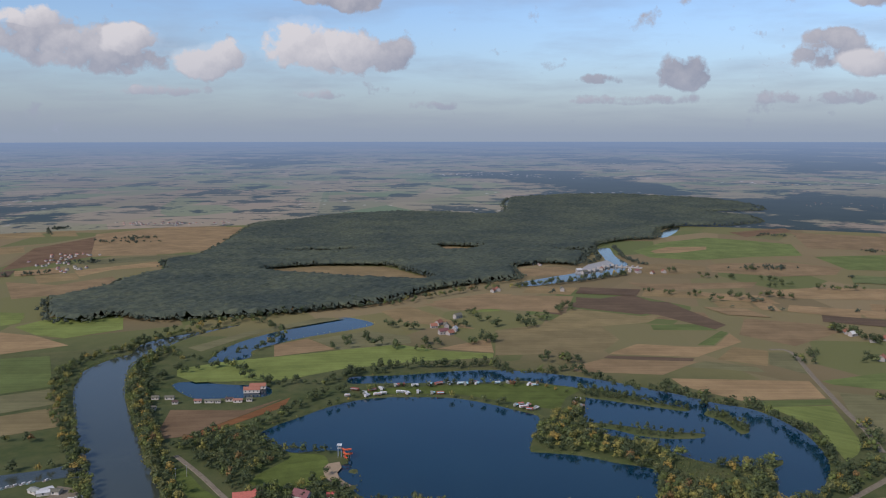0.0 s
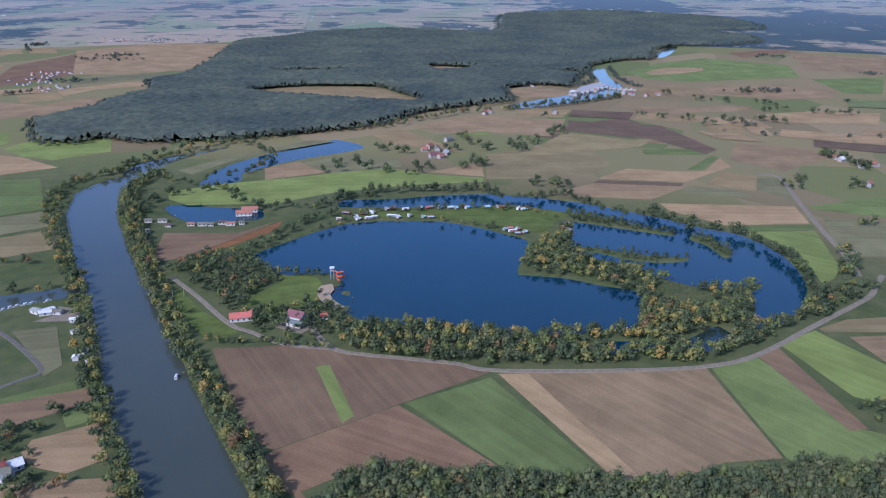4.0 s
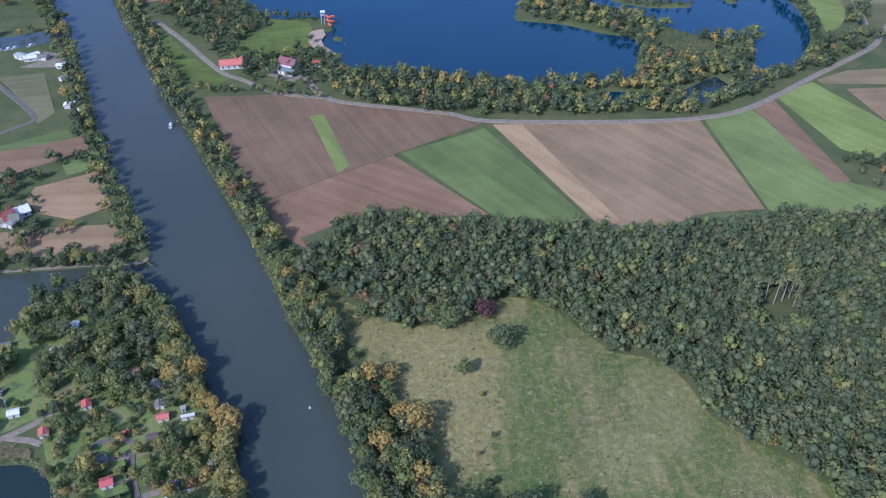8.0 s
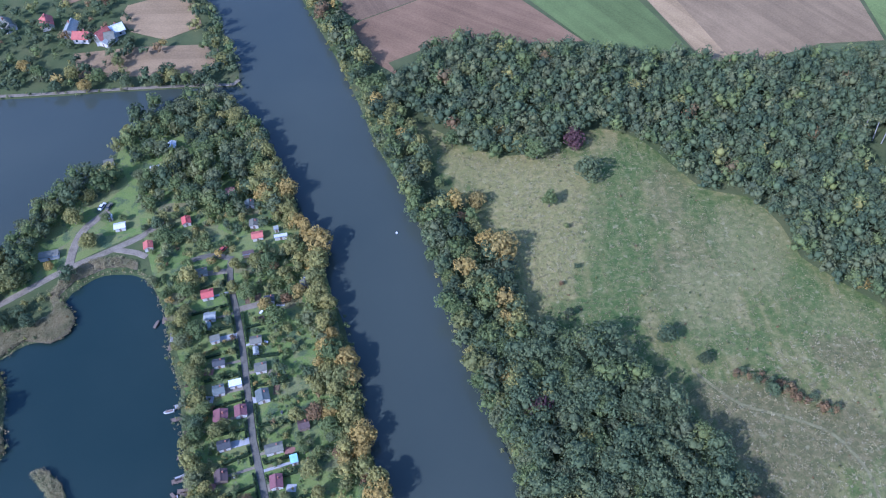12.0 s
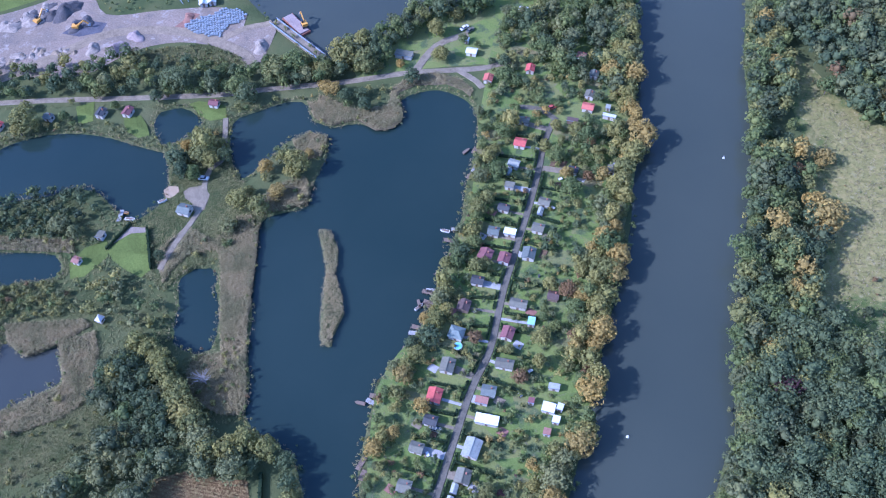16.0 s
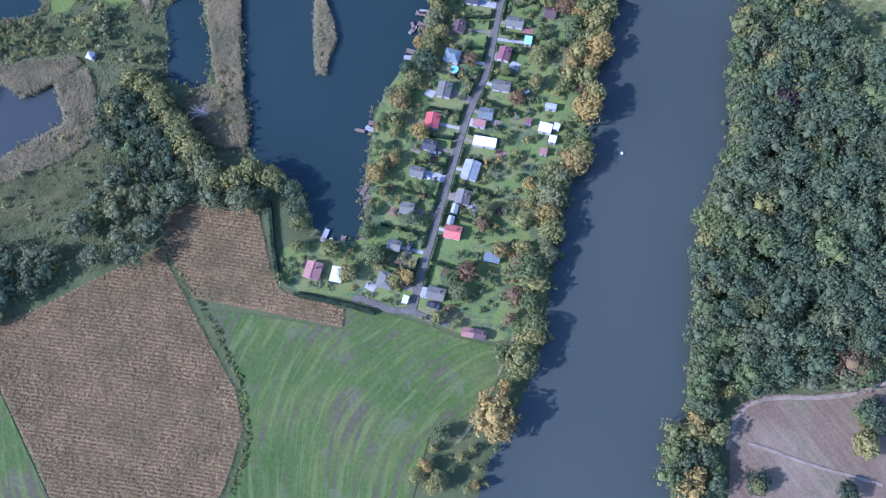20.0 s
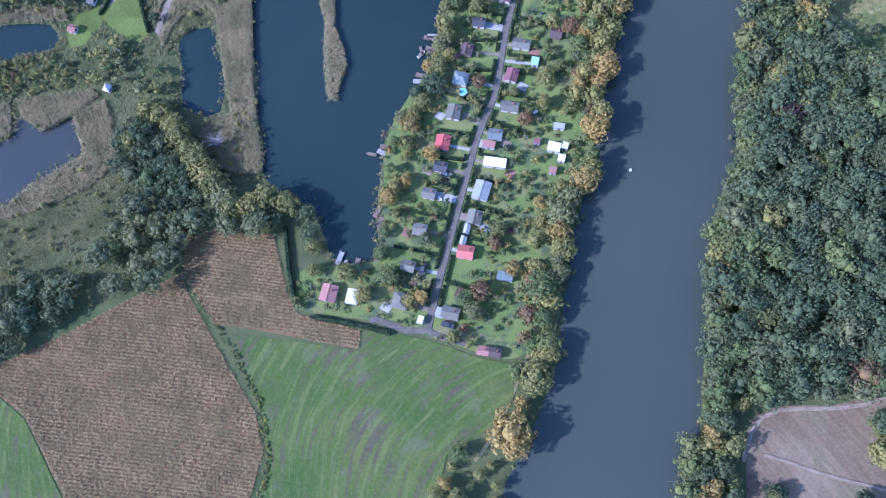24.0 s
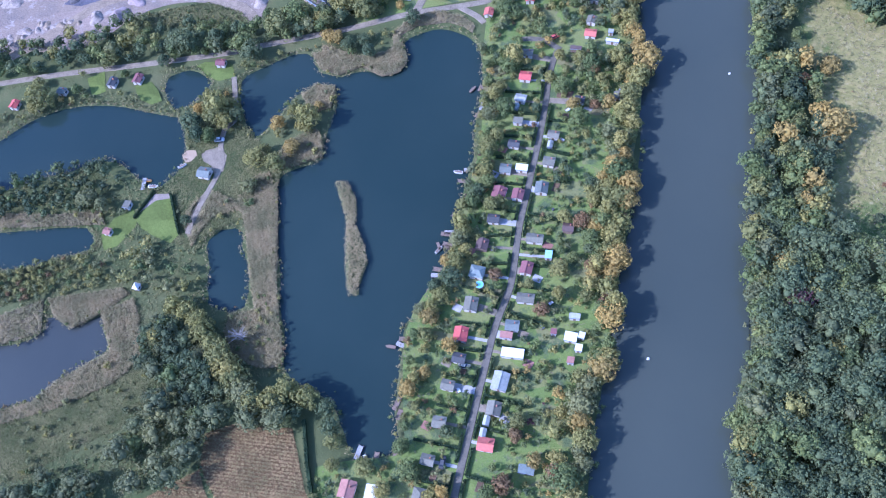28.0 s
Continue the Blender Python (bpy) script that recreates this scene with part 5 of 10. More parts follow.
YARD_HOUSES = [(-277.0, 738.9), (-271.1, 752.5), (-257.9, 752.5), (-248.5, 739.0), (-228.7, 742.4), (-218.3, 742.4), (-210.5, 742.4), (-201.3, 747.5), (-192.7, 744.2), (-183.0, 747.6), (-263.7, 722.5)]
RIVER_BOATS = [(-158.1, 452.4), (-23.6, 107.7), (-48.3, 226.7), (-48.2, 226.3)]
MARINA_BOATS = [(-308.7, 550.1), (-305.9, 554.0), (-302.2, 557.0), (-297.6, 560.0), (-293.7, 562.0), (-284.3, 566.1), (-347.7, 227.8), (-336.6, 225.7), (-327.0, 222.5), (-322.0, 219.1), (-320.4, 215.4), (-328.1, 219.6), (-400.1, 242.6), (-389.2, 238.3), (-379.4, 235.0), (-372.5, 232.2), (-366.0, 230.0), (-356.2, 227.0)]
WEST_HUTS = [(-250.9, 529.9), (-247.3, 532.7), (-242.6, 511.1), (-225.8, 482.9), (-226.7, 473.5), (-216.6, 468.2), (-282.6, 544.9), (-268.3, 544.0), (-275.4, 542.0), (-275.1, 545.9), (-211.0, 348.4)]
TUNNELS = [(-298.2, 309.3), (-291.7, 313.7), (-285.7, 317.2)]
DOCK = [(-247.4, 191.0), (-213.1, 184.7)]
BARGE = [(-245.0, 197.4), (-230.1, 192.8)]
TRUSS = [(-323.8, 191.2), (-291.1, 178.8)]
HANGARS = [(-380.6, 211.8), (-377.3, 195.2), (-421.9, 233.9), (-409.1, 230.3), (-330.2, 186.2), (-282.8, 182.4), (-280.4, 185.5)]
DEADWOOD = [(35.8, 32.2)]
BARE_TRUNKS = [(151.4, 292.2), (154.7, 290.3), (159.2, 292.3), (163.0, 294.3), (146.2, 292.2), (163.2, 288.4)]
NORTH_HOUSES = [(-225.2, 349.9), (-212.9, 349.4), (-210.8, 355.7), (-282.1, 333.8), (-269.8, 329.8), (-233.7, 356.3), (-248.7, 361.1), (-269.1, 358.5)]
NORTH_GARDEN = [(-328.8, 306.0), (-316.9, 326.9), (-278.5, 374.8), (-223.6, 389.8), (-194.0, 355.9), (-197.3, 327.6), (-228.2, 310.6), (-255.5, 310.6), (-289.8, 303.3)]
POINT_TREES = [(-203.1, 188.5, 1.25, "olive"), (-192.7, 189.1, 1.15, "olive"), (-201.1, 199.4, 1.20, "olive"), (-204.0, 185.9, 1.00, "olive"), (-198.4, 170.2, 0.70, "gold"), (-203.4, 176.1, 0.90, "olive"), (-207.6, 176.2, 0.80, "olive"), (-187.9, 170.4, 0.70, "dark"), (-184.1, 175.6, 0.60, "dark"), (-178.1, 171.1, 0.75, "dark"), (-172.1, 194.3, 0.75, "dark"), (-181.0, 223.8, 0.95, "olive"), (-169.1, 211.6, 0.90, "olive"), (-181.4, 198.8, 0.45, "gold"), (-191.7, 227.2, 0.90, "willow"), (-190.2, 215.0, 0.90, "dark"), (-168.0, 225.7, 0.50, "green"), (-150.5, 221.1, 0.35, "dark"), (-139.6, 215.3, 0.80, "green"), (-161.0, 226.0, 0.40, "green")]
LANE_TREES = [(-288.0, 87.3, 1.25, "olive"), (-287.5, 82.7, 0.90, "olive"), (-278.1, 98.2, 0.70, "green"), (-276.6, 117.9, 0.80, "olive"), (-276.5, 114.8, 0.60, "olive"), (-297.0, 92.8, 0.60, "olive"), (-249.9, 138.0, 1.25, "dark"), (-256.5, 137.7, 1.00, "dark"), (-240.8, 147.1, 1.10, "dark"), (-254.0, 127.4, 0.70, "dark"), (-222.2, 148.1, 1.05, "dark"), (-228.6, 149.8, 1.00, "green"), (-220.4, 165.1, 1.20, "olive"), (-216.7, 171.5, 1.20, "green"), (-214.2, 175.2, 1.00, "olive"), (-265.3, 114.3, 0.60, "green"), (-215.7, 119.0, 1.30, "olive"), (-209.1, 114.6, 0.90, "olive"), (-213.9, 114.2, 0.90, "olive"), (-221.3, 108.2, 1.00, "dark"), (-214.5, 104.1, 0.90, "dark"), (-210.4, 106.2, 0.80, "green"), (-206.9, 119.5, 0.80, "dark"), (-212.1, 123.2, 0.60, "olive")]
SPIT_TREES = [(-189.4, 124.2, 0.70, "gold"), (-178.8, 131.8, 1.10, "olive"), (-178.9, 127.7, 0.80, "olive"), (-177.2, 117.3, 0.75, "gold"), (-178.0, 108.0, 0.85, "olive"), (-186.8, 106.0, 0.85, "olive"), (-181.5, 95.3, 0.70, "willow"), (-180.7, 139.6, 0.45, "gold"), (-186.7, 112.6, 0.50, "olive"), (-188.2, 132.5, 0.55, "olive"), (-193.0, 72.4, 0.50, "dark"), (-225.9, 60.9, 0.80, "willow"), (-234.3, 59.9, 0.90, "willow")]
MARSH_TREES = [(-172, 43, 0.8, "olive"), (-166.5, 43.5, 0.95, "olive"), (-161, 42.5, 1.0, "olive"), (-155.5, 40.5, 1.05, "olive"), (-150, 38.5, 1.05, "olive"), (-145, 36.5, 1.1, "olive"), (-140, 34.5, 1.1, "olive"), (-135, 33, 1.1, "olive"), (-130, 31, 1.1, "willow"), (-125, 30, 1.15, "olive"), (-120, 33, 1.1, "olive"), (-117, 38, 1.0, "olive"), (-115, 29, 1.1, "willow"), (-123, 25, 1.0, "willow"), (-110, 40, 0.9, "olive"), (-98, 36, 0.8, "dark"), (-103, 41, 0.75, "dark"), (-95, 33, 0.7, "olive"), (-91, 27, 0.6, "olive")]
WEST_SHORE_TREES = [(-118.0, 166.4, 0.70, "willow"), (-110.1, 158.6, 0.80, "olive"), (-110.1, 152.4, 0.75, "olive"), (-106.2, 144.2, 0.70, "olive"), (-121.2, 176.0, 0.80, "olive"), (-113.8, 170.8, 0.90, "green"), (-123.8, 195.4, 0.90, "olive"), (-124.0, 189.9, 0.70, "green"), (-96.5, 131.7, 0.70, "olive"), (-103.3, 140.1, 0.60, "green"), (-103.8, 133.9, 0.80, "dark"), (-103.4, 129.9, 0.75, "green"), (-102.3, 120.7, 0.80, "olive"), (-99.0, 114.6, 0.80, "willow"), (-94.8, 112.1, 0.60, "olive"), (-95.7, 106.2, 0.80, "olive"), (-93.4, 100.0, 0.85, "dark"), (-93.1, 92.6, 0.70, "olive"), (-92.9, 87.8, 0.60, "olive"), (-91.7, 83.8, 0.70, "gold"), (-80.4, 78.6, 0.60, "gold"), (-89.8, 77.9, 0.70, "olive")]
EAST_GARDEN_TREES = [(-101.6, 249.7, 0.90, "olive"), (-107.9, 251.7, 0.80, "olive"), (-104.9, 241.7, 1.00, "gold"), (-95.7, 243.7, 1.00, "gold"), (-94.5, 236.8, 0.90, "olive"), (-90.8, 227.9, 0.80, "olive"), (-76.8, 215.6, 1.30, "gold"), (-83.7, 212.8, 0.60, "green"), (-95.3, 205.1, 0.90, "green"), (-100.4, 205.3, 0.80, "olive"), (-108.3, 203.7, 0.60, "olive"), (-99.9, 190.0, 0.80, "green"), (-87.0, 178.8, 0.90, "green"), (-73.4, 187.8, 0.80, "olive"), (-87.7, 188.1, 0.40, "dark"), (-106.5, 192.6, 0.60, "olive"), (-63.4, 158.3, 0.80, "olive"), (-65.4, 165.6, 1.00, "gold"), (-57.8, 162.0, 1.10, "gold"), (-59.5, 149.7, 0.80, "olive"), (-65.8, 151.0, 0.60, "olive"), (-52.6, 139.5, 0.90, "olive"), (-50.8, 129.1, 0.70, "olive"), (-59.2, 136.3, 0.80, "green")]
EAST_GARDEN_TREES_SOUTH = [(-62.8, 120.9, 0.70, "olive"), (-58.6, 112.6, 0.70, "olive"), (-45.9, 122.5, 0.90, "olive"), (-40.1, 114.5, 1.00, "green"), (-70.9, 139.2, 0.70, "olive"), (-65.0, 140.4, 0.70, "rust"), (-60.5, 142.1, 0.70, "gold"), (-48.1, 133.5, 1.00, "gold"), (-53.0, 145.9, 0.90, "olive"), (-50.7, 116.8, 0.60, "olive"), (-61.0, 104.9, 0.55, "rust"), (-53.8, 127.1, 0.60, "rust"), (-61.2, 127.1, 0.50, "green"), (-69.5, 111.3, 0.45, "olive"), (-80.9, 108.5, 0.50, "rust")]
CLUB_PATH = [(-223.4, 136.0), (-214.9, 126.7), (-208.6, 118.4), (-209.2, 112.8), (-204.9, 105.4), (-198.9, 99.5), (-197.0, 92.6), (-195.6, 86.3), (-194.3, 80.4), (-192.5, 74.0), (-190.4, 68.6)]
CLUB_APRON = [(-209.7, 98.9), (-209.3, 101.5), (-205.3, 105.8), (-200.0, 103.6), (-196.5, 97.1), (-198.4, 94.0), (-202.9, 96.8), (-206.7, 96.9)]
SAND_PATCH = [(-216.5, 95.0), (-216.4, 97.8), (-213.2, 99.6), (-211.0, 98.0), (-211.1, 94.6), (-212.9, 92.8)]
CLUB_LAWN = [(-212.8, 63.4), (-213.1, 74.6), (-207.8, 78.8), (-192.9, 66.9), (-193.4, 62.4), (-200.8, 61.5), (-207.7, 61.7)]
CLUB_SAND = [(-213.6, 66.8), (-213.9, 75.9), (-208.2, 79.2), (-207.3, 77.2), (-211.5, 73.8)]
HUT_LAWN = [(-219.7, 51.2), (-220.8, 59.5), (-216.8, 66.8), (-210.5, 61.9), (-211.0, 51.2), (-214.3, 47.5)]
CLUB_HEDGE = [(-207.8, 78.8), (-192.9, 66.9)]
CLUB_FENCE = [(-213.5, 63.5), (-215.1, 77.0)]
POND_JETTY = [(-222.8, 79.6), (-219.9, 75.1), (-216.4, 78.1)]
LANE_LAWN = [(-242.2, 133.4), (-240.0, 136.8), (-228.5, 141.1), (-223.0, 136.3), (-227.8, 131.3), (-234.1, 131.0)]
NORTH_LAWNS = [(-281.5, 105.8), (-277.3, 112.4), (-268.9, 104.3), (-272.2, 99.6)]
SHORE_LAWN = [(-259.2, 112.6), (-254.4, 117.7), (-243.0, 112.0), (-245.7, 108.3), (-253.4, 108.1)]
YARD_ROAD = [(-323.7, 98.5), (-317.4, 111.8), (-312.7, 126.9), (-305.7, 143.8), (-292.6, 155.7), (-276.1, 164.4), (-261.0, 167.1), (-244.9, 168.3), (-236.3, 165.0)]
QUAY_ROAD = [(-259.3, 169.0), (-256.0, 180.0), (-249.5, 187.7), (-247.9, 190.5)]
YARD_MOUND = [(-286.1, 143.1), (-275.4, 153.4), (-261.5, 164.1), (-246.2, 166.2), (-237.0, 163.7), (-242.9, 155.8), (-260.0, 148.9), (-274.7, 142.7)]
YARD_HEAPS = [(-294.2, 138.8), (-303.5, 133.7), (-293.5, 149.8), (-240.7, 175.7), (-334.9, 144.5), (-337.5, 139.0), (-322.1, 139.6), (-320.1, 144.5), (-282.4, 172.2), (-347.4, 122.5), (-341.6, 130.8), (-313.8, 109.1)]
RUBBLE_RIDGE = [(-336.5, 102.0), (-329.6, 109.1), (-325.4, 116.6), (-318.6, 122.2), (-310.3, 127.5)]
RUBBLE_RIDGE_WEST = [(-354.8, 115.5), (-350.0, 124.5), (-345.5, 133.9), (-343.9, 142.5)]
BAGS = [(-280.6, 167.0), (-279.0, 172.5), (-275.2, 177.7), (-273.7, 184.2), (-268.1, 188.7), (-260.8, 187.8), (-259.4, 184.1), (-263.1, 178.2), (-260.5, 170.9), (-265.3, 167.8), (-273.9, 165.8)]
RED_SPILL = [(-283.2, 160.8), (-283.3, 167.1), (-282.5, 175.9), (-279.7, 176.7), (-278.9, 167.1), (-274.3, 164.7)]
DARK_SPILL = [(-324.0, 132.9), (-322.5, 144.8), (-311.7, 149.0), (-309.1, 143.4), (-315.5, 135.7)]
reeds_j = [(-196.0, 161.6), (-189.2, 163.7), (-183.2, 165.4), (-175.1, 164.6), (-167.6, 164.4), (-162.7, 169.1), (-162.5, 175.1), (-168.7, 180.1), (-172.9, 186.3), (-169.8, 193.4), (-159.4, 200.9), (-152.0, 201.8), (-147.0, 200.4), (-148.1, 204.3), (-156.4, 206.8), (-167.7, 204.4), (-175.8, 193.5), (-176.7, 185.8), (-172.6, 179.9), (-174.1, 170.5), (-184.6, 169.0), (-200.1, 167.4)]
reeds_k = [(-181.5, 107.8), (-182.2, 115.5), (-180.6, 123.3), (-175.7, 130.9), (-170.9, 128.0), (-166.9, 122.4), (-173.6, 115.6), (-176.4, 108.6)]
reeds_l = [(-183.4, 93.9), (-183.7, 101.6), (-180.1, 105.5), (-175.2, 102.5), (-168.8, 94.5), (-163.3, 86.3), (-152.6, 76.5), (-147.2, 66.7), (-150.5, 61.8), (-158.7, 66.9), (-167.5, 77.7), (-177.4, 85.7), (-181.4, 86.0)]
reeds_m = [(-197.1, 75.4), (-196.8, 88.0), (-191.4, 88.5), (-182.4, 88.4), (-180.9, 84.6), (-186.5, 78.1), (-186.2, 70.8), (-185.2, 65.7), (-192.7, 69.4)]
THICKET = [(76.0, 166.5), (83.0, 165.8), (90.0, 163.0), (98.0, 158.5), (107.0, 153.5)]
MEADOW_BUSHES = [(66.4, 173.7), (22.8, 211.3), (17.0, 202.9), (19.1, 232.2)]
ORANGE_PATCH = [(123.5, 143.2), (130.8, 145.3), (137.5, 142.1), (136.0, 131.6), (130.1, 124.6), (123.9, 128.6), (123.2, 135.8)]
MEADOW_PATH = [(62.0, 168.1), (68.1, 162.2), (76.9, 155.3), (89.9, 151.9), (104.2, 146.4), (112.3, 133.7), (114.0, 119.8)]
HAY_EDGE = [(-96.2, -8.4), (-89.3, -12.2), (-80.8, -16.9), (-73.3, -23.9), (-68.1, -30.3), (-65.9, -36.5), (-63.7, -42.7)]
HAY_BUSHES = [(-22.1, 4.8), (-22.0, 0.1), (-21.1, -5.0), (-21.7, -9.1), (-16.3, -8.4), (-12.4, 6.4), (-8.0, 2.7), (-7.4, -3.4), (-13.8, 2.6), (-14.4, 26.4)]
SAND_DIAGONAL = [(50.8, 50.7), (57.1, 52.6), (62.9, 53.8), (69.9, 55.7), (78.1, 58.4), (86.5, 61.0)]
SAND_TREES = [(57.9, 41.5, 0.80, "olive"), (42.5, 40.2, 0.80, "dark"), (42.6, 34.3, 0.90, "gold"), (46.3, 39.4, 0.70, "green"), (73.2, 74.4, 0.60, "green"), (76.1, 71.7, 0.50, "olive"), (74.7, 78.1, 0.60, "dark"), (-12.2, 17.4, 1.45, "gold"), (-17.8, 33.2, 0.70, "olive")]
beach_bay = [(-83.6, 588.0), (-79.6, 597.0), (-67.6, 598.2), (-54.4, 579.5), (-59.3, 563.6), (-69.6, 559.5), (-77.5, 571.8)]
bay_islet = [(-73.9, 584.8), (-71.1, 590.3), (-67.1, 588.1), (-66.0, 581.5), (-69.9, 578.3)]
RIVER_LAWN = [(-202.8, 585.8), (-194.2, 588.1), (-171.8, 554.6), (-152.6, 533.4), (-134.6, 513.6), (-140.2, 504.9), (-153.2, 504.8), (-170.9, 528.7)]
FIELD_HEDGE = [(-151.6, 499.7), (-138.0, 495.6), (-123.5, 496.5), (-113.1, 499.9), (-101.0, 494.2), (-85.9, 491.8), (-72.7, 488.6)]
INN_BUSHES = [(-123.1, 522.6), (-119.8, 515.4), (-103.4, 508.5), (-94.9, 502.6), (-85.1, 506.9), (-79.5, 498.5), (-72.7, 520.2), (-66.0, 511.4), (-63.6, 524.8), (-121.2, 543.2), (-110.6, 551.1)]
SWAMP = [(166.3, 609.6), (182.2, 606.2), (195.7, 591.5), (202.5, 565.7), (189.1, 553.4), (169.7, 557.3), (157.8, 567.5)]
STONE_BANK = [(-383.0, 311.9), (-353.1, 302.5), (-329.7, 295.0), (-283.5, 299.2), (-238.3, 304.6), (-186.7, 312.2), (-154.4, 316.3), (-138.4, 317.7), (-136.5, 321.2)]
NORTH_TREES = [(-207.8, 308.1, 0.80, "gold"), (-276.7, 296.7, 0.70, "olive"), (-284.0, 297.2, 0.60, "green"), (-234.0, 317.1, 0.90, "green"), (-222.1, 307.4, 0.80, "dark"), (-217.1, 316.7, 0.90, "olive"), (-203.5, 315.4, 0.90, "green"), (-189.0, 312.0, 0.80, "dark"), (-174.3, 313.9, 0.90, "dark"), (-168.5, 318.1, 0.90, "olive"), (-159.8, 315.7, 0.80, "green"), (-152.7, 343.2, 0.90, "olive"), (-146.7, 332.0, 0.80, "olive"), (-243.8, 322.4, 0.80, "gold"), (-334.7, 299.1, 0.90, "dark"), (-348.0, 304.0, 0.90, "green"), (-198.8, 346.3, 0.80, "dark"), (-198.1, 327.5, 0.70, "olive")]
BASIN_TREES = [(-198.8, 196.9, 1.10, "olive"), (-201.1, 187.3, 0.80, "olive"), (-192.2, 188.5, 1.00, "olive"), (-194.7, 171.0, 0.70, "gold"), (-204.5, 177.7, 0.80, "green"), (-180.4, 223.0, 0.90, "olive"), (-179.4, 236.9, 0.70, "olive"), (-170.0, 211.6, 0.80, "olive"), (-190.6, 223.6, 0.80, "grey"), (-173.8, 274.2, 1.10, "olive"), (-162.0, 286.8, 1.00, "green"), (-152.5, 291.9, 1.10, "grey"), (-141.4, 293.0, 1.00, "green"), (-141.6, 279.7, 1.00, "olive"), (-219.6, 171.0, 0.90, "olive"), (-228.7, 168.0, 0.80, "green")]
CARS = [(-73.0, 75.7), (-62.1, 45.6), (-115.9, 212.7), (-207.4, 107.8), (-172.8, 233.1), (-169.9, 233.2), (-45.7, 34.8)]
POLES = [(-193.8, 567.7), (-187.4, 573.0)]
MARSH_GRASS = [(-203, -32), (-198, -21), (-183, -8), (-166, 16), (-156, 12), (-162, -2), (-178, -19), (-196, -38)]
MARSH_SCRUB = [(-253, 11), (-243, 20), (-232, 33), (-218, 44), (-207, 42), (-198, 40), (-218, 23), (-242, 2)]
MARSH_NORTH = [(-281.1, 23.3), (-246.8, 34.9), (-230.0, 52.6), (-215.6, 50.6), (-222.4, 35.8), (-225.3, 20.8), (-232.6, 10.2), (-249.5, -3.2)]
MARSH_SOUTH = [(-219.1, -28.8), (-195.7, -7.0), (-181.5, 15.5), (-169.0, 22.7), (-153.6, 17.6), (-162.6, -1.2), (-170.7, -14.8), (-177.3, -29.5), (-195.3, -48.8)]

# ---- ground, one sheet with the water basins sunk into it ----
river_outline = np.concatenate([curve(river_bank_west, False), curve(river_bank_west_north, False), curve(river_bank_east, False)])
WATERS = [
    ("river", river_outline, RIVER, "wide slow grey green river"),
    ("harbour_basin", curve(basin), RIVER, "calm grey blue harbour basin beside the river"),
    ("marina_inlet", curve(marina_inlet), RIVER, "narrow inlet with moored boats"),
    ("bathing_lake", curve(lake_main), LAKE, "deep blue bathing lake"),
    ("bathing_bay", curve(beach_bay), LAKE, "shallow bathing bay by the sand beach"),
    ("oxbow_lake", curve(lake_east), LAKE, "dark blue lake arm with wooded islands"),
    ("forest_pool", curve(pool_dark), LAKE, "dark still pool among trees"),
    ("reedy_pool", curve(pool_reedy), POND, "small reedy pool"),
    ("oxbow_pond", curve(oxbow_pond), LAKE, "long blue oxbow pond"),
    ("yard_pond", curve(harbour_pond), LAKE, "blue pond beside a builder's yard"),
    ("garden_lake", curve(lake_west), POND, "dark green blue lake beside allotment gardens"),
    ("reed_pond", curve(reed_pond), POND, "small pond ringed by reeds"),
    ("fishing_pond", curve(fishing_pond), POND, "dark fishing pond"),
    ("garden_pool", curve(garden_pool), POND, "small green garden pond"),
    ("marsh_pool", curve(marsh_pool), POND, "dark marsh pool"),
    ("marsh_pond", curve(marsh_pond), SILT, "grey blue marsh pond among reeds"),
]
ISLANDS = [curve(island_long), curve(island_spit), curve(island_small), curve(reed_island), curve(bay_islet)]


def axis(lo, hi, step, reach):
    out, s, v = list(np.arange(lo, hi, step)), step, hi
    while v < reach:
        out.append(v)
        s *= 1.16
        v += s
    out.append(reach)
    s, v = step * 1.16, lo - step * 1.16
    while v > -reach:
        out.insert(0, v)
        s *= 1.16
        v -= s
    out.insert(0, -reach)
    return np.array(out)


gx, gy = np.meshgrid(axis(-480, 360, 4.0, 4950), axis(-60, 1130, 4.0, 4950))
wet = np.full(gx.shape, 50.0)
for _, outline, _, _ in WATERS:
    lo, hi = outline.min(0) - 9, outline.max(0) + 9
    m = (gx > lo[0]) & (gx < hi[0]) & (gy > lo[1]) & (gy < hi[1])
    wet[m] = np.minimum(wet[m], shore_distance(gx[m], gy[m], outline))
for outline in ISLANDS:
    lo, hi = outline.min(0) - 9, outline.max(0) + 9
    m = (gx > lo[0]) & (gx < hi[0]) & (gy > lo[1]) & (gy < hi[1])
    wet[m] = np.maximum(wet[m], -shore_distance(gx[m], gy[m], outline))
gz = land_height(gx, gy) + np.clip(-0.7 + 0.3 * wet, -3.0, 0.0) - 40 * np.clip((np.hypot(gx, gy) - 2600) / 300, 0, 1)
nx, ny = gx.shape[1], gx.shape[0]
i = (np.arange(ny - 1)[:, None] * nx + np.arange(nx - 1)).ravel()
tris = np.concatenate([np.stack([i, i + 1, i + nx + 1], 1), np.stack([i, i + nx + 1, i + nx], 1)])
ground = new("ground", tri_mesh("ground", np.stack([gx, gy, gz], 2).reshape(-1, 3), tris, GRASS))
ground.data.polygons.foreach_set("use_smooth", np.ones(len(tris), bool))
tagged(ground, "flat grassy river valley reaching to the horizon", "ground", kind="structure")


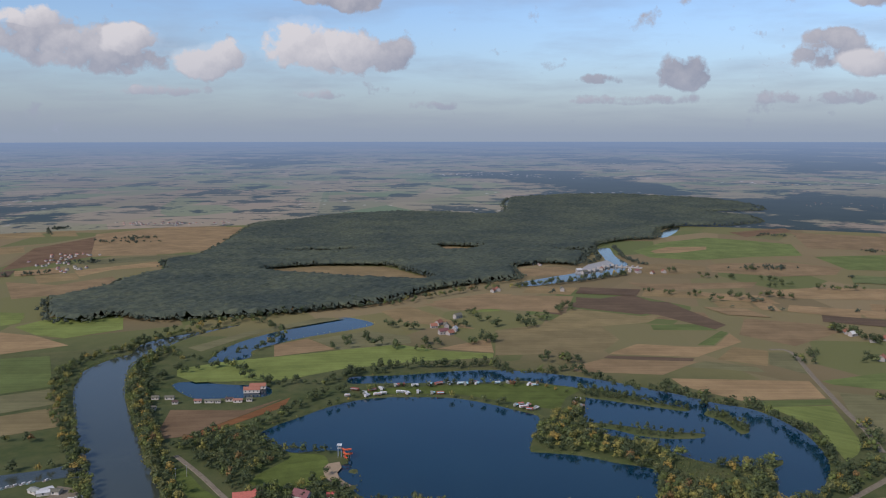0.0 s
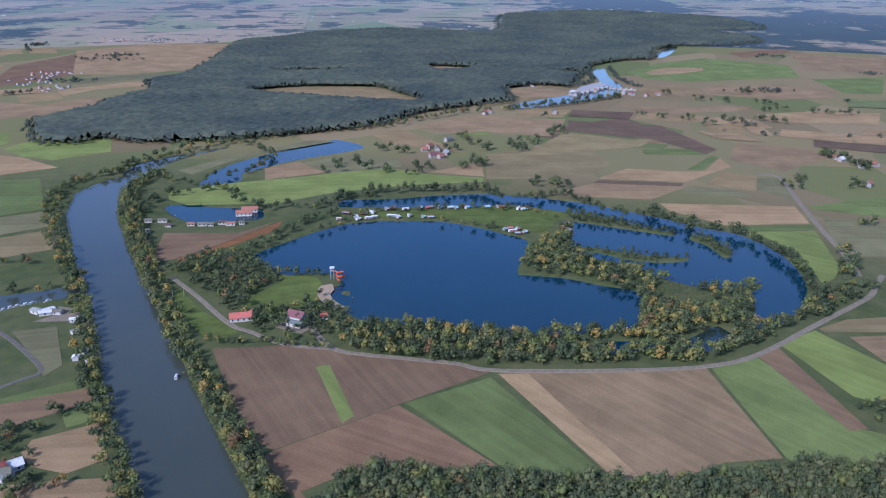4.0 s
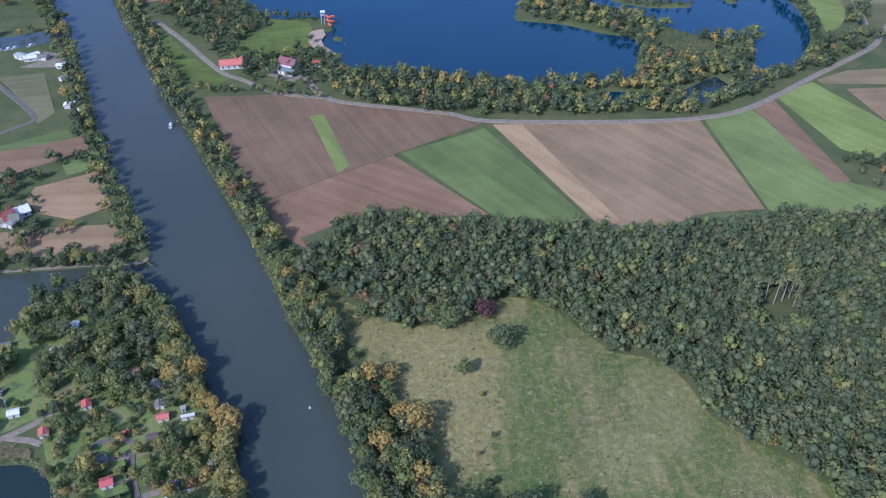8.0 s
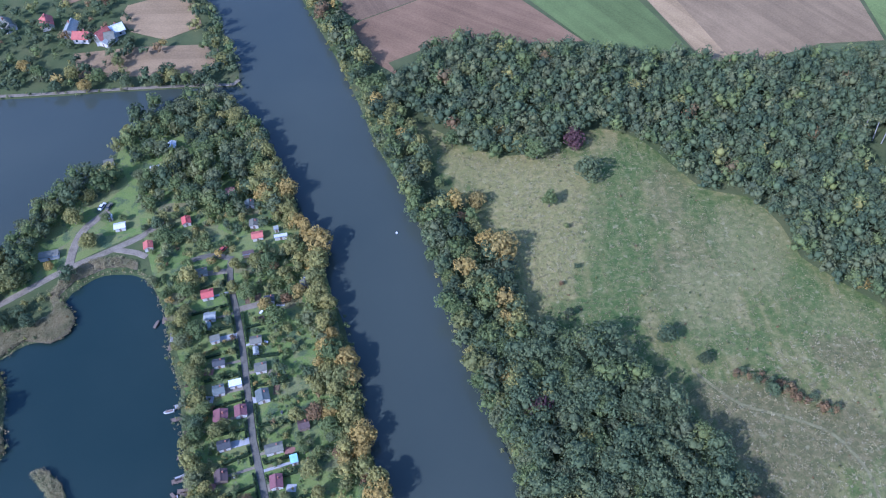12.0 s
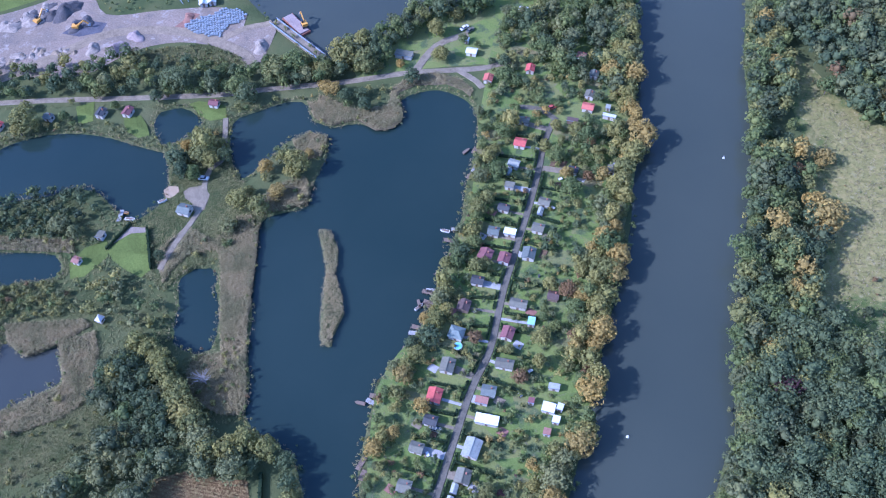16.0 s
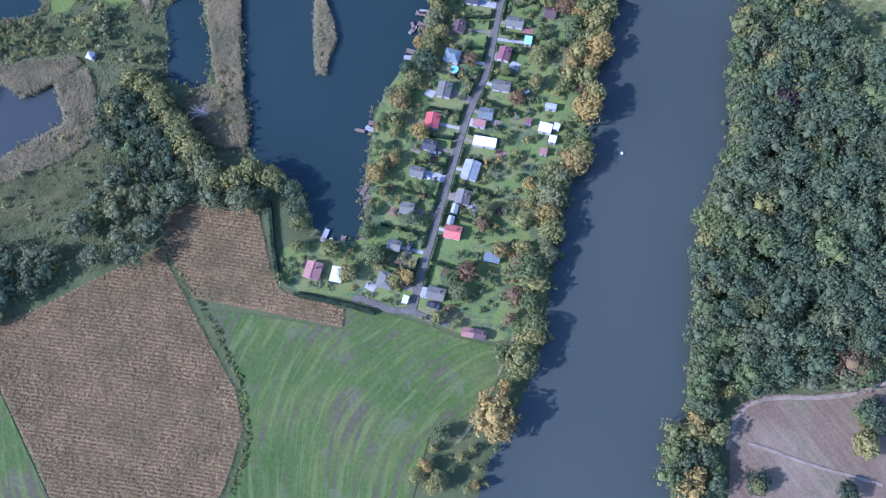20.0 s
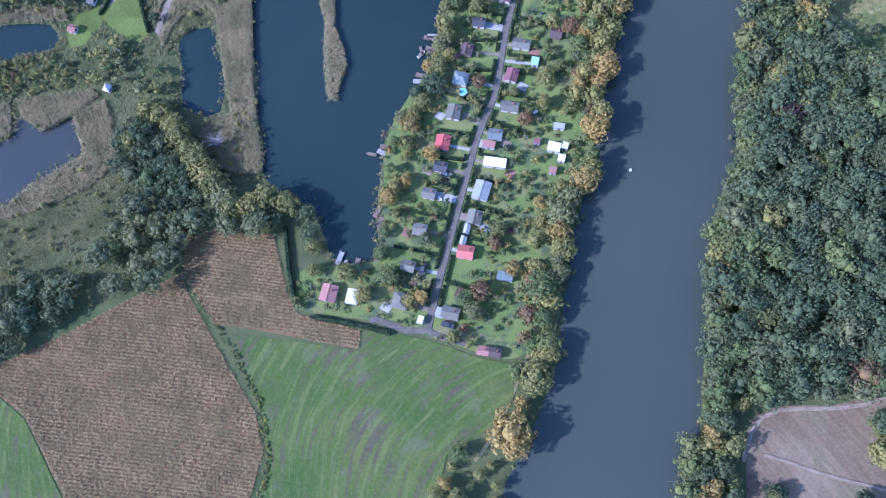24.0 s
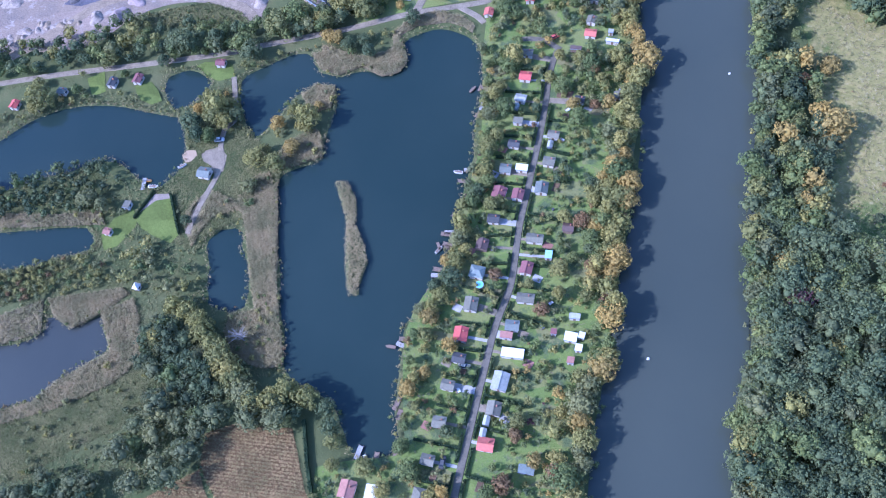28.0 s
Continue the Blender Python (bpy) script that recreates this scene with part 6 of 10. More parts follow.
def sheet(name, outline, material, z, turn=0.0):
    """A flat patch whose own axes are turned, so that rows run along it."""
    c = np.mean(np.array(outline, float), 0)
    ob_m = pose(c[0], c[1], z, 0, 0, turn)
    inv = ob_m.inverted()
    bm = bmesh.new()
    bm.faces.new([bm.verts.new(inv @ Vector((x, y, z))) for x, y in outline])
    bmesh.ops.recalc_face_normals(bm, faces=bm.faces[:])
    f = bm.faces[:][0]
    if f.normal.z < 0:
        bmesh.ops.reverse_faces(bm, faces=[f])
    bmesh.ops.triangulate(bm, faces=bm.faces[:])
    ob = part(name, bm, material)
    ob.matrix_basis = ob_m
    return ob


for level, (name, outline, material, label) in enumerate(WATERS):
    cen = outline.mean(0)
    tagged(sheet(name, outline + (outline - cen) / (np.hypot(*(outline - cen).T)[:, None] + 1) * 1.5 if name not in ("river", "garden_lake", "oxbow_lake", "harbour_basin") else outline, material, -0.7 - 0.006 * level), label, "water", kind="structure")
for outline in FAR_WATER:
    tagged(sheet("far_river", curve(outline), RIVER, 0.3), "blue reach of the river by a distant lock", "water", kind="structure")

FIELD_LABEL = {"soil_brown": "brown ploughed field", "soil_red": "reddish brown harrowed field", "soil_dark": "dark brown ploughed field",
               "soil_orange": "orange brown bare soil", "soil_tan": "pale tan harvested field", "soil_pale": "pale dry harvested strip", "bare_sand": "pale sandy bare field with wheel tracks",
               "stubble": "dull yellow stubble field", "stubble_olive": "olive fallow field", "stubble_gold": "golden stubble field",
               "hay_meadow": "green mown meadow with curving swathes", "crop_green": "fresh green crop field", "crop_lime": "bright lime green crop field", "grass_strip": "green grass strip beside the wood"}
field_level = 0
FIELD_OUTLINES = []


def field(kind, turn, outline):
    global field_level
    field_level += 1
    FIELD_OUTLINES.append(outline)
    ob = sheet(kind + "_field", outline, FIELD[kind], 0.10 + 0.002 * field_level, turn)
    tagged(ob, FIELD_LABEL[kind], "field", "fields of the valley", "structure")


field("soil_brown", -62, [(-146, 489), (-100, 494), (-78, 489), (34, 462), (24, 453), (-20, 422), (-86, 373), (-98, 384), (-111, 410), (-124, 437)])
field("crop_lime", -62, [(-76, 465), (-68, 468), (-47, 407), (-53, 400)])
field("soil_red", -30, [(-85, 373), (-23, 419), (29, 360), (3, 357), (-32, 359), (-51, 349), (-66, 338), (-57, 325), (-75, 340), (-92, 364)])
field("crop_green", -52, [(-19, 421), (31, 452), (84, 348), (32, 358)])
field("soil_tan", -52, [(36, 457), (165, 464), (175, 367), (144, 363), (124, 353), (107, 345), (86, 347)])
field("soil_pale", -52, [(36, 456), (54, 457), (100, 346), (87, 347)])
field("crop_green", -52, [(168, 464), (202, 479), (228, 395), (263, 377), (255, 361), (177, 365)])
field("grass_strip", 0, [(120, 350), (152, 363), (256, 364), (251, 354), (211, 355), (136, 346)])
field("soil_brown", -52, [(203, 480), (220, 496), (232, 395), (221, 393)])
field("crop_lime", -50, [(223, 498), (255, 520), (297, 430), (278, 407), (240, 430)])
field("stubble", 5, [(259, 523), (285, 538), (359, 549), (342, 518), (261, 517)])
field("soil_tan", 5, [(274, 510), (341, 516), (308, 427), (281, 468)])
field("crop_lime", 8, [(-283, 854), (-239, 885), (-146, 922), (-66, 965), (-12, 933), (50, 918), (49, 901), (-30, 886), (-112, 854), (-164, 814), (-250, 806), (-275, 828)])
field("soil_tan", 10, [(-203, 959), (-169, 990), (-129, 938), (-192, 905)])
field("stubble_olive", 8, [(-163, 984), (-101, 1029), (-47, 1002), (-44, 967), (-122, 935)])
field("soil_tan", 10, [(-13, 941), (50, 990), (51, 923)])
field("stubble", 5, [(59, 1032), (190, 1106), (204, 985), (173, 926), (52, 910)])
field("soil_dark", -8, [(176, 1207), (280, 1278), (318, 1167), (263, 1128), (178, 1178)])
field("stubble", -5, [(175, 1170), (261, 1117), (312, 1151), (261, 1079), (81, 1014), (126, 1071)])
field("crop_green", 0, [(260, 1065), (338, 1069), (336, 1033), (257, 1036)])
field("soil_tan", 0, [(274, 1103), (317, 1155), (352, 1140), (346, 1076)])
field("crop_green", 20, [(289, 958), (339, 1030), (346, 1021), (308, 958)])
field("soil_tan", 3, [(185, 926), (220, 963), (284, 950), (308, 952), (346, 1018), (346, 974), (273, 904), (179, 916)])
field("soil_dark", 2, [(177, 911), (269, 899), (261, 882), (169, 899)])
field("soil_tan", 3, [(128, 864), (168, 896), (269, 885), (218, 834), (130, 846)])
field("stubble_olive", 0, [(276, 887), (324, 864), (325, 843), (246, 864)])
field("stubble_gold", 0, [(328, 950), (361, 931), (337, 867), (292, 894)])
field("stubble_olive", 0, [(359, 924), (384, 924), (366, 834), (341, 873)])
field("crop_green", 0, [(283, 747), (351, 753), (347, 737), (283, 732)])
field("crop_lime", -40, [(287, 731), (345, 734), (326, 639), (311, 616), (296, 602), (307, 679), (299, 696)])
field("soil_tan", 0, [(223, 821), (357, 812), (349, 756), (268, 749), (227, 794)])
field("crop_green", 5, [(369, 812), (512, 867), (455, 765), (375, 800)])
field("stubble_olive", 0, [(369, 774), (446, 749), (398, 662), (348, 665), (350, 709)])
field("soil_tan", 0, [(394, 1103), (477, 1069), (486, 1025), (401, 953), (355, 1009)])
field("soil_tan", 0, [(-23, 1219), (63, 1287), (99, 1277), (66, 1182), (1, 1161)])
field("crop_lime", 0, [(26, 1142), (74, 1186), (72, 1150)])
field("crop_green", 0, [(106, 1182), (143, 1224), (138, 1143), (109, 1124)])
field("soil_dark", 0, [(142, 1202), (163, 1182), (155, 1124), (138, 1135)])
field("stubble_gold", 0, [(-93, 1149), (-55, 1185), (35, 1039), (-66, 1084)])
field("crop_lime", 5, [(-552, 1049), (-526, 1118), (-439, 1118), (-409, 1037), (-462, 989), (-504, 1006)])
field("soil_tan", 5, [(-604, 1036), (-503, 1003), (-441, 955), (-526, 894)])
field("crop_lime", 0, [(-665, 1147), (-581, 1136), (-563, 1069), (-615, 1055)])
field("crop_green", 5, [(-522, 887), (-440, 906), (-385, 792), (-447, 752)])
field("stubble_olive", 5, [(-445, 747), (-380, 785), (-355, 739), (-416, 694)])
field("stubble", 5, [(-413, 688), (-350, 729), (-326, 677), (-385, 639)])
field("soil_brown", 10, [(-236, 646), (-247, 721), (-182, 720), (-153, 755), (-179, 707), (-216, 653)])
field("soil_orange", 10, [(-216, 651), (-179, 706), (-147, 758), (-148, 729), (-207, 649)])
field("hay_meadow", 0, [(-101, -3), (-82, 6), (-64, 14), (-66, 21.5), (-58, 24), (-50, 27), (-42, 29.3), (-32.5, 31.2), (-22, 35.2), (-17, 26), (-18, 17), (-25, 2), (-14, -29), (-58, -59), (-63, -46), (-68, -30), (-78, -19)])
field("hay_meadow", 60, [(-157, -59), (-142, -60), (-108, -75), (-93, -83), (-119, -101)])
field("bare_sand", -20, [(44, 54), (44, 59), (47, 64), (52, 68), (60, 73), (70, 82), (80, 98), (104, 90), (110, 50), (62, 20), (53, 36), (48, 46)])
field("crop_green", 10, [(-251, 424), (-212, 449), (-203, 439), (-243, 407)])
field("soil_brown", 10, [(-261, 407), (-248, 418), (-204, 438), (-198, 424), (-205, 415), (-235, 391), (-248, 380)])
field("crop_green", 10, [(-209, 409), (-193, 424), (-183, 405), (-200, 394)])
field("soil_tan", 5, [(-213, 370), (-213, 382), (-191, 395), (-184, 401), (-167, 365), (-183, 352), (-203, 358)])
field("soil_tan", 5, [(-226, 338), (-197, 345), (-160, 349), (-152, 336), (-154, 324), (-216, 319)])
field("stubble_olive", 15, [(-286, 514), (-259, 522), (-232, 466), (-237, 451), (-262, 485)])
field("stubble_olive", 5, [(-299, 944), (-252, 1021), (-168, 1108), (-137, 1102), (-237, 1013), (-279, 927)])
field("soil_tan", 0, [(-36, 1195), (47, 1271), (190, 1261), (161, 1136), (59, 1166), (20, 1154)])
field("soil_dark", 0, [(193, 1253), (322, 1215), (357, 1063), (335, 1038), (285, 1125), (182, 1180)])

field("stubble_gold", 0, FOREST_GAPS[0])
field("soil_tan", 0, FOREST_GAPS[1])
field("stubble_gold", 0, FOREST_GAPS[2])
field("soil_tan", 0, FOREST_GAPS[3])
field("soil_tan", 6, [(-872, 2082), (-745, 2254), (-548, 2254), (-519, 1967), (-492, 1815), (-574, 1726), (-720, 1685)])
field("stubble_olive", 8, [(-719, 1630), (-571, 1718), (-519, 1718), (-567, 1638), (-684, 1571)])
field("soil_pale", 8, [(-675, 1504), (-562, 1622), (-532, 1558), (-609, 1517), (-638, 1442)])
field("soil_tan", 12, [(-736, 1384), (-639, 1357), (-580, 1442), (-548, 1384), (-598, 1268), (-651, 1236)])
field("soil_red", 10, [(-808, 1504), (-897, 1815), (-848, 2023), (-720, 1685), (-769, 1571)])
field("crop_lime", 0, [(-573, 1054), (-609, 1124), (-571, 1116), (-558, 1074)])
field("crop_green", 4, [(391, 1770), (486, 1913), (619, 2011), (694, 1956), (770, 1883), (720, 1702), (611, 1685), (484, 1638), (405, 1677)])
field("soil_tan", 4, [(427, 1770), (479, 1834), (568, 1844), (554, 1797), (479, 1744), (430, 1735)])
field("soil_tan", 3, [(484, 1565), (514, 1594), (659, 1608), (724, 1538), (679, 1461), (573, 1443), (472, 1492)])
field("stubble_gold", 5, [(352, 1455), (337, 1572), (440, 1601), (477, 1551), (460, 1486)])
field("soil_tan", 3, [(298, 1386), (341, 1369), (514, 1386), (485, 1333), (317, 1308)])
field("soil_tan", 0, [(864, 2119), (1053, 2022), (924, 1770), (779, 1815)])
field("crop_green", 0, [(736, 1685), (893, 1710), (788, 1505), (725, 1518)])
field("soil_red", 0, [(708, 2119), (892, 2225), (870, 2132), (717, 2022)])
field("soil_pale", 0, [(494, 1308), (585, 1333), (695, 1323), (647, 1230), (569, 1238), (497, 1247)])
field("soil_pale", 0, [(117, 1531), (207, 1551), (233, 1511), (215, 1461), (134, 1442)])

# patches of other cover
meadow_edge = curve(meadow)
run_out = np.roll(meadow_edge, -1, 0) - np.roll(meadow_edge, 1, 0)
run_out = np.stack([run_out[:, 1], -run_out[:, 0]], 1) / (np.hypot(run_out[:, 0], run_out[:, 1])[:, None] + 1e-6)
turned = np.sum(meadow_edge[:, 0] * np.roll(meadow_edge[:, 1], -1) - np.roll(meadow_edge[:, 0], -1) * meadow_edge[:, 1])
meadow_edge = meadow_edge + run_out * (4.0 if turned > 0 else -4.0)
RUSTGRASS = plain("withered_weeds", (0.19, 0.115, 0.05), 0.95, 0.1, 0.35, 0.3)
PATHGRASS = plain("trodden_grass", (0.20, 0.175, 0.075), 0.95, 0.1, 0.25, 0.5)
HAUL = plain("sandy_track", (0.245, 0.190, 0.120), 0.95, 0.1, 0.25, 0.25)
DIRT = plain("trodden_dirt", (0.25, 0.20, 0.15), 0.95, 0.1, 0.2, 0.3)
REDSOIL = plain("brick_rubble", (0.26, 0.14, 0.095), 0.95, 0.1, 0.3, 0.4)
DARKSOIL = plain("dark_spoil", (0.105, 0.10, 0.105), 0.95, 0.1, 0.3, 0.3)
for name, outline, material, turn, z, label, cat in (
        ("corn_ground", corn_field, CORN, 25, 0.08, "dry brown soil under a maize crop", "field"),
        ("corn_strip_ground", corn_strip, CORN, 25, 0.09, "dry brown soil under a strip of maize", "field"),
        ("meadow", meadow_edge, MEADOW, -62, 0.07, "rough patchy yellow green meadow", "meadow"),
        ("builders_yard", curve(yard), RUBBLE, 10, 0.11, "pale rubble and gravel yard with wheel tracks", "yard"),
        ("quay_yard", curve(yard_north), RUBBLE, -40, 0.115, "grey quayside yard with stored goods", "yard"),
        ("north_lawn", lawn_north, LAWN, 40, 0.12, "mown green lawn", "lawn"),
        ("quay_lawn", lawn_quay, LAWN, 40, 0.124, "mown green lawn by the quay", "lawn"),
        ("camping_lawn", curve(camp_lawn), LAWN, 0, 0.12, "green camping meadow on the lake shore", "lawn"),
        ("sandy_beach", curve(beach), SAND, 0, 0.14, "curved pale sand beach", "beach"),
        ("park_lawn", curve(park_lawn), LAWN, 20, 0.10, "green lawn in the lakeside park", "lawn"),
        ("garden_ground", curve(garden_area), GARDEN, 18, 0.06, "green garden lawns of the allotments", "lawn"),
        ("point_ground", POINT, GARDEN, 30, 0.052, "garden ground and grass on the wooded point", "lawn"),
        ("river_lawn", curve(RIVER_LAWN), LAWN, 30, 0.118, "green lawn between river trees and park road", "lawn"),
        ("club_lawn", curve(CLUB_LAWN), LAWN, 30, 0.13, "mown lawn beside the fishing pond", "lawn"),
        ("hut_lawn", curve(HUT_LAWN), LAWN, 10, 0.134, "small mown lawn round a pink hut", "lawn"),
        ("club_sand", CLUB_SAND, DIRT, 10, 0.142, "bare sandy ground at the edge of a lawn", "ground"),
        ("club_apron", curve(CLUB_APRON), GRAVEL, 10, 0.15, "grey gravel apron beside the clubhouse", "yard"),
        ("sand_patch", curve(SAND_PATCH), SAND, 10, 0.155, "white sand patch on the pond shore", "beach"),
        ("lane_lawn", curve(LANE_LAWN), LAWN, 10, 0.13, "green lawn round a red roofed hut", "lawn"),
        ("shore_lawn", curve(SHORE_LAWN), LAWN, 10, 0.136, "green lawn sloping to the pond", "lawn"),
        ("garden_lawn", NORTH_LAWNS, LAWN, 10, 0.138, "green lawn between garden houses", "lawn"),
        ("red_spill", curve(RED_SPILL), REDSOIL, 10, 0.16, "red brick rubble spread on the yard", "yard"),
        ("dark_spill", curve(DARK_SPILL), DARKSOIL, 10, 0.165, "dark grey spoil spread on the yard", "yard"),
        ("quay_field", QUAY_FIELD, LAWN, 25, 0.055, "green field behind the harbour yard", "lawn"),
        ("orange_patch", curve(ORANGE_PATCH), RUSTGRASS, 0, 0.085, "patch of orange brown withered weeds", "meadow"),
        ("marina_yard", marina_yard, GRAVEL, 0, 0.12, "grey paved marina yard", "yard")):
    tagged(sheet(name, outline, material, z, turn), label, cat, kind="structure")


def road(name, line, width, material, label, z=0.2):
    p = curve(line, False, 4.0)
    d = np.gradient(p, axis=0)
    d /= np.hypot(d[:, 0], d[:, 1])[:, None] + 1e-9
    s = np.stack([-d[:, 1], d[:, 0]], 1) * width / 2
    bm = bmesh.new()
    rows = [[bm.verts.new((*q, h)) for q, h in ((a - b * 1.15, 0.0), (a - b, z), (a + b, z), (a + b * 1.15, 0.0))] for a, b in zip(p, s)]
    for r0, r1 in zip(rows, rows[1:]):
        for k in range(3):
            bm.faces.new((r0[k], r0[k + 1], r1[k + 1], r1[k]))
    bmesh.ops.recalc_face_normals(bm, faces=bm.faces[:])
    return tagged(part(name, bm, material), label, "road", kind="structure")


road("garden_street", STREET, 2.2, ASPHALT, "narrow grey asphalt lane between allotments", 0.26)
road("garden_street_west", STREET_WEST, 1.8, ASPHALT, "narrow grey lane at the end of the gardens", 0.25)
road("garden_street_east", STREET_EAST, 1.5, ASPHALT, "narrow grey lane turning to the river", 0.24)
road("shore_lane", NORTH_LANE, 2.6, GRAVEL, "pale gravel lane along the ponds", 0.22)
road("lane_spur", LANE_SPUR, 2.4, GRAVEL, "short pale gravel drive", 0.23)
road("lane_loop", LANE_LOOP, 2.2, ASPHALT, "narrow grey garden path", 0.235)
road("gravel_track", GRAVEL_TRACK, 3.2, GRAVEL, "wide gravel forecourt track", 0.21)
road("clubhouse_path", CLUB_PATH, 2.0, GRAVEL, "grey path to the clubhouse", 0.215)
road("lake_road", LAKE_ROAD, 4.2, GRAVEL, "pale road curving round the lake", 0.3)
road("park_road", PARK_ROAD, 3.6, GRAVEL, "pale straight park road", 0.29)
road("east_road", EAST_ROAD[:-1], 4.5, GRAVEL, "straight pale country road", 0.33)
road("marina_road", MARINA_ROAD, 3.2, ASPHALT, "grey road bending to the marina", 0.28)
road("yard_track", YARD_ROAD, 5.0, HAUL, "pale sandy haul road through the yard", 0.2)
road("quay_track", QUAY_ROAD, 3.4, HAUL, "pale sandy track to the loading quay", 0.19)
road("meadow_path", MEADOW_PATH, 1.1, PATHGRASS, "trodden pale grass path across the meadow", 0.12)
road("sand_diagonal", SAND_DIAGONAL, 0.8, HAUL, "pale wheel track across the sandy field", 0.44)
road("hay_track", [(-20.2, 40.1), (-18.7, 31.2), (-17.3, 22.4), (-16.6, 13.3), (-17.2, 5.0)], 1.0, PATHGRASS, "pale trodden field track beside the river trees", 0.13)
road("stone_bank", STONE_BANK, 1.8, GRAVEL, "pale stone bank along the basin shore", 0.16)
road("sand_track", SAND_TRACK, 1.1, HAUL, "pale wheel track along the wood edge", 0.31)

# ---- strip fields of the far country ----
mosaic_rng = np.random.default_rng(61)
KNOWN = [np.array(o, float) for o in FIELD_OUTLINES] + [np.array(forest_far, float)] + [np.array(o, float) for o in FAR_WATER] + [river_outline, curve(oxbow_pond)]
mosaic = {}
rad = 1120.0
while rad < 2260:
    deep = rad * mosaic_rng.uniform(0.045, 0.085)
    az = -0.80 + mosaic_rng.uniform(0, 0.05)
    while az < 0.80:
        wide = mosaic_rng.uniform(0.025, 0.085)
        kind = mosaic_rng.choice(["soil_brown", "soil_tan", "soil_dark", "stubble", "stubble_gold", "soil_pale", "crop_green", "stubble_olive", "grass_strip"], p=[0.10, 0.24, 0.07, 0.16, 0.16, 0.10, 0.08, 0.05, 0.04])
        skew = mosaic_rng.normal(0, 0.012)
        ring = [(r * math.sin(a), r * math.cos(a)) for a, r in ((az + 0.003, rad), (az + wide - 0.003, rad + mosaic_rng.normal(0, deep * 0.1)), (az + wide - 0.003 + skew, rad + deep * 0.93), (az + 0.003 + skew, rad + deep * mosaic_rng.uniform(0.8, 0.96)))]
        mid = np.array(ring).mean(0)
        probe = np.array(ring + [tuple(mid)] + [tuple((np.array(ring[i]) + np.array(ring[(i + 1) % 4])) / 2) for i in range(4)])
        if mosaic_rng.uniform() < 0.86 and not any(inside(probe[:, 0], probe[:, 1], o).any() for o in KNOWN):
            mosaic.setdefault(str(kind), []).append(ring)
        az += wide
    rad += deep
for level, (kind, rings) in enumerate(mosaic.items()):
    V, F = [], []
    for (p0, p1, p2, p3) in rings:
        k = len(V)
        for s in (0, 0.5, 1):
            for q0, q1 in ((p0, p3), (p1, p2)):
                x, y = q0[0] + (q1[0] - q0[0]) * s, q0[1] + (q1[1] - q0[1]) * s
                r = math.hypot(x, y)
                V.append((x, y, float(land_height(x, y)) + 0.06 + 0.03 * ((k // 6) % 4) + 0.13 * level))
        F += [(k, k + 1, k + 3), (k, k + 3, k + 2), (k + 2, k + 3, k + 5), (k + 2, k + 5, k + 4)]
    tagged(new("far_fields", tri_mesh("far_fields", np.array(V), np.array(F), FIELD[kind])), FIELD_LABEL[kind] + "s in the distance", "fields", kind="stuff")

# ---- woods ----
wood_rng = np.random.default_rng(21)
WOOD_MIX = {"dark": 10, "deep": 2, "green": 2.5, "grey": 5, "willow": 0.6, "olive": 0.3, "rust": 0.15}
p = without(scatter(forest_near, 4.9, wood_rng), wood_glade)
p = p[p[:, 0] < 330]
woodland("broadleaf_wood", p, "dense mixed broadleaf wood in early autumn colours", WOOD_MIX, wood_rng, 4.3, 11.0, 8, 24, 0.46, 8, (0.8, 1.15))
p = scatter(forest_south, 5.7, wood_rng)
woodland("riverside_wood", p, "dense dark broadleaf wood beside the river", {"dark": 12, "green": 3, "grey": 2.5, "olive": 0.25, "rust": 0.06, "plum": 0.06}, wood_rng, 5.2, 12.0, 16, 42, 0.42, 8, (0.8, 1.15))


def canopy(name, outline, gaps, step, top, label):
    """The closed roof of a far wood: an uneven leafy sheet that comes down to the ground at its rim."""
    o = np.array(outline, float)
    lo, hi = o.min(0), o.max(0)
    x, y = np.meshgrid(np.arange(lo[0], hi[0], step), np.arange(lo[1], hi[1], step))
    x, y = x + wood_rng.uniform(-0.35, 0.35, x.shape) * step, y + wood_rng.uniform(-0.35, 0.35, x.shape) * step
    m = inside(x, y, o)
    for gap in gaps:
        m &= ~inside(x, y, np.array(gap, float))
    deep = m.copy()
    deep[1:-1, 1:-1] = m[1:-1, 1:-1] & m[:-2, 1:-1] & m[2:, 1:-1] & m[1:-1, :-2] & m[1:-1, 2:]
    z = np.where(deep, top + wood_rng.normal(0, 1.0, x.shape), top * 0.55) + land_height(x, y)
    cell = m[:-1, :-1] & m[1:, :-1] & m[:-1, 1:] & m[1:, 1:]
    n = x.shape[1]
    i = np.flatnonzero(np.pad(cell, ((0, 1), (0, 1))).ravel())
    f = np.concatenate([np.stack([i, i + 1, i + n + 1], 1), np.stack([i, i + n + 1, i + n], 1)])
    used, f = np.unique(f, return_inverse=True)
    v = np.stack([x.ravel(), y.ravel(), z.ravel()], 1)[used]
    me = smooth(tri_mesh(name, v, f.reshape(-1, 3), WOODLAND_FAR, wood_rng.uniform(0, 1, len(v))))
    return tagged(new(name, me), label, "woodland", kind="stuff")


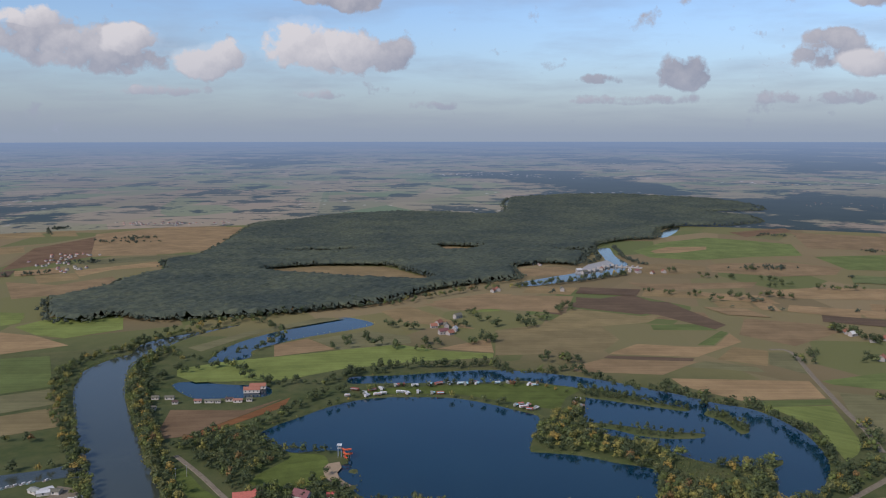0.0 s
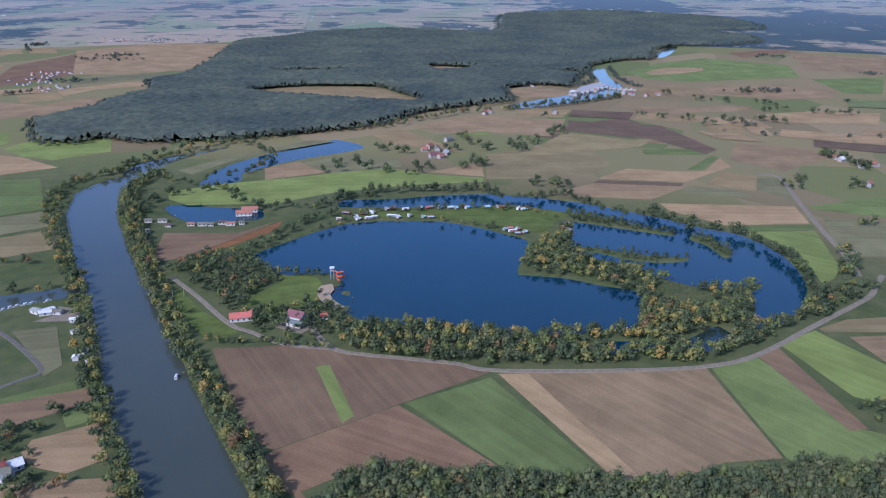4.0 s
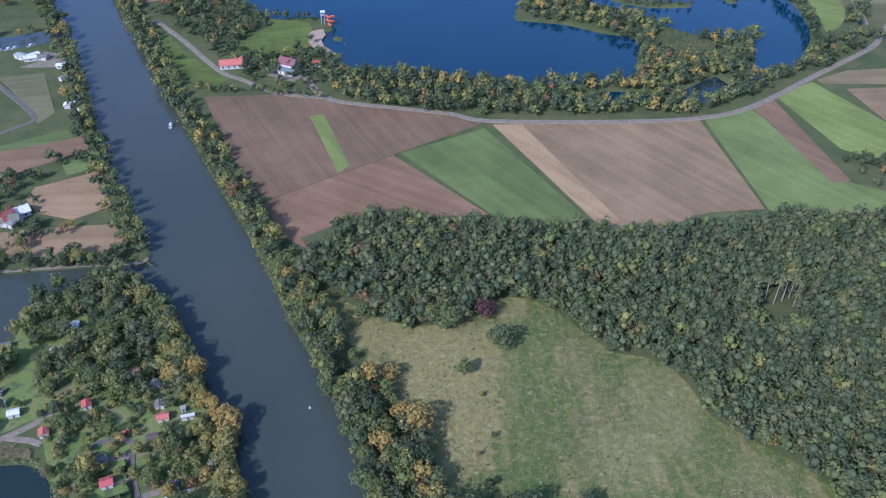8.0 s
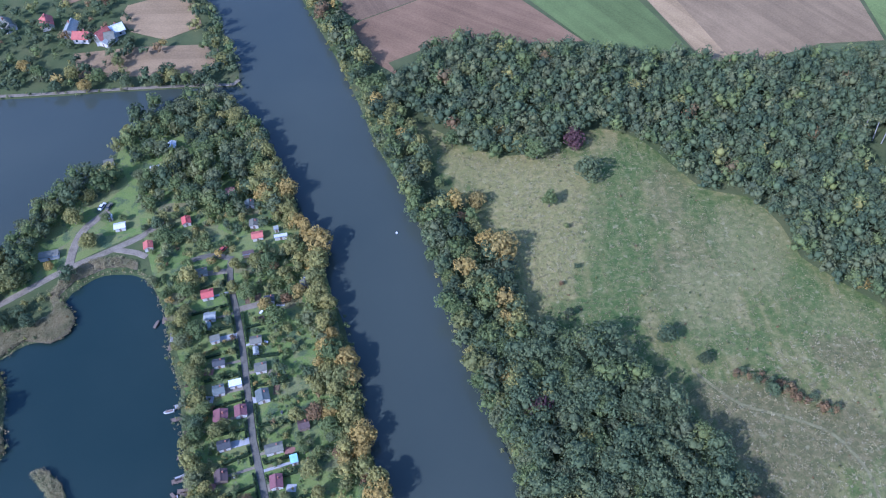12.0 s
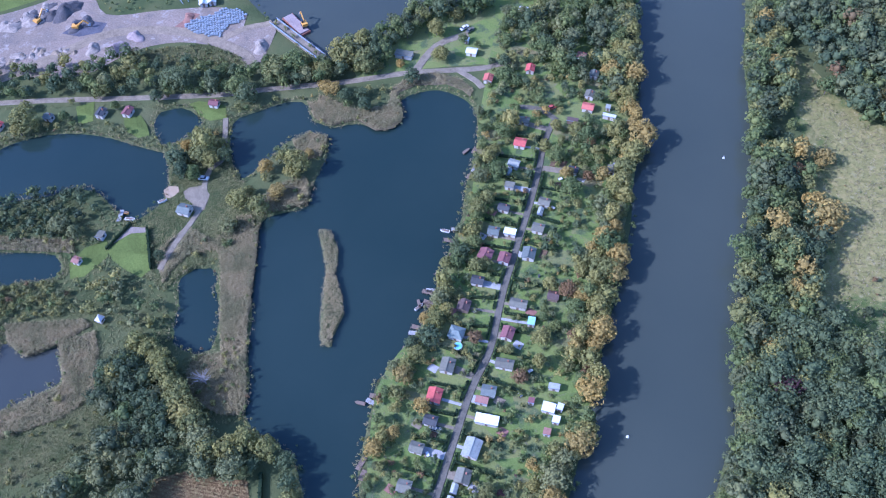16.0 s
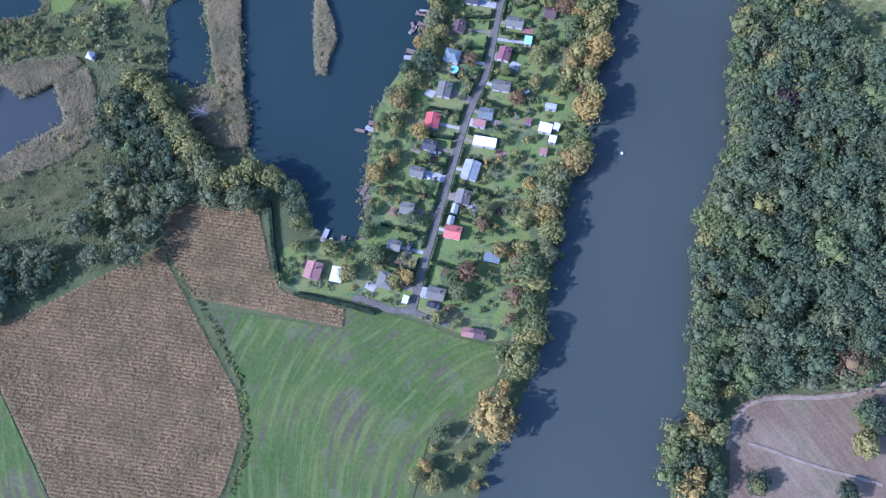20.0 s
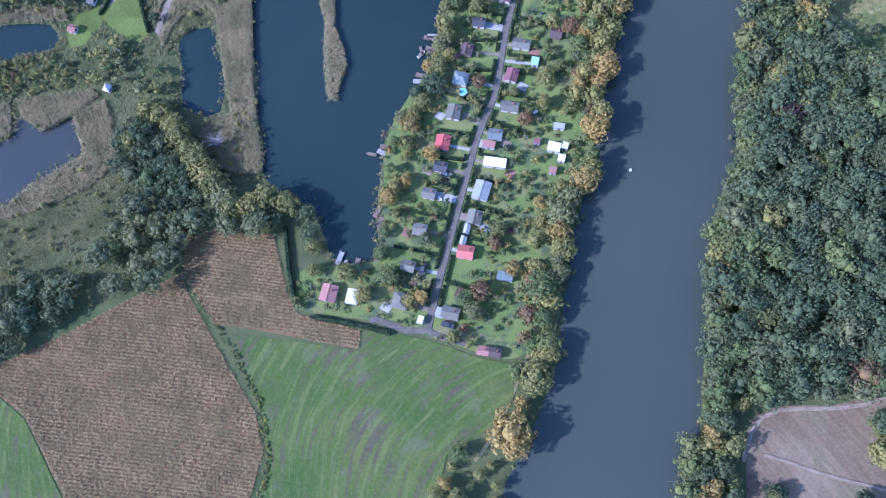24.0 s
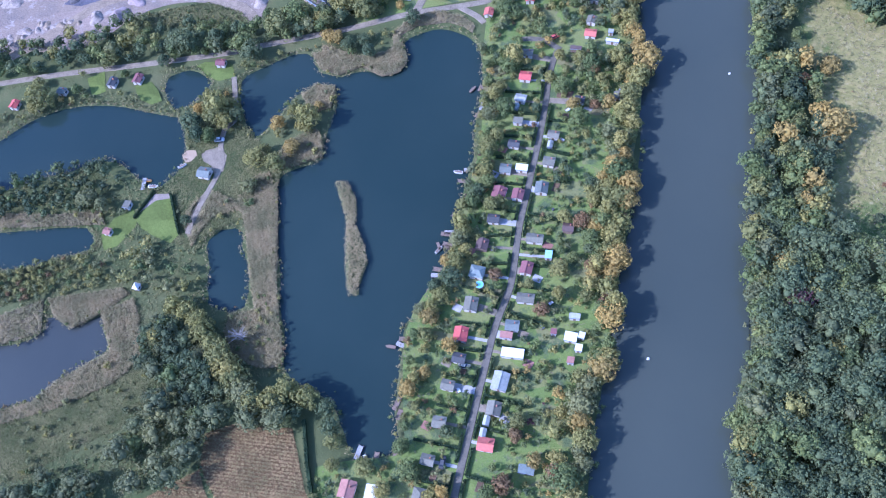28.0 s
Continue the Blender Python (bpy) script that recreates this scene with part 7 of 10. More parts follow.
canopy("distant_wood", forest_far, FOREST_GAPS, 5.5, 10.5, "wide dark distant forest")
p = without(scatter(forest_far, 26.0, wood_rng), *FOREST_GAPS)
edge = np.concatenate([curve(forest_far, True, 7.5)] + [curve(gap, True, 6.0) for gap in FOREST_GAPS])
p = np.concatenate([p, edge + wood_rng.normal(0, 2.0, edge.shape), edge + wood_rng.normal(0, 5.0, edge.shape)])
woodland("distant_wood_edge", p, "taller trees and rim of the distant forest", {"dark": 1}, wood_rng, 5.0, 11.0, 3, 6, 1.0, 6, (0.6, 1.05), far=WOODLAND_FAR)

# ---- trees along the banks and in groves ----
BANK = {"deep": 3, "green": 3, "dark": 3, "olive": 2, "gold": 0.6, "rust": 0.15, "grey": 1}
GOLDEN = {"olive": 5, "gold": 1.5, "green": 1.6, "willow": 1}
MIXED = {"deep": 5, "green": 1.5, "dark": 2, "olive": 1, "rust": 0.5, "gold": 0.4}
DARK = {"deep": 5, "dark": 2, "green": 0.6}
# ---- allotment cabins ----
STREET_TURN = 18.6
CABINS = []


def cabin(x, y, w, d, roof, kind, turn=None):
    """A small garden house: walls, two roof slopes with overhang, door, windows and chimney."""
    w, d = w * 0.81, d * 0.81
    CABINS.append((x, y, max(w, d) / 2))
    h = 2.1 if kind != "flat" else 2.0
    top = tagged(new("garden_cabin"), "small garden house with a %s %s roof" % (roof, {"gable": "pitched", "hip": "hipped", "flat": "flat", "tent": "tent"}[kind]), "cabin", "allotment cabins")
    top.matrix_basis = pose(x, y, 0, 0, 0, STREET_TURN + random.uniform(-5, 5) if turn is None else turn)
    a, b, o = w / 2, d / 2, 0.35
    wall = prism([(-a, -b), (a, -b), (a, b), (-a, b)], -0.2, h)
    ridge_x = d >= w
    rise = 0.2 * (w if ridge_x else d) if kind in ("gable", "hip") else 0.0
    if kind == "gable":
        vs = [wall.verts.new(v) for v in (((0, -b, h + rise), (-a, -b, h), (a, -b, h), (0, b, h + rise), (-a, b, h), (a, b, h)) if ridge_x else ((-a, 0, h + rise), (-a, -b, h), (-a, b, h), (a, 0, h + rise), (a, -b, h), (a, b, h)))]
        wall.faces.new(vs[:3]), wall.faces.new(vs[3:])
    part("wall", wall, WALL if roof != "umber" else TIMBER, top)
    if kind == "gable":
        for s in (-1, 1):
            bm = bmesh.new()
            if ridge_x:
                e = a + o
                pts = [(0, -b - o, h + rise), (0, b + o, h + rise), (s * e, b + o, h - rise * o / a), (s * e, -b - o, h - rise * o / a)]
            else:
                e = b + o
                pts = [(-a - o, 0, h + rise), (a + o, 0, h + rise), (a + o, s * e, h - rise * o / b), (-a - o, s * e, h - rise * o / b)]
            hi, lo = [bm.verts.new((px, py, pz + 0.12)) for px, py, pz in pts], [bm.verts.new((px, py, pz + 0.01)) for px, py, pz in pts]
            bm.faces.new(hi), bm.faces.new(lo[::-1])
            for i in range(4):
                bm.faces.new((hi[i], lo[i], lo[(i + 1) % 4], hi[(i + 1) % 4]))
            bmesh.ops.recalc_face_normals(bm, faces=bm.faces[:])
            part("roof_slope", bm, ROOF[roof], top)
        cap = boxed(-0.12, -b - o, h + rise + 0.08, 0.12, b + o, h + rise + 0.2) if ridge_x else boxed(-a - o, -0.12, h + rise + 0.08, a + o, 0.12, h + rise + 0.2)
        part("ridge_cap", cap, ROOF[roof], top)
        if roof not in ("sky", "white"):
            part("chimney", boxed(a * 0.3, b * 0.25, h + rise * 0.4, a * 0.3 + 0.4, b * 0.25 + 0.4, h + rise + 0.6), ROOF["brick"], top, "small brick chimney")
    elif kind in ("hip", "tent"):
        bm = bmesh.new()
        rise = max(rise, 1.2)
        k = 0.35 * max(w, d) / 2 if kind == "hip" else 0.05
        ridge = [(0, -k), (0, k)] if ridge_x else [(-k, 0), (k, 0)]
        c = [bm.verts.new((sx * (a + o), sy * (b + o), h - 0.1)) for sx, sy in ((-1, -1), (1, -1), (1, 1), (-1, 1))]
        r = [bm.verts.new((*q, h + rise)) for q in ridge]
        bm.faces.new(c[::-1])
        if ridge_x:
            bm.faces.new((c[0], c[1], r[0])), bm.faces.new((c[2], c[3], r[1])), bm.faces.new((c[1], c[2], r[1], r[0])), bm.faces.new((c[3], c[0], r[0], r[1]))
        else:
            bm.faces.new((c[3], c[0], r[0])), bm.faces.new((c[1], c[2], r[1])), bm.faces.new((c[0], c[1], r[1], r[0])), bm.faces.new((c[2], c[3], r[0], r[1]))
        part("roof", bm, ROOF[roof], top)
    else:
        part("roof", boxed(-a - 0.2, -b - 0.2, h + 0.01, a + 0.2, b + 0.2, h + 0.18), ROOF[roof], top)
        part("roof_edge", boxed(-a - 0.24, -b - 0.24, h - 0.1, a + 0.24, -b - 0.2, h + 0.24), METAL, top)
    part("door", boxed(-0.4, -b - 0.06, 0.0, 0.4, -b - 0.005, 2.0), TIMBER, top)
    for sx in (-1, 1):
        part("window", boxed(sx * (a + 0.005), -0.5, 0.9, sx * (a + 0.05), 0.5, 1.8) if sx > 0 else boxed(-a - 0.05, -0.5, 0.9, -a - 0.005, 0.5, 1.8), GLASS, top)
    return top


cabin(-79.6, 84.3, 5, 5.6, "red", "gable")
cabin(-82.4, 95.3, 5, 5.6, "slate", "gable")
cabin(-75.6, 76.9, 4.6, 3.6, "navy", "gable")
cabin(-87.0, 106.8, 5.6, 5, "moss", "hip")
cabin(-91.1, 116.8, 4.6, 4.6, "umber", "gable")
cabin(-73.8, 67.3, 4.6, 3.6, "slate", "gable")
cabin(-69.6, 55.6, 4.6, 4, "slate", "gable")
cabin(-66.2, 43.7, 4.6, 3.6, "slate", "gable")
cabin(-62.0, 33.2, 5.6, 5.6, "slate", "hip")
cabin(-82.6, 23.4, 5.6, 6, "rose", "gable")
cabin(-75.7, 26.4, 4, 5.6, "white", "flat")
cabin(-46.8, 38.1, 6, 4, "slate", "gable")
cabin(-49.8, 36.7, 2.6, 3, "sky", "flat")
cabin(-53.3, 56.9, 5.6, 4.6, "salmon", "gable")
cabin(-57.0, 68.0, 5, 5, "slate", "gable")
cabin(-59.9, 76.8, 5.6, 7, "sky", "gable")
cabin(-61.4, 87.1, 8.6, 3.6, "white", "flat")
cabin(-66.4, 95.4, 5, 4, "blue", "gable")
cabin(-66.4, 91.5, 4.6, 2.6, "rose", "flat")
cabin(-67.6, 106.2, 6.6, 3.6, "slate", "gable")
cabin(-73.0, 116.2, 4.4, 5, "maroon", "gable")
cabin(-76.3, 127.7, 6.6, 3.6, "slate", "gable")
cabin(-69.0, 124.4, 2.6, 3.4, "turquoise", "flat")
cabin(-68.3, 137.0, 4, 3.6, "umber", "gable")
cabin(-47.9, 101.3, 4.6, 3.6, "white", "flat")
cabin(-45.1, 103.5, 2, 2.4, "white", "flat")
cabin(-43.9, 99.2, 2.4, 2.6, "white", "flat")
cabin(-44.1, 94.2, 2.4, 2.4, "rose", "flat")
cabin(-50.3, 108.4, 4, 2, "sky", "flat")
cabin(-32.2, 33.5, 3.6, 2.6, "rose", "gable")
cabin(-28.9, 34.9, 4, 2.8, "umber", "gable")
cabin(-38.8, 56.7, 5.6, 3, "moss", "flat")
cabin(-53.5, 31.5, 1.8, 2.6, "white", "flat")
cabin(-53.6, 100.2, 2, 2, "maroon", "flat")
cabin(-115.5, 189.3, 5, 4.6, "red", "gable")
cabin(-111.7, 179.0, 4.6, 3.6, "sky", "gable")
cabin(-107.2, 169.3, 4, 3, "slate", "flat")
cabin(-103.1, 159.2, 4.6, 3.2, "navy", "gable")
cabin(-100.2, 148.2, 4.4, 4, "blue", "gable")
cabin(-95.2, 151.3, 5, 3, "white", "flat")
cabin(-96.8, 137.8, 5.4, 6, "maroon", "gable")
cabin(-90.6, 140.6, 4.4, 4.6, "maroon", "gable")
cabin(-93.0, 127.7, 4.6, 3.6, "navy", "gable")
cabin(-92.2, 169.6, 4.6, 3.6, "slate", "gable")
cabin(-87.8, 158.3, 4.6, 4, "slate", "gable")
cabin(-84.5, 147.0, 5, 5.2, "blue", "gable")
cabin(-91.5, 188.6, 4, 3, "navy", "gable")
cabin(-79.4, 196.5, 4, 4, "slate", "gable")
cabin(-79.9, 200.5, 2, 2, "slate", "flat")
cabin(-134.5, 226.2, 3.8, 4.4, "red", "gable")
cabin(-145.9, 212.0, 4, 4.2, "salmon", "gable")
cabin(-103.5, 220.0, 5, 4, "salmon", "gable")
cabin(-106.4, 226.4, 4, 4, "slate", "gable")
cabin(-120.8, 244.3, 4, 3.4, "rose", "gable")
cabin(-110.8, 237.3, 4, 4, "blue", "gable")
cabin(-120.8, 199.9, 5, 3.6, "slate", "gable")
cabin(-154.1, 271.1, 3.6, 5, "white", "gable")
cabin(-157.2, 256.1, 4, 3, "white", "gable")
cabin(-179.0, 258.9, 5, 3, "slate", "flat")
cabin(-160.9, 221.7, 5, 3.6, "white", "gable")
cabin(-166.8, 226.5, 2, 2.4, "white", "flat")
cabin(-184.2, 204.8, 9, 4, "slate", "flat")
cabin(-232.2, 138.7, 4.4, 3.6, "maroon", "gable")
cabin(-268.2, 108.8, 4, 5, "navy", "gable")
cabin(-259.2, 115.4, 4, 5, "maroon", "gable")
cabin(-284.9, 95.0, 4, 3.4, "blue", "gable")
cabin(-298.9, 79.8, 4, 4.4, "red", "gable")
cabin(-201.6, 92.4, 5.6, 5, "blue", "gable")
cabin(-219.2, 66.5, 3, 3.6, "slate", "flat")
cabin(-217.6, 53.9, 3, 2.8, "rose", "gable")
cabin(-191.3, 42.2, 2.4, 2.4, "white", "tent")
cabin(-94.0, 220.2, 6, 1.6, "white", "flat")
cabin(-104.9, 210.5, 5, 2, "umber", "flat")
cabin(-96.8, 224.3, 2, 2, "sky", "flat")

# the trees nearest the eye, one by one
for group, place in ((POINT_TREES, "on the wooded point"), (LANE_TREES, "by the gravel lane"), (SPIT_TREES, "on the reedy spit"), (MARSH_TREES, "on the marsh ridge"),
                     (WEST_SHORE_TREES, "on the garden lake shore"), (EAST_GARDEN_TREES, "near the river gardens"), (EAST_GARDEN_TREES_SOUTH, "near the river gardens")):
    for x, y, s, kind in group:
        tree(x, y, s, kind, int(tree_rng.integers(0, 5)), place)
plant(along(BELT_WEST_BANK[1:], 4.6, 2.6), GOLDEN, (0.6, 1.12), "on the river bank")
plant(along(BELT_LAKE_SHORE, 7.0, 1.6), {"olive": 4, "green": 2, "willow": 1.5, "gold": 0.8, "dark": 1}, (0.4, 0.75), "on the garden lake shore")
plant(BELT_GARDEN_AUTUMN, {"gold": 2, "olive": 2, "rust": 1}, (0.5, 0.8), "in the gardens")
for x, y, s, kind in NORTH_TREES:
    tree(x, y, s, kind, None, "on the north shore")
for x, y, s, kind in BASIN_TREES:
    tree(x, y, s, kind, None, "on the basin shore")
for x, y, s, kind in SAND_TREES:
    tree(x, y, s, kind, None, "by the sandy field")
plant(BELT_MEADOW, DARK, (0.5, 0.9), "in the meadow")
plant(BELT_SAND, MIXED, (0.7, 1.0), "in the sandy field")
for x, y, s, kind in ((115.6, 221.2, 0.35, "bright"), (-28.7, 316.6, 0.5, "bright"), (130.9, 213.8, 0.5, "gold"), (22.5, 287.5, 0.8, "plum"), (21.8, 302.3, 0.6, "bright"), (-19.0, 296.0, 0.6, "gold"), (28.5, 261.5, 1.35, "dark"), (54.0, 179.5, 0.9, "dark"), (-16, 282, 1.1, "green"), (-2, 277, 1.15, "olive"), (7, 273, 1.1, "green"), (-30, 278, 0.9, "green"), (-10, 290, 1.1, "dark"), (-6, 216, 1.35, "gold"), (-12, 220, 0.9, "gold"), (-17, 243, 0.9, "gold"), (-23, 232, 0.7, "rust"), (8, 146, 1.2, "plum"), (-34, 236, 0.9, "olive"), (-45, 259, 0.9, "olive"), (23, 281, 1.0, "plum"), (-9, 286, 0.8, "gold"), (159, 268, 1.1, "olive"), (127, 209, 0.7, "gold")):
    tree(x, y, s, kind, 1, "in the wood edge")
# belts and groves farther off, each as one stand
SHORE_MIX = {"deep": 4, "olive": 2.2, "green": 2.5, "rust": 0.3, "gold": 0.6, "dark": 2.5, "willow": 0.5}


def clear_of_cabins(p, gap=1.6):
    for x, y, r in CABINS:
        p = p[np.hypot(p[:, 0] - x, p[:, 1] - y) > r + gap]
    return p


def stand(name, points, label, mixture, size=(0.7, 1.15), radius=4.0, height=9.5, lobes=8, leaves=15, leaf=0.6):
    woodland(name, clear_of_cabins(points, 0.8 + 2.6 * size[1]), label, mixture, wood_rng, radius, height, lobes, leaves, leaf, 5, size, 0.14, "trees")


stand("thicket", np.concatenate([along(THICKET, 1.3, 1.6), along(THICKET, 1.3, 2.2)]), "long dark brown thicket in the meadow", {"rust": 3, "dark": 2, "grey": 1}, (0.26, 0.44), lobes=10, leaves=30, leaf=0.42)
stand("meadow_bushes", np.array(MEADOW_BUSHES), "single bushes in the meadow", {"rust": 1, "dark": 2, "green": 1}, (0.3, 0.5), lobes=12, leaves=36, leaf=0.4)
stand("field_edge", np.concatenate([along(HAY_EDGE, 0.5, 1.1), along(HAY_EDGE, 0.5, 1.1), along(HAY_EDGE[4:6], 0.6, 0.8)]), "pale green weeds and bushes between maize and grass", {"willow": 3, "olive": 5, "bright": 0.6}, (0.06, 0.13), lobes=8, leaves=26, leaf=0.42)
stand("field_edge", np.concatenate([along([(-129, 4.6), (-123, 1.6), (-115, -1.8), (-108, -3.9), (-96.2, -8.4)], 0.6, 0.8), along([(-109, -4), (-106, -5)], 1.2, 0.9)]), "green weeds and bushes between two maize fields", {"green": 4, "dark": 2, "olive": 2}, (0.07, 0.17), lobes=8, leaves=26, leaf=0.42)
stand("bank_bushes", np.array(HAY_BUSHES), "olive and yellow green bushes on the river bank", {"olive": 3, "bright": 0.6, "gold": 0.8, "green": 2, "grey": 1}, (0.4, 0.75), lobes=15, leaves=44, leaf=0.36)
stand("bank_trees", along(BELT_WEST_BANK[1:], 5.0, 3.0) + [-5.5, -1.5], "lower trees behind the river bank", {"olive": 5, "green": 3, "rust": 0.6, "gold": 0.8, "willow": 1}, (0.55, 0.95), lobes=14, leaves=36, leaf=0.36)
stand("corner_trees", np.concatenate([scatter(grove_corner, 5.4, wood_rng), scatter(grove_ridge, 5.0, wood_rng)]), "dark trees on the marsh ridge and lake corner", {"olive": 0.6, "green": 2, "dark": 5, "grey": 1}, (0.6, 0.95), lobes=14, leaves=36, leaf=0.36)
stand("bank_trees", np.concatenate([scatter(BANK_WOOD, 5.8, wood_rng), scatter(BANK_WOOD_NORTH, 5.6, wood_rng)]) - [2.8, 1.2], "dense belt of autumn trees on the river bank", BANK, (0.65, 1.2), lobes=13, leaves=36, leaf=0.40)
stand("bank_trees", np.concatenate([scatter(BANK_WOOD_SOUTH, 5.2, wood_rng) - [3.0, 1.2], along(river_bank_east[-17:], 3.6, 1.4) + [2.6, 1.6]]), "dense belt of leafy trees along the river", {"green": 4, "dark": 4, "olive": 2, "gold": 0.5, "rust": 0.2, "grey": 2}, (0.55, 1.15), lobes=14, leaves=38, leaf=0.38)
stand("bank_trees", np.concatenate([along(BELT_EAST_BANK[:14], 4.2, 3.0), along(BELT_EAST_BANK[:14], 5.0, 3.0) + [7, 3]]), "belt of autumn trees along the river upstream", BANK, (0.6, 1.05))
stand("bank_trees", np.concatenate([along(BELT_NORTH_WEST, 4.4, 3.5), along(BELT_NORTH_WEST, 5.5, 3.5) + [-7, -3]]), "belt of bushes and trees on the west bank", BANK, (0.5, 1.05))
stand("shore_trees", along(BELT_BASIN_NORTH, 6.5, 3.0), "trees along the harbour shore", BANK, (0.5, 0.9))
stand("shore_trees", along(BELT_LAKE_NORTH, 6.0, 3.0), "row of dark trees along the lake arm", DARK, (0.7, 1.4))
stand("shore_trees", np.concatenate([along(BELT_CAMP, 9.0, 3.0), np.array(BELT_CAMP_SHORE)]), "trees on the camping shore", MIXED, (0.5, 0.95))
stand("yard_trees", along(BELT_HARBOUR, 6.0, 6.0), "dark trees round the builder's yard", DARK, (0.7, 1.2))
stand("hedgerow_trees", along(BELT_FIELD, 5.0, 5.0), "dark hedgerow trees beside the brown field", DARK, (0.7, 1.1))
stand("pond_trees", along(BELT_OXBOW, 8.0, 7.0), "mixed trees round the oxbow pond", MIXED, (0.7, 1.2))
stand("river_trees", along(BELT_FAR_RIVER, 8.0, 8.0), "trees along the upper river", MIXED, (0.8, 1.4), lobes=7, leaves=14)
for line, label in ((BELT_VILLAGE, "dark trees round the farmstead"), (BELT_VILLAGE_EAST, "dark copse by the far farm"), (BELT_FAR_EAST, "dark copses between the fields"), (BELT_FARM_EAST, "trees along the country road")):
    p = np.repeat(np.array(line), 4, 0)
    stand("copse", p + wood_rng.normal(0, 7, p.shape), label, DARK, (0.8, 1.4), lobes=7, leaves=14)
for line, label, k in ((BELT_LAKE_ROAD, "big dark trees by the lake road", 3), (BELT_CLUMP_EAST, "dense dark clump of trees in a field", 3), (BELT_BASIN_GARDEN, "trees in the field corner", 3), (BELT_MARINA, "trees round the marina", 2)):
    p = np.repeat(np.array(line), k, 0)
    stand("clump", p + wood_rng.normal(0, 3.5, p.shape), label, MIXED, (0.6, 1.0))
stand("shore_wood", without(scatter(lake_wood_south, 6.4, wood_rng), curve(pool_dark), curve(pool_reedy)), "autumn wood on the lake shore", SHORE_MIX, (0.75, 1.15))
p = scatter(SWAMP, 3.2, wood_rng)
stand("swamp_scrub", p, "low grey green reed and willow scrub in a swamp", {"grey": 4, "willow": 2, "green": 2}, (0.12, 0.24), lobes=6, leaves=14, leaf=0.6)
stand("field_hedge", np.concatenate([along(FIELD_HEDGE, 3.0, 2.0), np.repeat(np.array(INN_BUSHES), 3, 0) + wood_rng.normal(0, 2.5, (3 * len(INN_BUSHES), 2))]), "bushy hedge between the field and the inn", MIXED, (0.35, 0.75))
stand("shore_wood", without(scatter(lake_wood_mid, 7.0, wood_rng), SWAMP), "autumn wood on the lake spit", SHORE_MIX, (0.6, 1.1))
stand("island_trees", np.concatenate([scatter(island_spit, 5.5, wood_rng), scatter(island_small, 6.0, wood_rng), scatter(island_long, 7.0, wood_rng)]), "low trees on the lake islands", DARK, (0.35, 0.7))
stand("park_trees", without(scatter(park_wood, 7.5, wood_rng), park_lawn), "trees of the lakeside park", {"deep": 5, "dark": 2, "green": 2, "olive": 0.8, "rust": 0.5}, (0.55, 1.05))
stand("marsh_trees", scatter(grove_west, 6.8, wood_rng), "grey green willow grove in the marsh", {"willow": 5, "grey": 3, "green": 0.8}, (0.85, 1.3), lobes=14, leaves=38, leaf=0.36)
stand("marsh_trees", scatter(grove_south_west, 6.4, wood_rng), "dark grey green trees beside the maize", {"dark": 3, "grey": 4, "willow": 1.5}, (0.85, 1.3), lobes=14, leaves=38, leaf=0.36)
stand("marsh_trees", scatter(GROVE_DENSE, 4.8, wood_rng), "dense blue green trees on wet ground", {"dark": 7, "deep": 2, "grey": 2, "green": 1.5}, (0.6, 1.1), lobes=14, leaves=38, leaf=0.36)
stand("yard_trees", scatter(grove_northwest, 5.6, wood_rng), "dense trees between yard and lane", {"dark": 4, "green": 4, "olive": 1.6, "willow": 1}, (0.45, 0.95), lobes=13, leaves=34, leaf=0.4)
tufts("rough_grass", YARD_MOUND, 5200, 0.45, 0.42, ROUGH, wood_rng, "rough tall grass on the mound beside the yard", "grass", 3, None, 0.3)
p = scatter(YARD_MOUND, 2.6, wood_rng)
stand("yard_scrub", p[wood_rng.uniform(0, 1, len(p)) < 0.6], "green scrub on a mound beside the yard", {"green": 4, "olive": 4, "willow": 2}, (0.08, 0.24), lobes=7, leaves=22, leaf=0.5)
p = without(scatter(YARD_SCRUB, 3.4, wood_rng), yard)
stand("yard_scrub", p[wood_rng.uniform(0, 1, len(p)) < 0.5], "low scrub on the grass behind the yard", {"green": 4, "olive": 4, "willow": 2}, (0.08, 0.26), lobes=7, leaves=22, leaf=0.5)
stand("point_trees", np.concatenate([scatter(grove_tip, 6.0, wood_rng), scatter(grove_shore_nw, 5.6, wood_rng)]), "dense trees on the wooded point", {"dark": 4, "deep": 1, "green": 4, "olive": 1.8, "grey": 2.5, "willow": 1.8}, (0.75, 1.2), lobes=14, leaves=34, leaf=0.4)
for outline, label in ((CLUB_SCRUB, "low scrub and young trees round the clubhouse"), (LANE_SCRUB, "bushes along the gravel lane"), (POND_SCRUB, "bushes on the pond shore"), (PENINSULA, "willow scrub on the lake spit")):
    p = without(scatter(outline, 4.2, wood_rng), *[o for _, o, _, _ in WATERS])
    p = off_line(off_line(without(p, CLUB_LAWN, HUT_LAWN, CLUB_APRON, LANE_LAWN, SHORE_LAWN, NORTH_LAWNS), CLUB_PATH, 3.2), NORTH_LANE, 3.4)
    stand("shore_scrub", p[wood_rng.uniform(0, 1, len(p)) < (0.45 if outline is CLUB_SCRUB else 0.6)], label, {"olive": 4, "green": 2, "willow": 3, "gold": 0.6}, (0.14, 0.46), lobes=9, leaves=26, leaf=0.42)
p = off_line(off_line(without(scatter(POINT_GARDENS, 4.3, wood_rng), *[o for _, o, _, _ in WATERS]), NORTH_LANE, 3.4), STREET, 3.2)
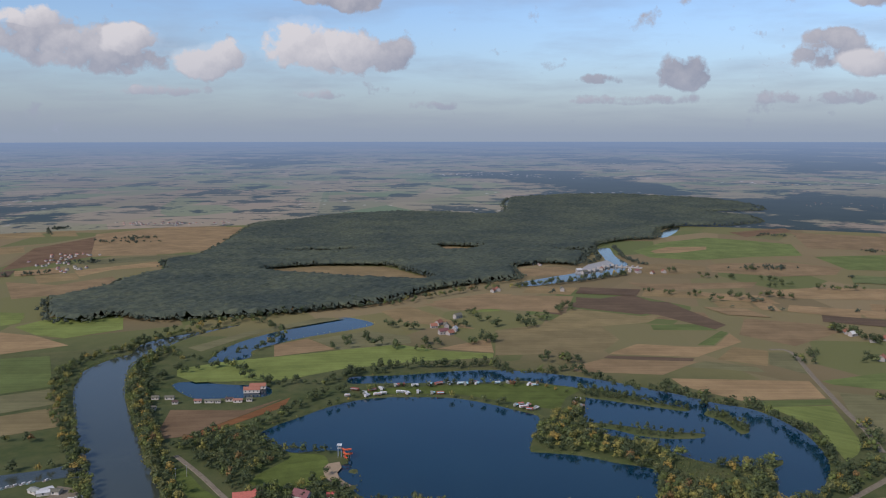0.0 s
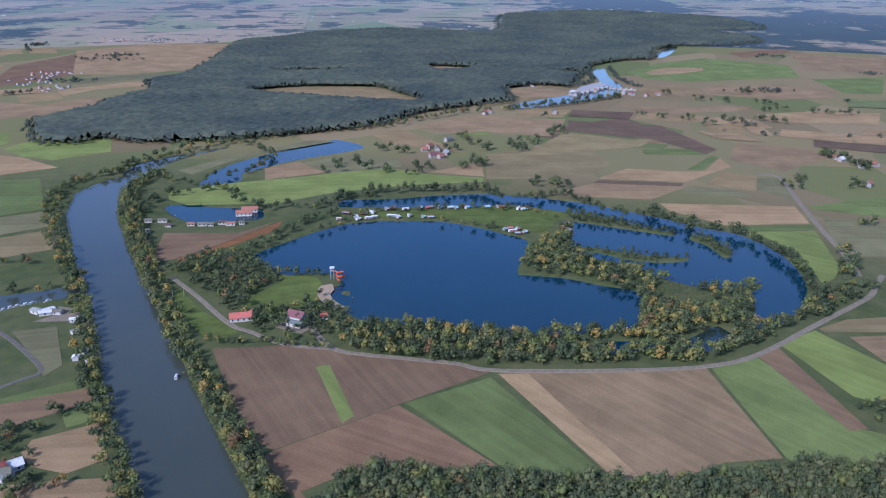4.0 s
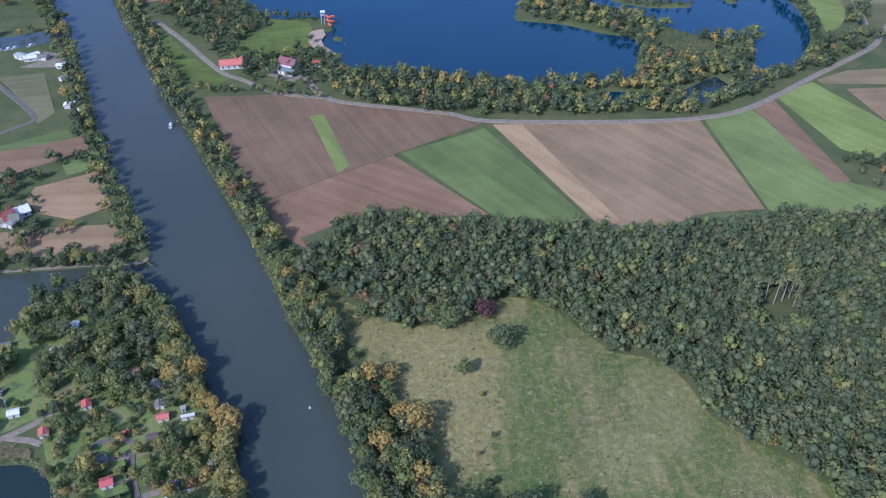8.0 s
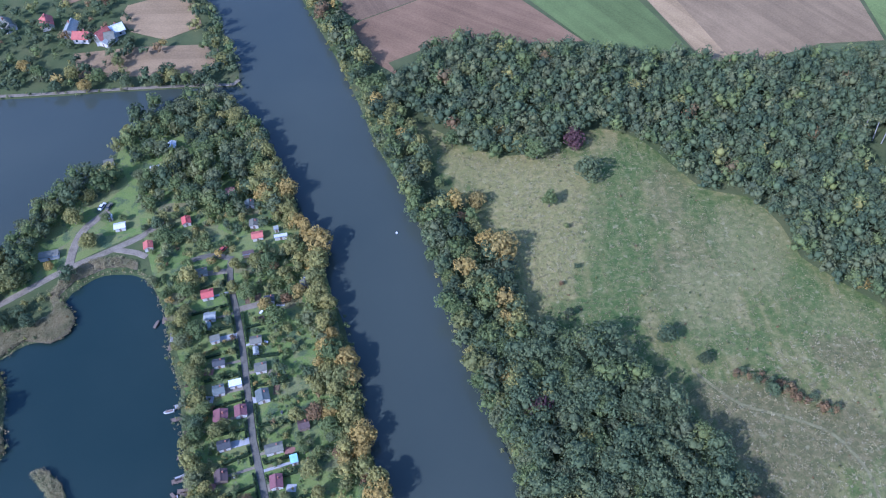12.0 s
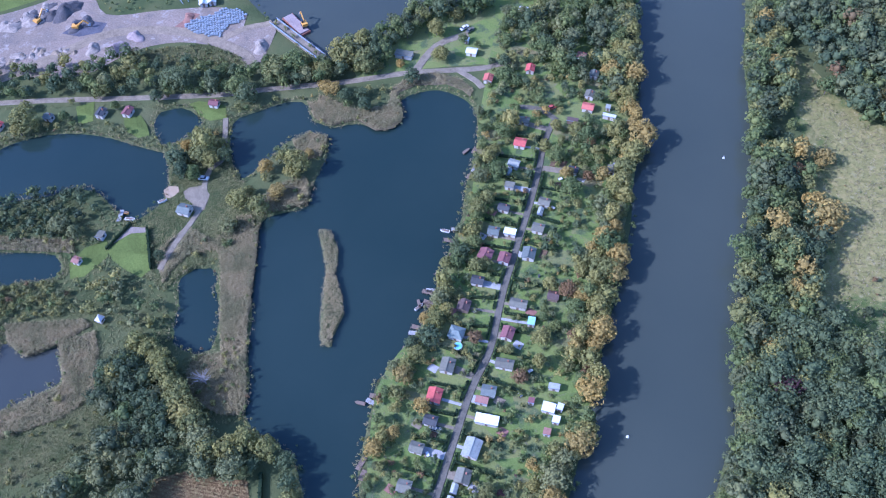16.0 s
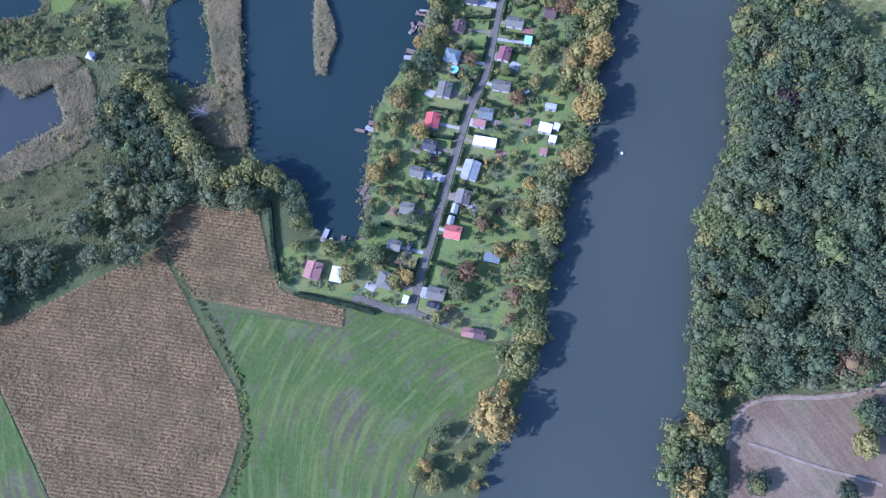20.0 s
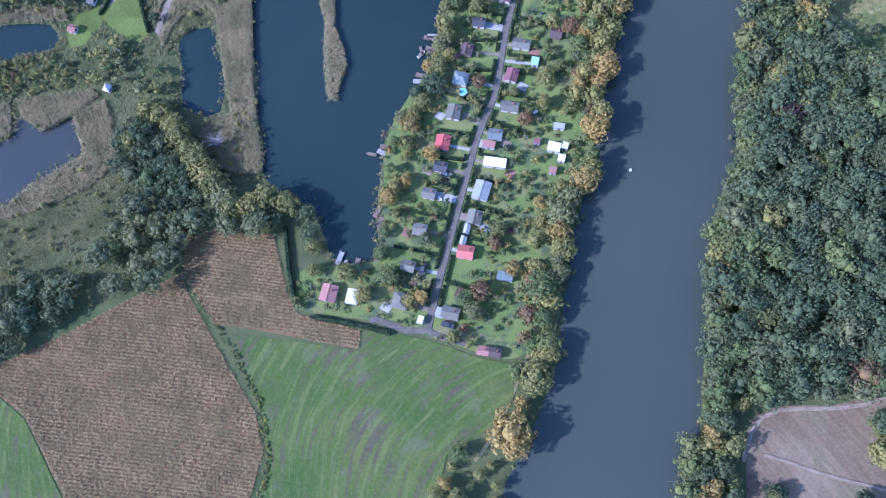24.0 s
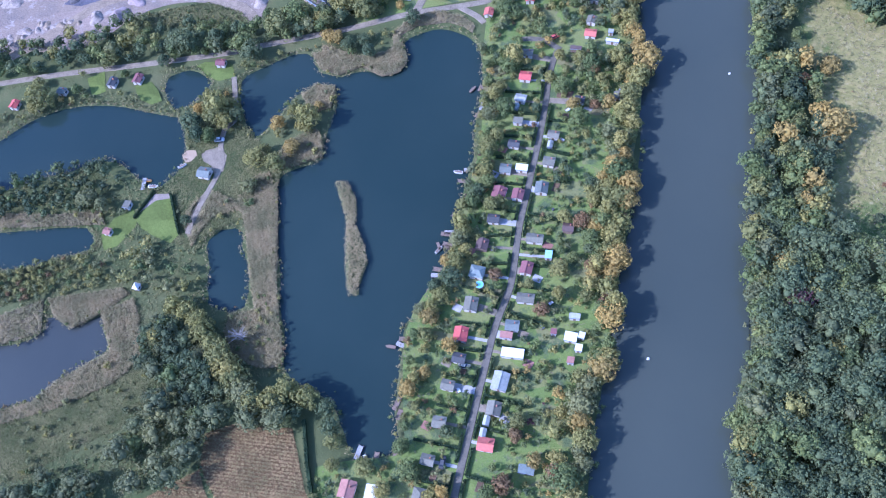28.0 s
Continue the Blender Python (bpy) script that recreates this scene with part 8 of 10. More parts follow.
stand("point_trees", p[wood_rng.uniform(0, 1, len(p)) < 0.62], "fruit trees, willows and bushes among the cabins of the point", {"green": 4, "dark": 3, "olive": 3, "willow": 2, "grey": 1.5, "gold": 0.4}, (0.22, 0.72), lobes=13, leaves=36, leaf=0.36)
stand("pond_trees", scatter(grove_fishing, 5.2, wood_rng), "dark trees by the fishing pond", DARK, (0.45, 0.75))
stand("marsh_trees", np.concatenate([scatter(grove_marsh, 5.5, wood_rng), scatter(grove_mid, 5.0, wood_rng)]), "willows in the marsh", {"willow": 3, "olive": 2, "green": 2}, (0.4, 0.75))
dry = [o for _, o, _, _ in WATERS]
p = without(scatter(STRIP_SCRUB, 2.9, wood_rng), *dry)
stand("marsh_scrub", p[wood_rng.uniform(0, 1, len(p)) < 0.55], "olive willow scrub between reeds and pond", {"olive": 4, "green": 3, "willow": 2, "grey": 2}, (0.10, 0.34), leaves=24, lobes=8, leaf=0.46)
p = without(np.concatenate([along(reeds_l[-6:], 2.2, 2.2), along(reeds_a[-4:], 2.0, 2.0)]), *dry)
stand("marsh_scrub", p, "green weeds and young willows in the reed bed", {"olive": 4, "green": 3, "willow": 2}, (0.06, 0.16), leaves=22, lobes=7, leaf=0.42)
p = off_line(without(scatter(MARSH, 3.6, wood_rng), *dry, reeds_a, reeds_b, reeds_c, reeds_d, reeds_l, reeds_m, CLUB_LAWN, HUT_LAWN, CLUB_SAND), CLUB_PATH, 3.0)
stand("marsh_scrub", p[wood_rng.uniform(0, 1, len(p)) < 0.34], "low tangled scrub in the marsh", {"olive": 5, "green": 1, "willow": 4}, (0.12, 0.34), leaves=20, lobes=7, leaf=0.5)
for outline, count in ((MARSH_NORTH, 7000), (MARSH_SOUTH, 9000)):
    tufts("rough_grass", outline, count, 0.4, 0.42, ROUGH, wood_rng, "rough tall marsh grass and sedge", "grass", 3, None, 0.3, dry + [corn_field, corn_strip, HUT_LAWN])
    p = without(scatter(outline, 5.0, wood_rng), *dry, corn_field, corn_strip, HUT_LAWN)
    stand("marsh_scrub", p[wood_rng.uniform(0, 1, len(p)) < 0.16], "willow bushes in the marsh grass", {"olive": 4, "green": 2, "willow": 4, "grey": 2}, (0.14, 0.5), leaves=22, lobes=8, leaf=0.46)
p = without(scatter(MARSH_SCRUB, 2.6, wood_rng), *dry)
stand("marsh_scrub", p, "dense olive willow scrub between the marsh pools", {"olive": 5, "willow": 2, "rust": 0.8, "green": 1.5}, (0.16, 0.42), leaves=24, lobes=8, leaf=0.46)
tufts("rough_grass", MARSH_GRASS, 6500, 0.45, 0.42, ROUGH, wood_rng, "tall green and yellow marsh grass", "grass", 4, None, 0.3, dry)
rims = [curve(river_bank_west, False, 2.6), curve(river_bank_east, False, 2.8), curve(river_bank_west_north, False, 4.5), curve(basin, True, 5.0)]
rim = np.concatenate(rims)
stand("bank_scrub", rim + wood_rng.normal(0, 0.9, rim.shape), "bushes and tall weeds along the waterline", {"green": 4, "olive": 3, "dark": 1, "willow": 1}, (0.14, 0.34), lobes=6, leaves=16, leaf=0.55)
rim = np.concatenate([curve(o, True, g) for o, g in ((lake_west, 3.0), (fishing_pond, 3.2), (reed_pond, 3.0), (marsh_pond, 3.0), (garden_pool, 3.0), (lake_main, 6.0), (lake_east, 6.0), (oxbow_pond, 8.0), (harbour_pond, 8.0))])
stand("shore_scrub", rim + wood_rng.normal(0, 1.0, rim.shape), "weeds and bushes along the lake shores", {"green": 3, "olive": 3, "willow": 1.5, "rust": 0.4}, (0.10, 0.26), lobes=5, leaves=14, leaf=0.6)
for outline, count in ((MARSH, 15000), (CLUB_SCRUB, 4000), (CLUB_GROUND, 12000), (LANE_SCRUB, 6000), (POND_SCRUB, 2500)):
    tufts("rough_grass", outline, int(count * 0.7), 0.4, 0.42, ROUGH, wood_rng, "rough tall grass and weeds by the ponds", "grass", 3, None, 0.3, dry + [CLUB_LAWN, HUT_LAWN, CLUB_APRON, SAND_PATCH, CLUB_SAND, LANE_LAWN, SHORE_LAWN, NORTH_LAWNS], ((CLUB_PATH, 1.8), (NORTH_LANE, 2.2)))
tufts("meadow_tussocks", meadow, 9000, 0.5, 0.36, TUSSOCK, wood_rng, "straw coloured and green tussocks of rough grass", "grass", 3)
tufts("weed_heads", [(62, 160), (84, 172), (110, 192), (136, 184), (134, 154), (132, 128), (104, 110), (84, 112), (66, 140)], 1000, 0.4, 0.42, TUSSOCK_PALE, wood_rng, "pale dead weed heads and tussocks in the meadow", "grass", 5, None, 0.3)
tufts("weed_heads", [(-30, 274), (20, 276), (30, 240), (18, 196), (4, 200), (-8, 250)], 900, 0.4, 0.34, TUSSOCK_PALE, wood_rng, "pale dead weed heads and tussocks in the meadow", "grass", 4, None, 0.3)
p = without(scatter(meadow, 3.6, wood_rng))
stand("meadow_scrub", p[wood_rng.uniform(0, 1, len(p)) < 0.16], "scattered low bushes in the meadow", {"olive": 3, "rust": 1.5, "green": 2, "willow": 2}, (0.06, 0.16), leaves=10, lobes=6, leaf=0.9)

# ---- reeds, maize and meadow tufts ----
tuft_rng = np.random.default_rng(5)
for k, (outline, n) in enumerate(((reeds_a, 3600), (reeds_b, 1500), (reeds_c, 1500), (reeds_d, 3200), (reeds_e, 900), (reeds_f, 700), (reeds_g, 1500), (reeds_h, 700), (reeds_i, 900), (reeds_j, 1700), (reeds_k, 600), (reeds_l, 1900), (reeds_m, 900), (reed_island, 1300))):
    tagged(sheet("reed_ground", outline, REED_BED, 0.05 + 0.003 * k), "brown litter under a reed bed", "ground", kind="structure") if k < 13 else None
    tufts("reed_bed", outline, int(n * 1.6), 1.5, 0.34, REED, tuft_rng, "dense bed of dry brown reeds by the water", "reeds", lines=((CLUB_PATH, 2.0),))
rim = np.concatenate([curve(o, True, 0.55) for o in (fishing_pond, reed_pond, marsh_pond, marsh_pool, garden_pool)] + [curve(lake_west, True, 0.7)])
rim = rim + tuft_rng.normal(0, 0.7, rim.shape)
V = np.repeat(rim, 4, 0) + tuft_rng.normal(0, 0.3, (4 * len(rim), 2))
n = len(V)
up = tuft_rng.uniform(0.2, 1.0, n)
nrm = tuft_rng.normal(0, 0.6, (n, 3)) + [-0.2, -0.15, 1.0]
nrm /= np.linalg.norm(nrm, axis=1)[:, None]
u = np.cross(nrm, tuft_rng.normal(0, 1, (n, 3)))
u /= np.linalg.norm(u, axis=1)[:, None]
w = np.cross(nrm, u) * 0.12
u *= 0.4
at = np.stack([V[:, 0], V[:, 1], up - 0.3], 1)
quad = np.stack([at - u, at - w, at + u, at + w], 1).reshape(-1, 3)
f = np.arange(n)[:, None] * 4
tagged(new("shore_reeds", tri_mesh("shore_reeds", quad, np.concatenate([f + [0, 1, 2], f + [0, 2, 3]]), REED, np.repeat(tuft_rng.uniform(0, 1, n), 4))), "narrow fringe of dry reeds along the ponds", "reeds", kind="stuff")
tufts("maize_crop", corn_field, 26000, 0.95, 0.24, MAIZE, tuft_rng, "dry brown standing maize crop", "crop", 4, (radians(25), 1.12), 0.32)
tufts("maize_crop", corn_strip, 7500, 0.95, 0.24, MAIZE, tuft_rng, "strip of dry brown standing maize", "crop", 4, (radians(25), 1.12), 0.32)

# ---- the far country, a plain backdrop rising to the skyline ----


def distance_material():
    """Fields, woods and settlements of a wide plain, at true size over the distances that the drawn-in sheet stands
    for, with haze painted over them as a blue glow.
    """
    n = Nodes("distant_country", 1.0, 0.0)
    v = n.coords("Object")
    length = n.t.nodes.new("ShaderNodeVectorMath")
    length.operation = "LENGTH"
    flat_v = n.t.nodes.new("ShaderNodeVectorMath")
    flat_v.operation, flat_v.inputs[1].default_value = "MULTIPLY", (1, 1, 0)
    n.t.links.new(v, flat_v.inputs[0])
    n.t.links.new(flat_v.outputs[0], length.inputs[0])
    r = length.outputs["Value"]
    dip = n.math("SUBTRACT", 0.0958, n.math("MULTIPLY", n.math("MAXIMUM", n.math("SUBTRACT", r, 2600.0), 0.0), 0.0958 / 2250))
    near = n.math("LESS_THAN", r, 2600.0)
    true = n.math("ADD", n.math("MULTIPLY", r, near), n.math("MULTIPLY", n.math("DIVIDE", 250.0, n.math("MAXIMUM", dip, 0.0035)), n.math("SUBTRACT", 1.0, near)))
    out_v = n.t.nodes.new("ShaderNodeVectorMath")
    out_v.operation = "SCALE"
    n.t.links.new(flat_v.outputs[0], out_v.inputs[0])
    n.t.links.new(n.math("DIVIDE", true, r), out_v.inputs["Scale"])

    def plan(sx, sy, turn=0.0):
        m = n.t.nodes.new("ShaderNodeMapping")
        m.inputs["Scale"].default_value, m.inputs["Rotation"].default_value = (sx, sy, 1), (0, 0, turn)
        n.t.links.new(out_v.outputs[0], m.inputs["Vector"])
        return m.outputs[0]

    cell = n.t.nodes.new("ShaderNodeSeparateColor")
    n.t.links.new(n.voronoi(plan(0.0050, 0.0030, 0.3), 1.0), cell.inputs[0])
    crops = n.ramp(cell.outputs[0], [(0.0, (0.25, 0.185, 0.112)), (0.3, (0.34, 0.250, 0.148)), (0.45, (0.22, 0.230, 0.098)), (0.6, (0.130, 0.200, 0.075)), (0.74, (0.27, 0.220, 0.124)), (1.0, (0.38, 0.280, 0.170))])
    wide_cell = n.t.nodes.new("ShaderNodeSeparateColor")
    n.t.links.new(n.voronoi(plan(0.0012, 0.0008, -0.2), 1.0), wide_cell.inputs[0])
    crops = n.mix(0.45, crops, n.ramp(wide_cell.outputs[0], [(0.0, (0.22, 0.165, 0.100)), (0.5, (0.16, 0.190, 0.084)), (1.0, (0.36, 0.262, 0.166))]))
    side = n.t.nodes.new("ShaderNodeSeparateXYZ")
    n.t.links.new(v, side.inputs[0])
    more = n.math("MULTIPLY", n.math("ADD", n.math("MULTIPLY", side.outputs[0], 0.0009), 0.4, True), 0.034)
    wood = n.math("ADD", n.noise(plan(0.00050, 0.00034, 0.15), 1.0, 10, 0.68), more)
    copse = n.noise(plan(0.0034, 0.0024, 0.1), 1.0, 5, 0.68)
    lines = n.noise(plan(0.0030, 0.0110, 0.12), 1.0, 4, 0.65)
    dark = n.math("MAXIMUM", n.ramp(wood, [(0.535, (0, 0, 0)), (0.55, (1, 1, 1))]), n.math("MAXIMUM", n.ramp(copse, [(0.555, (0, 0, 0)), (0.58, (0.9, 0.9, 0.9))]), n.ramp(lines, [(0.575, (0, 0, 0)), (0.60, (0.8, 0.8, 0.8))])))
    crops = n.mix(dark, crops, n.mix(n.noise(plan(0.006, 0.006), 1.0, 3, 0.6), (0.024, 0.036, 0.032), (0.050, 0.068, 0.050)))
    # pale specks of houses, gathered in settlements
    town = n.math("MULTIPLY", n.ramp(n.noise(plan(0.00075, 0.0013, 0.1), 1.0, 3, 0.5), [(0.56, (0, 0, 0)), (0.64, (1, 1, 1))]), n.ramp(n.voronoi(plan(0.030, 0.010), 1.0, "Distance"), [(0.16, (1, 1, 1)), (0.24, (0, 0, 0))]))
    crops = n.mix(town, crops, (0.62, 0.56, 0.50))
    n.put(crops, n.bsdf.inputs["Base Color"])
    # painted haze: an even blue glow covers more of the land with distance
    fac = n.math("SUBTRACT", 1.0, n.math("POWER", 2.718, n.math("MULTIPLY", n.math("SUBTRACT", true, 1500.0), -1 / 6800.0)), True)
    haze_glow = n.t.nodes.new("ShaderNodeEmission")
    haze_glow.inputs["Color"].default_value = (0.19, 0.275, 0.385, 1)
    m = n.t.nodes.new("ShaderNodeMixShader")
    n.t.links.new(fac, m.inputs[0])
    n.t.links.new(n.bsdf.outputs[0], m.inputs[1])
    n.t.links.new(haze_glow.outputs[0], m.inputs[2])
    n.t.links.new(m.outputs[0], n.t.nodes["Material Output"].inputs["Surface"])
    return n.mat


turns, rings = 120, 26
aa, rr = np.meshgrid(np.linspace(0, 2 * np.pi, turns, endpoint=False), np.concatenate([[2330, 2440], np.linspace(2500, 4940, rings - 2)]))
px, py = rr * np.sin(aa), rr * np.cos(aa)
pz = land_height(px, py) + np.where(rr < 2420, -0.4, 0.9)
i = (np.arange(rings - 1)[:, None] * turns + np.arange(turns)).ravel()
j = (np.arange(rings - 1)[:, None] * turns + (np.arange(turns) + 1) % turns).ravel()
tris = np.concatenate([np.stack([i, i + turns, j + turns], 1), np.stack([i, j + turns, j], 1)])
tagged(new("backdrop", smooth(tri_mesh("backdrop", np.stack([px, py, pz], 2).reshape(-1, 3), tris, distance_material()))), "patchwork of fields and woods with painted-in haze towards the horizon", "backdrop", kind="structure")

# hedgerows and copses scattered over the country beyond the river wood
far_rng = np.random.default_rng(33)
HAZY_WALL = plain("far_wall", (0.36, 0.325, 0.28), 0.9, 0.1, 0.1, 0.1)
spots_far = []
for kind, rings in mosaic.items():
    for ring in rings:
        if far_rng.uniform() < 0.5:
            a, b = (np.array(ring[i]) for i in ((0, 1), (0, 3))[int(far_rng.uniform() < 0.35)])
            lo, hi = sorted(far_rng.uniform(0, 1, 2))
            m = int(np.hypot(*(b - a)) * (hi - lo) / 6.5) + 1
            q = a + (b - a) * far_rng.uniform(lo, hi, (m, 1))
            spots_far.append(q + far_rng.normal(0, 2.5, q.shape))
for k in range(26):
    a, r = far_rng.uniform(-0.62, 0.62), far_rng.uniform(1350, 2500)
    q = np.array([r * math.sin(a), r * math.cos(a)])
    spots_far.append(q + far_rng.normal(0, 1, (int(far_rng.uniform(8, 30)), 2)) * [far_rng.uniform(10, 40), far_rng.uniform(6, 16)])
for line in ([(360, 1830), (356, 1750), (350, 1680), (356, 1610), (372, 1570)], [(312, 1800), (302, 1720), (296, 1650), (270, 1590)], [(110, 1340), (200, 1372), (262, 1418), (310, 1462)]):
    spots_far.append(along(line, 4.0, 4.0))
p = without(np.concatenate(spots_far), forest_far, *FAR_WATER)
woodland("distant_hedgerows", p, "dark hedgerows and copses between distant fields", {"dark": 1}, far_rng, 4.4, 9.0, 4, 10, 0.9, 5, (0.5, 1.15), 0.05, far=WOODLAND_FAR)


def gabled(x, y, w, d, h, rise, turn):
    """Vertices and triangles of a plain gabled house, walls then roof."""
    c, s = math.cos(turn), math.sin(turn)
    pts = [(sx * w / 2, sy * d / 2, z) for z in (-1.0, h) for sx, sy in ((-1, -1), (1, -1), (1, 1), (-1, 1))] + [(-w / 2, 0, h + rise), (w / 2, 0, h + rise)]
    z0 = float(land_height(np.array([x]), np.array([y]))[0])
    v = [(x + c * a - s * b, y + s * a + c * b, z0 + q) for a, b, q in pts]
    walls = [(0, 1, 5), (0, 5, 4), (1, 2, 6), (1, 6, 5), (2, 3, 7), (2, 7, 6), (3, 0, 4), (3, 4, 7), (4, 8, 7), (5, 6, 9)]
    roof = [(4, 5, 9), (4, 9, 8), (6, 7, 8), (6, 8, 9)]
    return v, walls, roof


# the lock: a long spit of masonry in the river, a weir and its houses
tagged(sheet("lock_spit", [(222, 1475), (265, 1580), (311, 1636), (316, 1597), (266, 1510), (233, 1470)], CONCRETE, 0.5), "grey masonry spit between the lock basins", "quay", kind="structure")
for name, a, b, wide in (("lock_wall", (240, 1476), (300, 1560), 4.0), ("lock_wall", (262, 1500), (318, 1570), 3.0), ("weir", (312, 1552), (356, 1532), 5.0)):
    run_l = math.hypot(b[0] - a[0], b[1] - a[1])
    top = tagged(new(name), "pale concrete wall of the distant lock" if name == "lock_wall" else "pale concrete weir across the distant river", name.replace("_", " "))
    top.matrix_basis = pose((a[0] + b[0]) / 2, (a[1] + b[1]) / 2, 0, 0, 0, math.degrees(math.atan2(b[1] - a[1], b[0] - a[0])))
    part("wall", boxed(-run_l / 2, -wide / 2, -1, run_l / 2, wide / 2, 2.2), CONCRETE, top)
    for k in range(5):
        part("pier", boxed(-run_l / 2 + k * run_l / 5, -wide / 2 - 1.5, -1, -run_l / 2 + k * run_l / 5 + 3, wide / 2 + 1.5, 4.5), HAZY_WALL, top)

for k, (cx, cy) in enumerate(VILLAGES):
    V, F, M = [], [], []
    far_off = math.hypot(cx, cy)
    for h in range(11 if far_off < 2600 else 9):
        x, y = cx + far_rng.normal(0, 22 if far_off < 2600 else 55), cy + far_rng.normal(0, 22 if far_off < 2600 else 50)
        v, wf, rf = gabled(x, y, *(np.array([far_rng.uniform(8, 12), far_rng.uniform(6, 9), far_rng.uniform(3.0, 5.0), 3.0]) * (0.55 if far_off < 2600 else 0.32)), far_rng.uniform(0, 3.1))
        b = len(V)
        V += v
        F += [tuple(i + b for i in t) for t in wf + rf]
        M += [0] * len(wf) + [far_rng.integers(1, 4)] * len(rf)
    me = tri_mesh("village", np.array(V), np.array(F), HAZY_WALL)
    for m in ("brick", "maroon", "slate"):
        me.materials.append(ROOF[m])
    me.polygons.foreach_set("material_index", np.array(M, np.int32))
    tagged(new("village", me), "distant village of pale houses with red and grey roofs", "village", kind="stuff")


def house(name, x, y, w, d, h, rise, roof, turn, label, category="house", windows=3, chimney=True, wall=None):
    """A gabled building with separate walls, roof slopes, windows, door and chimney."""
    top = tagged(new(name), label, category)
    top.matrix_basis = pose(x, y, 0, 0, 0, turn)
    a, b, o = w / 2, d / 2, 0.5
    bm = prism([(-a, -b), (a, -b), (a, b), (-a, b)], -0.3, h)
    vs = [bm.verts.new(v) for v in ((-a, 0, h + rise), (-a, -b, h), (-a, b, h), (a, 0, h + rise), (a, -b, h), (a, b, h))]
    bm.faces.new(vs[:3]), bm.faces.new(vs[3:])
    part("wall", bm, wall or WALL, top)
    for s in (-1, 1):
        pts = [(-a - o, 0, h + rise), (a + o, 0, h + rise), (a + o, s * (b + o), h - rise * o / b), (-a - o, s * (b + o), h - rise * o / b)]
        bm = bmesh.new()
        hi, lo = [bm.verts.new((p0, p1, p2 + 0.2)) for p0, p1, p2 in pts], [bm.verts.new((p0, p1, p2 + 0.02)) for p0, p1, p2 in pts]
        bm.faces.new(hi), bm.faces.new(lo[::-1])
        for i in range(4):
            bm.faces.new((hi[i], lo[i], lo[(i + 1) % 4], hi[(i + 1) % 4]))
        bmesh.ops.recalc_face_normals(bm, faces=bm.faces[:])
        part("roof_slope", bm, ROOF[roof], top)
    part("ridge_cap", boxed(-a - o, -0.18, h + rise + 0.14, a + o, 0.18, h + rise + 0.3), ROOF[roof], top)
    for i in range(windows):
        wx = -a + (i + 0.5) * w / windows
        for s in (-1, 1):
            y0, y1 = sorted((s * (b + 0.01), s * (b + 0.08)))
            win = part("window", boxed(wx - 0.55, y0, 1.0, wx + 0.55, y1, 2.2), GLASS, top)
            part("sill", boxed(wx - 0.65, min(y0, y1) - 0.05, 0.9, wx + 0.65, max(y0, y1) + 0.05, 0.98), CONCRETE, win)
    part("door", boxed(a + 0.01, -0.5, 0, a + 0.08, 0.5, 2.1), TIMBER, top)
    if chimney:
        part("chimney", boxed(a * 0.3, 0.3, h + rise * 0.5, a * 0.3 + 0.7, 1.0, h + rise + 1.0), ROOF["brick"], top)
    return top


roofs = ("brick", "brick", "slate", "brick", "white", "maroon")
for k, (x, y) in enumerate(FARM_HOUSES):
    house("farm_house", x, y, 8 + 2 * (k % 3), 6 + k % 2, 3.2 + 0.6 * (k % 3), 2.6, roofs[k % 6], 20 + 37 * k % 90, "farm building with a %s roof among trees" % roofs[k % 6], "house", 3, True, HAZY_WALL)
for k, (x, y) in enumerate(YARD_HOUSES):
    house("yard_shed", x, y, 5 + 1.5 * (k % 3), 4, 2.4, 0.9, ("rose", "slate", "slate", "umber")[k % 4], 5, "low shed in the builder's yard", "shed", 2, False)
house("boathouse", -187, 776, 15, 8, 3, 1.8, "brick", 5, "long boathouse with a red brown roof by the pond", "boathouse", 4, False)
house("boathouse", -184, 788, 15, 8, 3, 1.8, "brick", 5, "second long boathouse with a red brown roof", "boathouse", 4, False)
house("restaurant", -137, 534, 15, 7, 3.2, 2.4, "salmon", 12, "long lakeside building with a salmon red roof", "restaurant", 4)
house("restaurant_wing", -130, 538, 8, 6, 3.0, 2.0, "salmon", 100, "wing of the lakeside building with a salmon roof", "restaurant", 2, False)
house("guest_house", -98, 532, 12, 8, 5.0, 3.0, "maroon", -25, "cream guest house with a dark red roof", "house", 4)
house("guest_annex", -98, 524, 11, 5, 3.0, 0.8, "moss", -25, "low annex with a green roof and cream walls", "house", 3, False)
house("kiosk", -79.8, 537, 5, 5, 2.6, 1.6, "red", 10, "small kiosk with a bright red roof", "kiosk", 1, False)
house("field_house", -214, 350, 7, 6, 3.2, 3.4, "salmon", 60, "small white house with a steep reddish roof", "house", 2)
tagged(sheet("car_park", [(-112, 522), (-92, 512), (-84, 524), (-90, 540), (-104, 540)], GRAVEL, 0.16), "pale gravel forecourt", "yard", kind="structure")

for k, (x, y) in enumerate(NORTH_HOUSES):
    house("garden_house", x, y, 8 + k % 3, 6, 3, 2.2, ("salmon", "slate", "white", "rose", "red", "sky")[k % 6], 20 * k, "small house with a %s roof on the north shore" % ("salmon", "slate", "white", "rose", "red", "sky")[k % 6], "house", 2)
p = scatter(NORTH_GARDEN, 6.5, wood_rng)
stand("garden_trees", p[wood_rng.uniform(0, 1, len(p)) < 0.7], "trees and shrubs in the north shore gardens", MIXED, (0.3, 0.85), lobes=10, leaves=26, leaf=0.45)
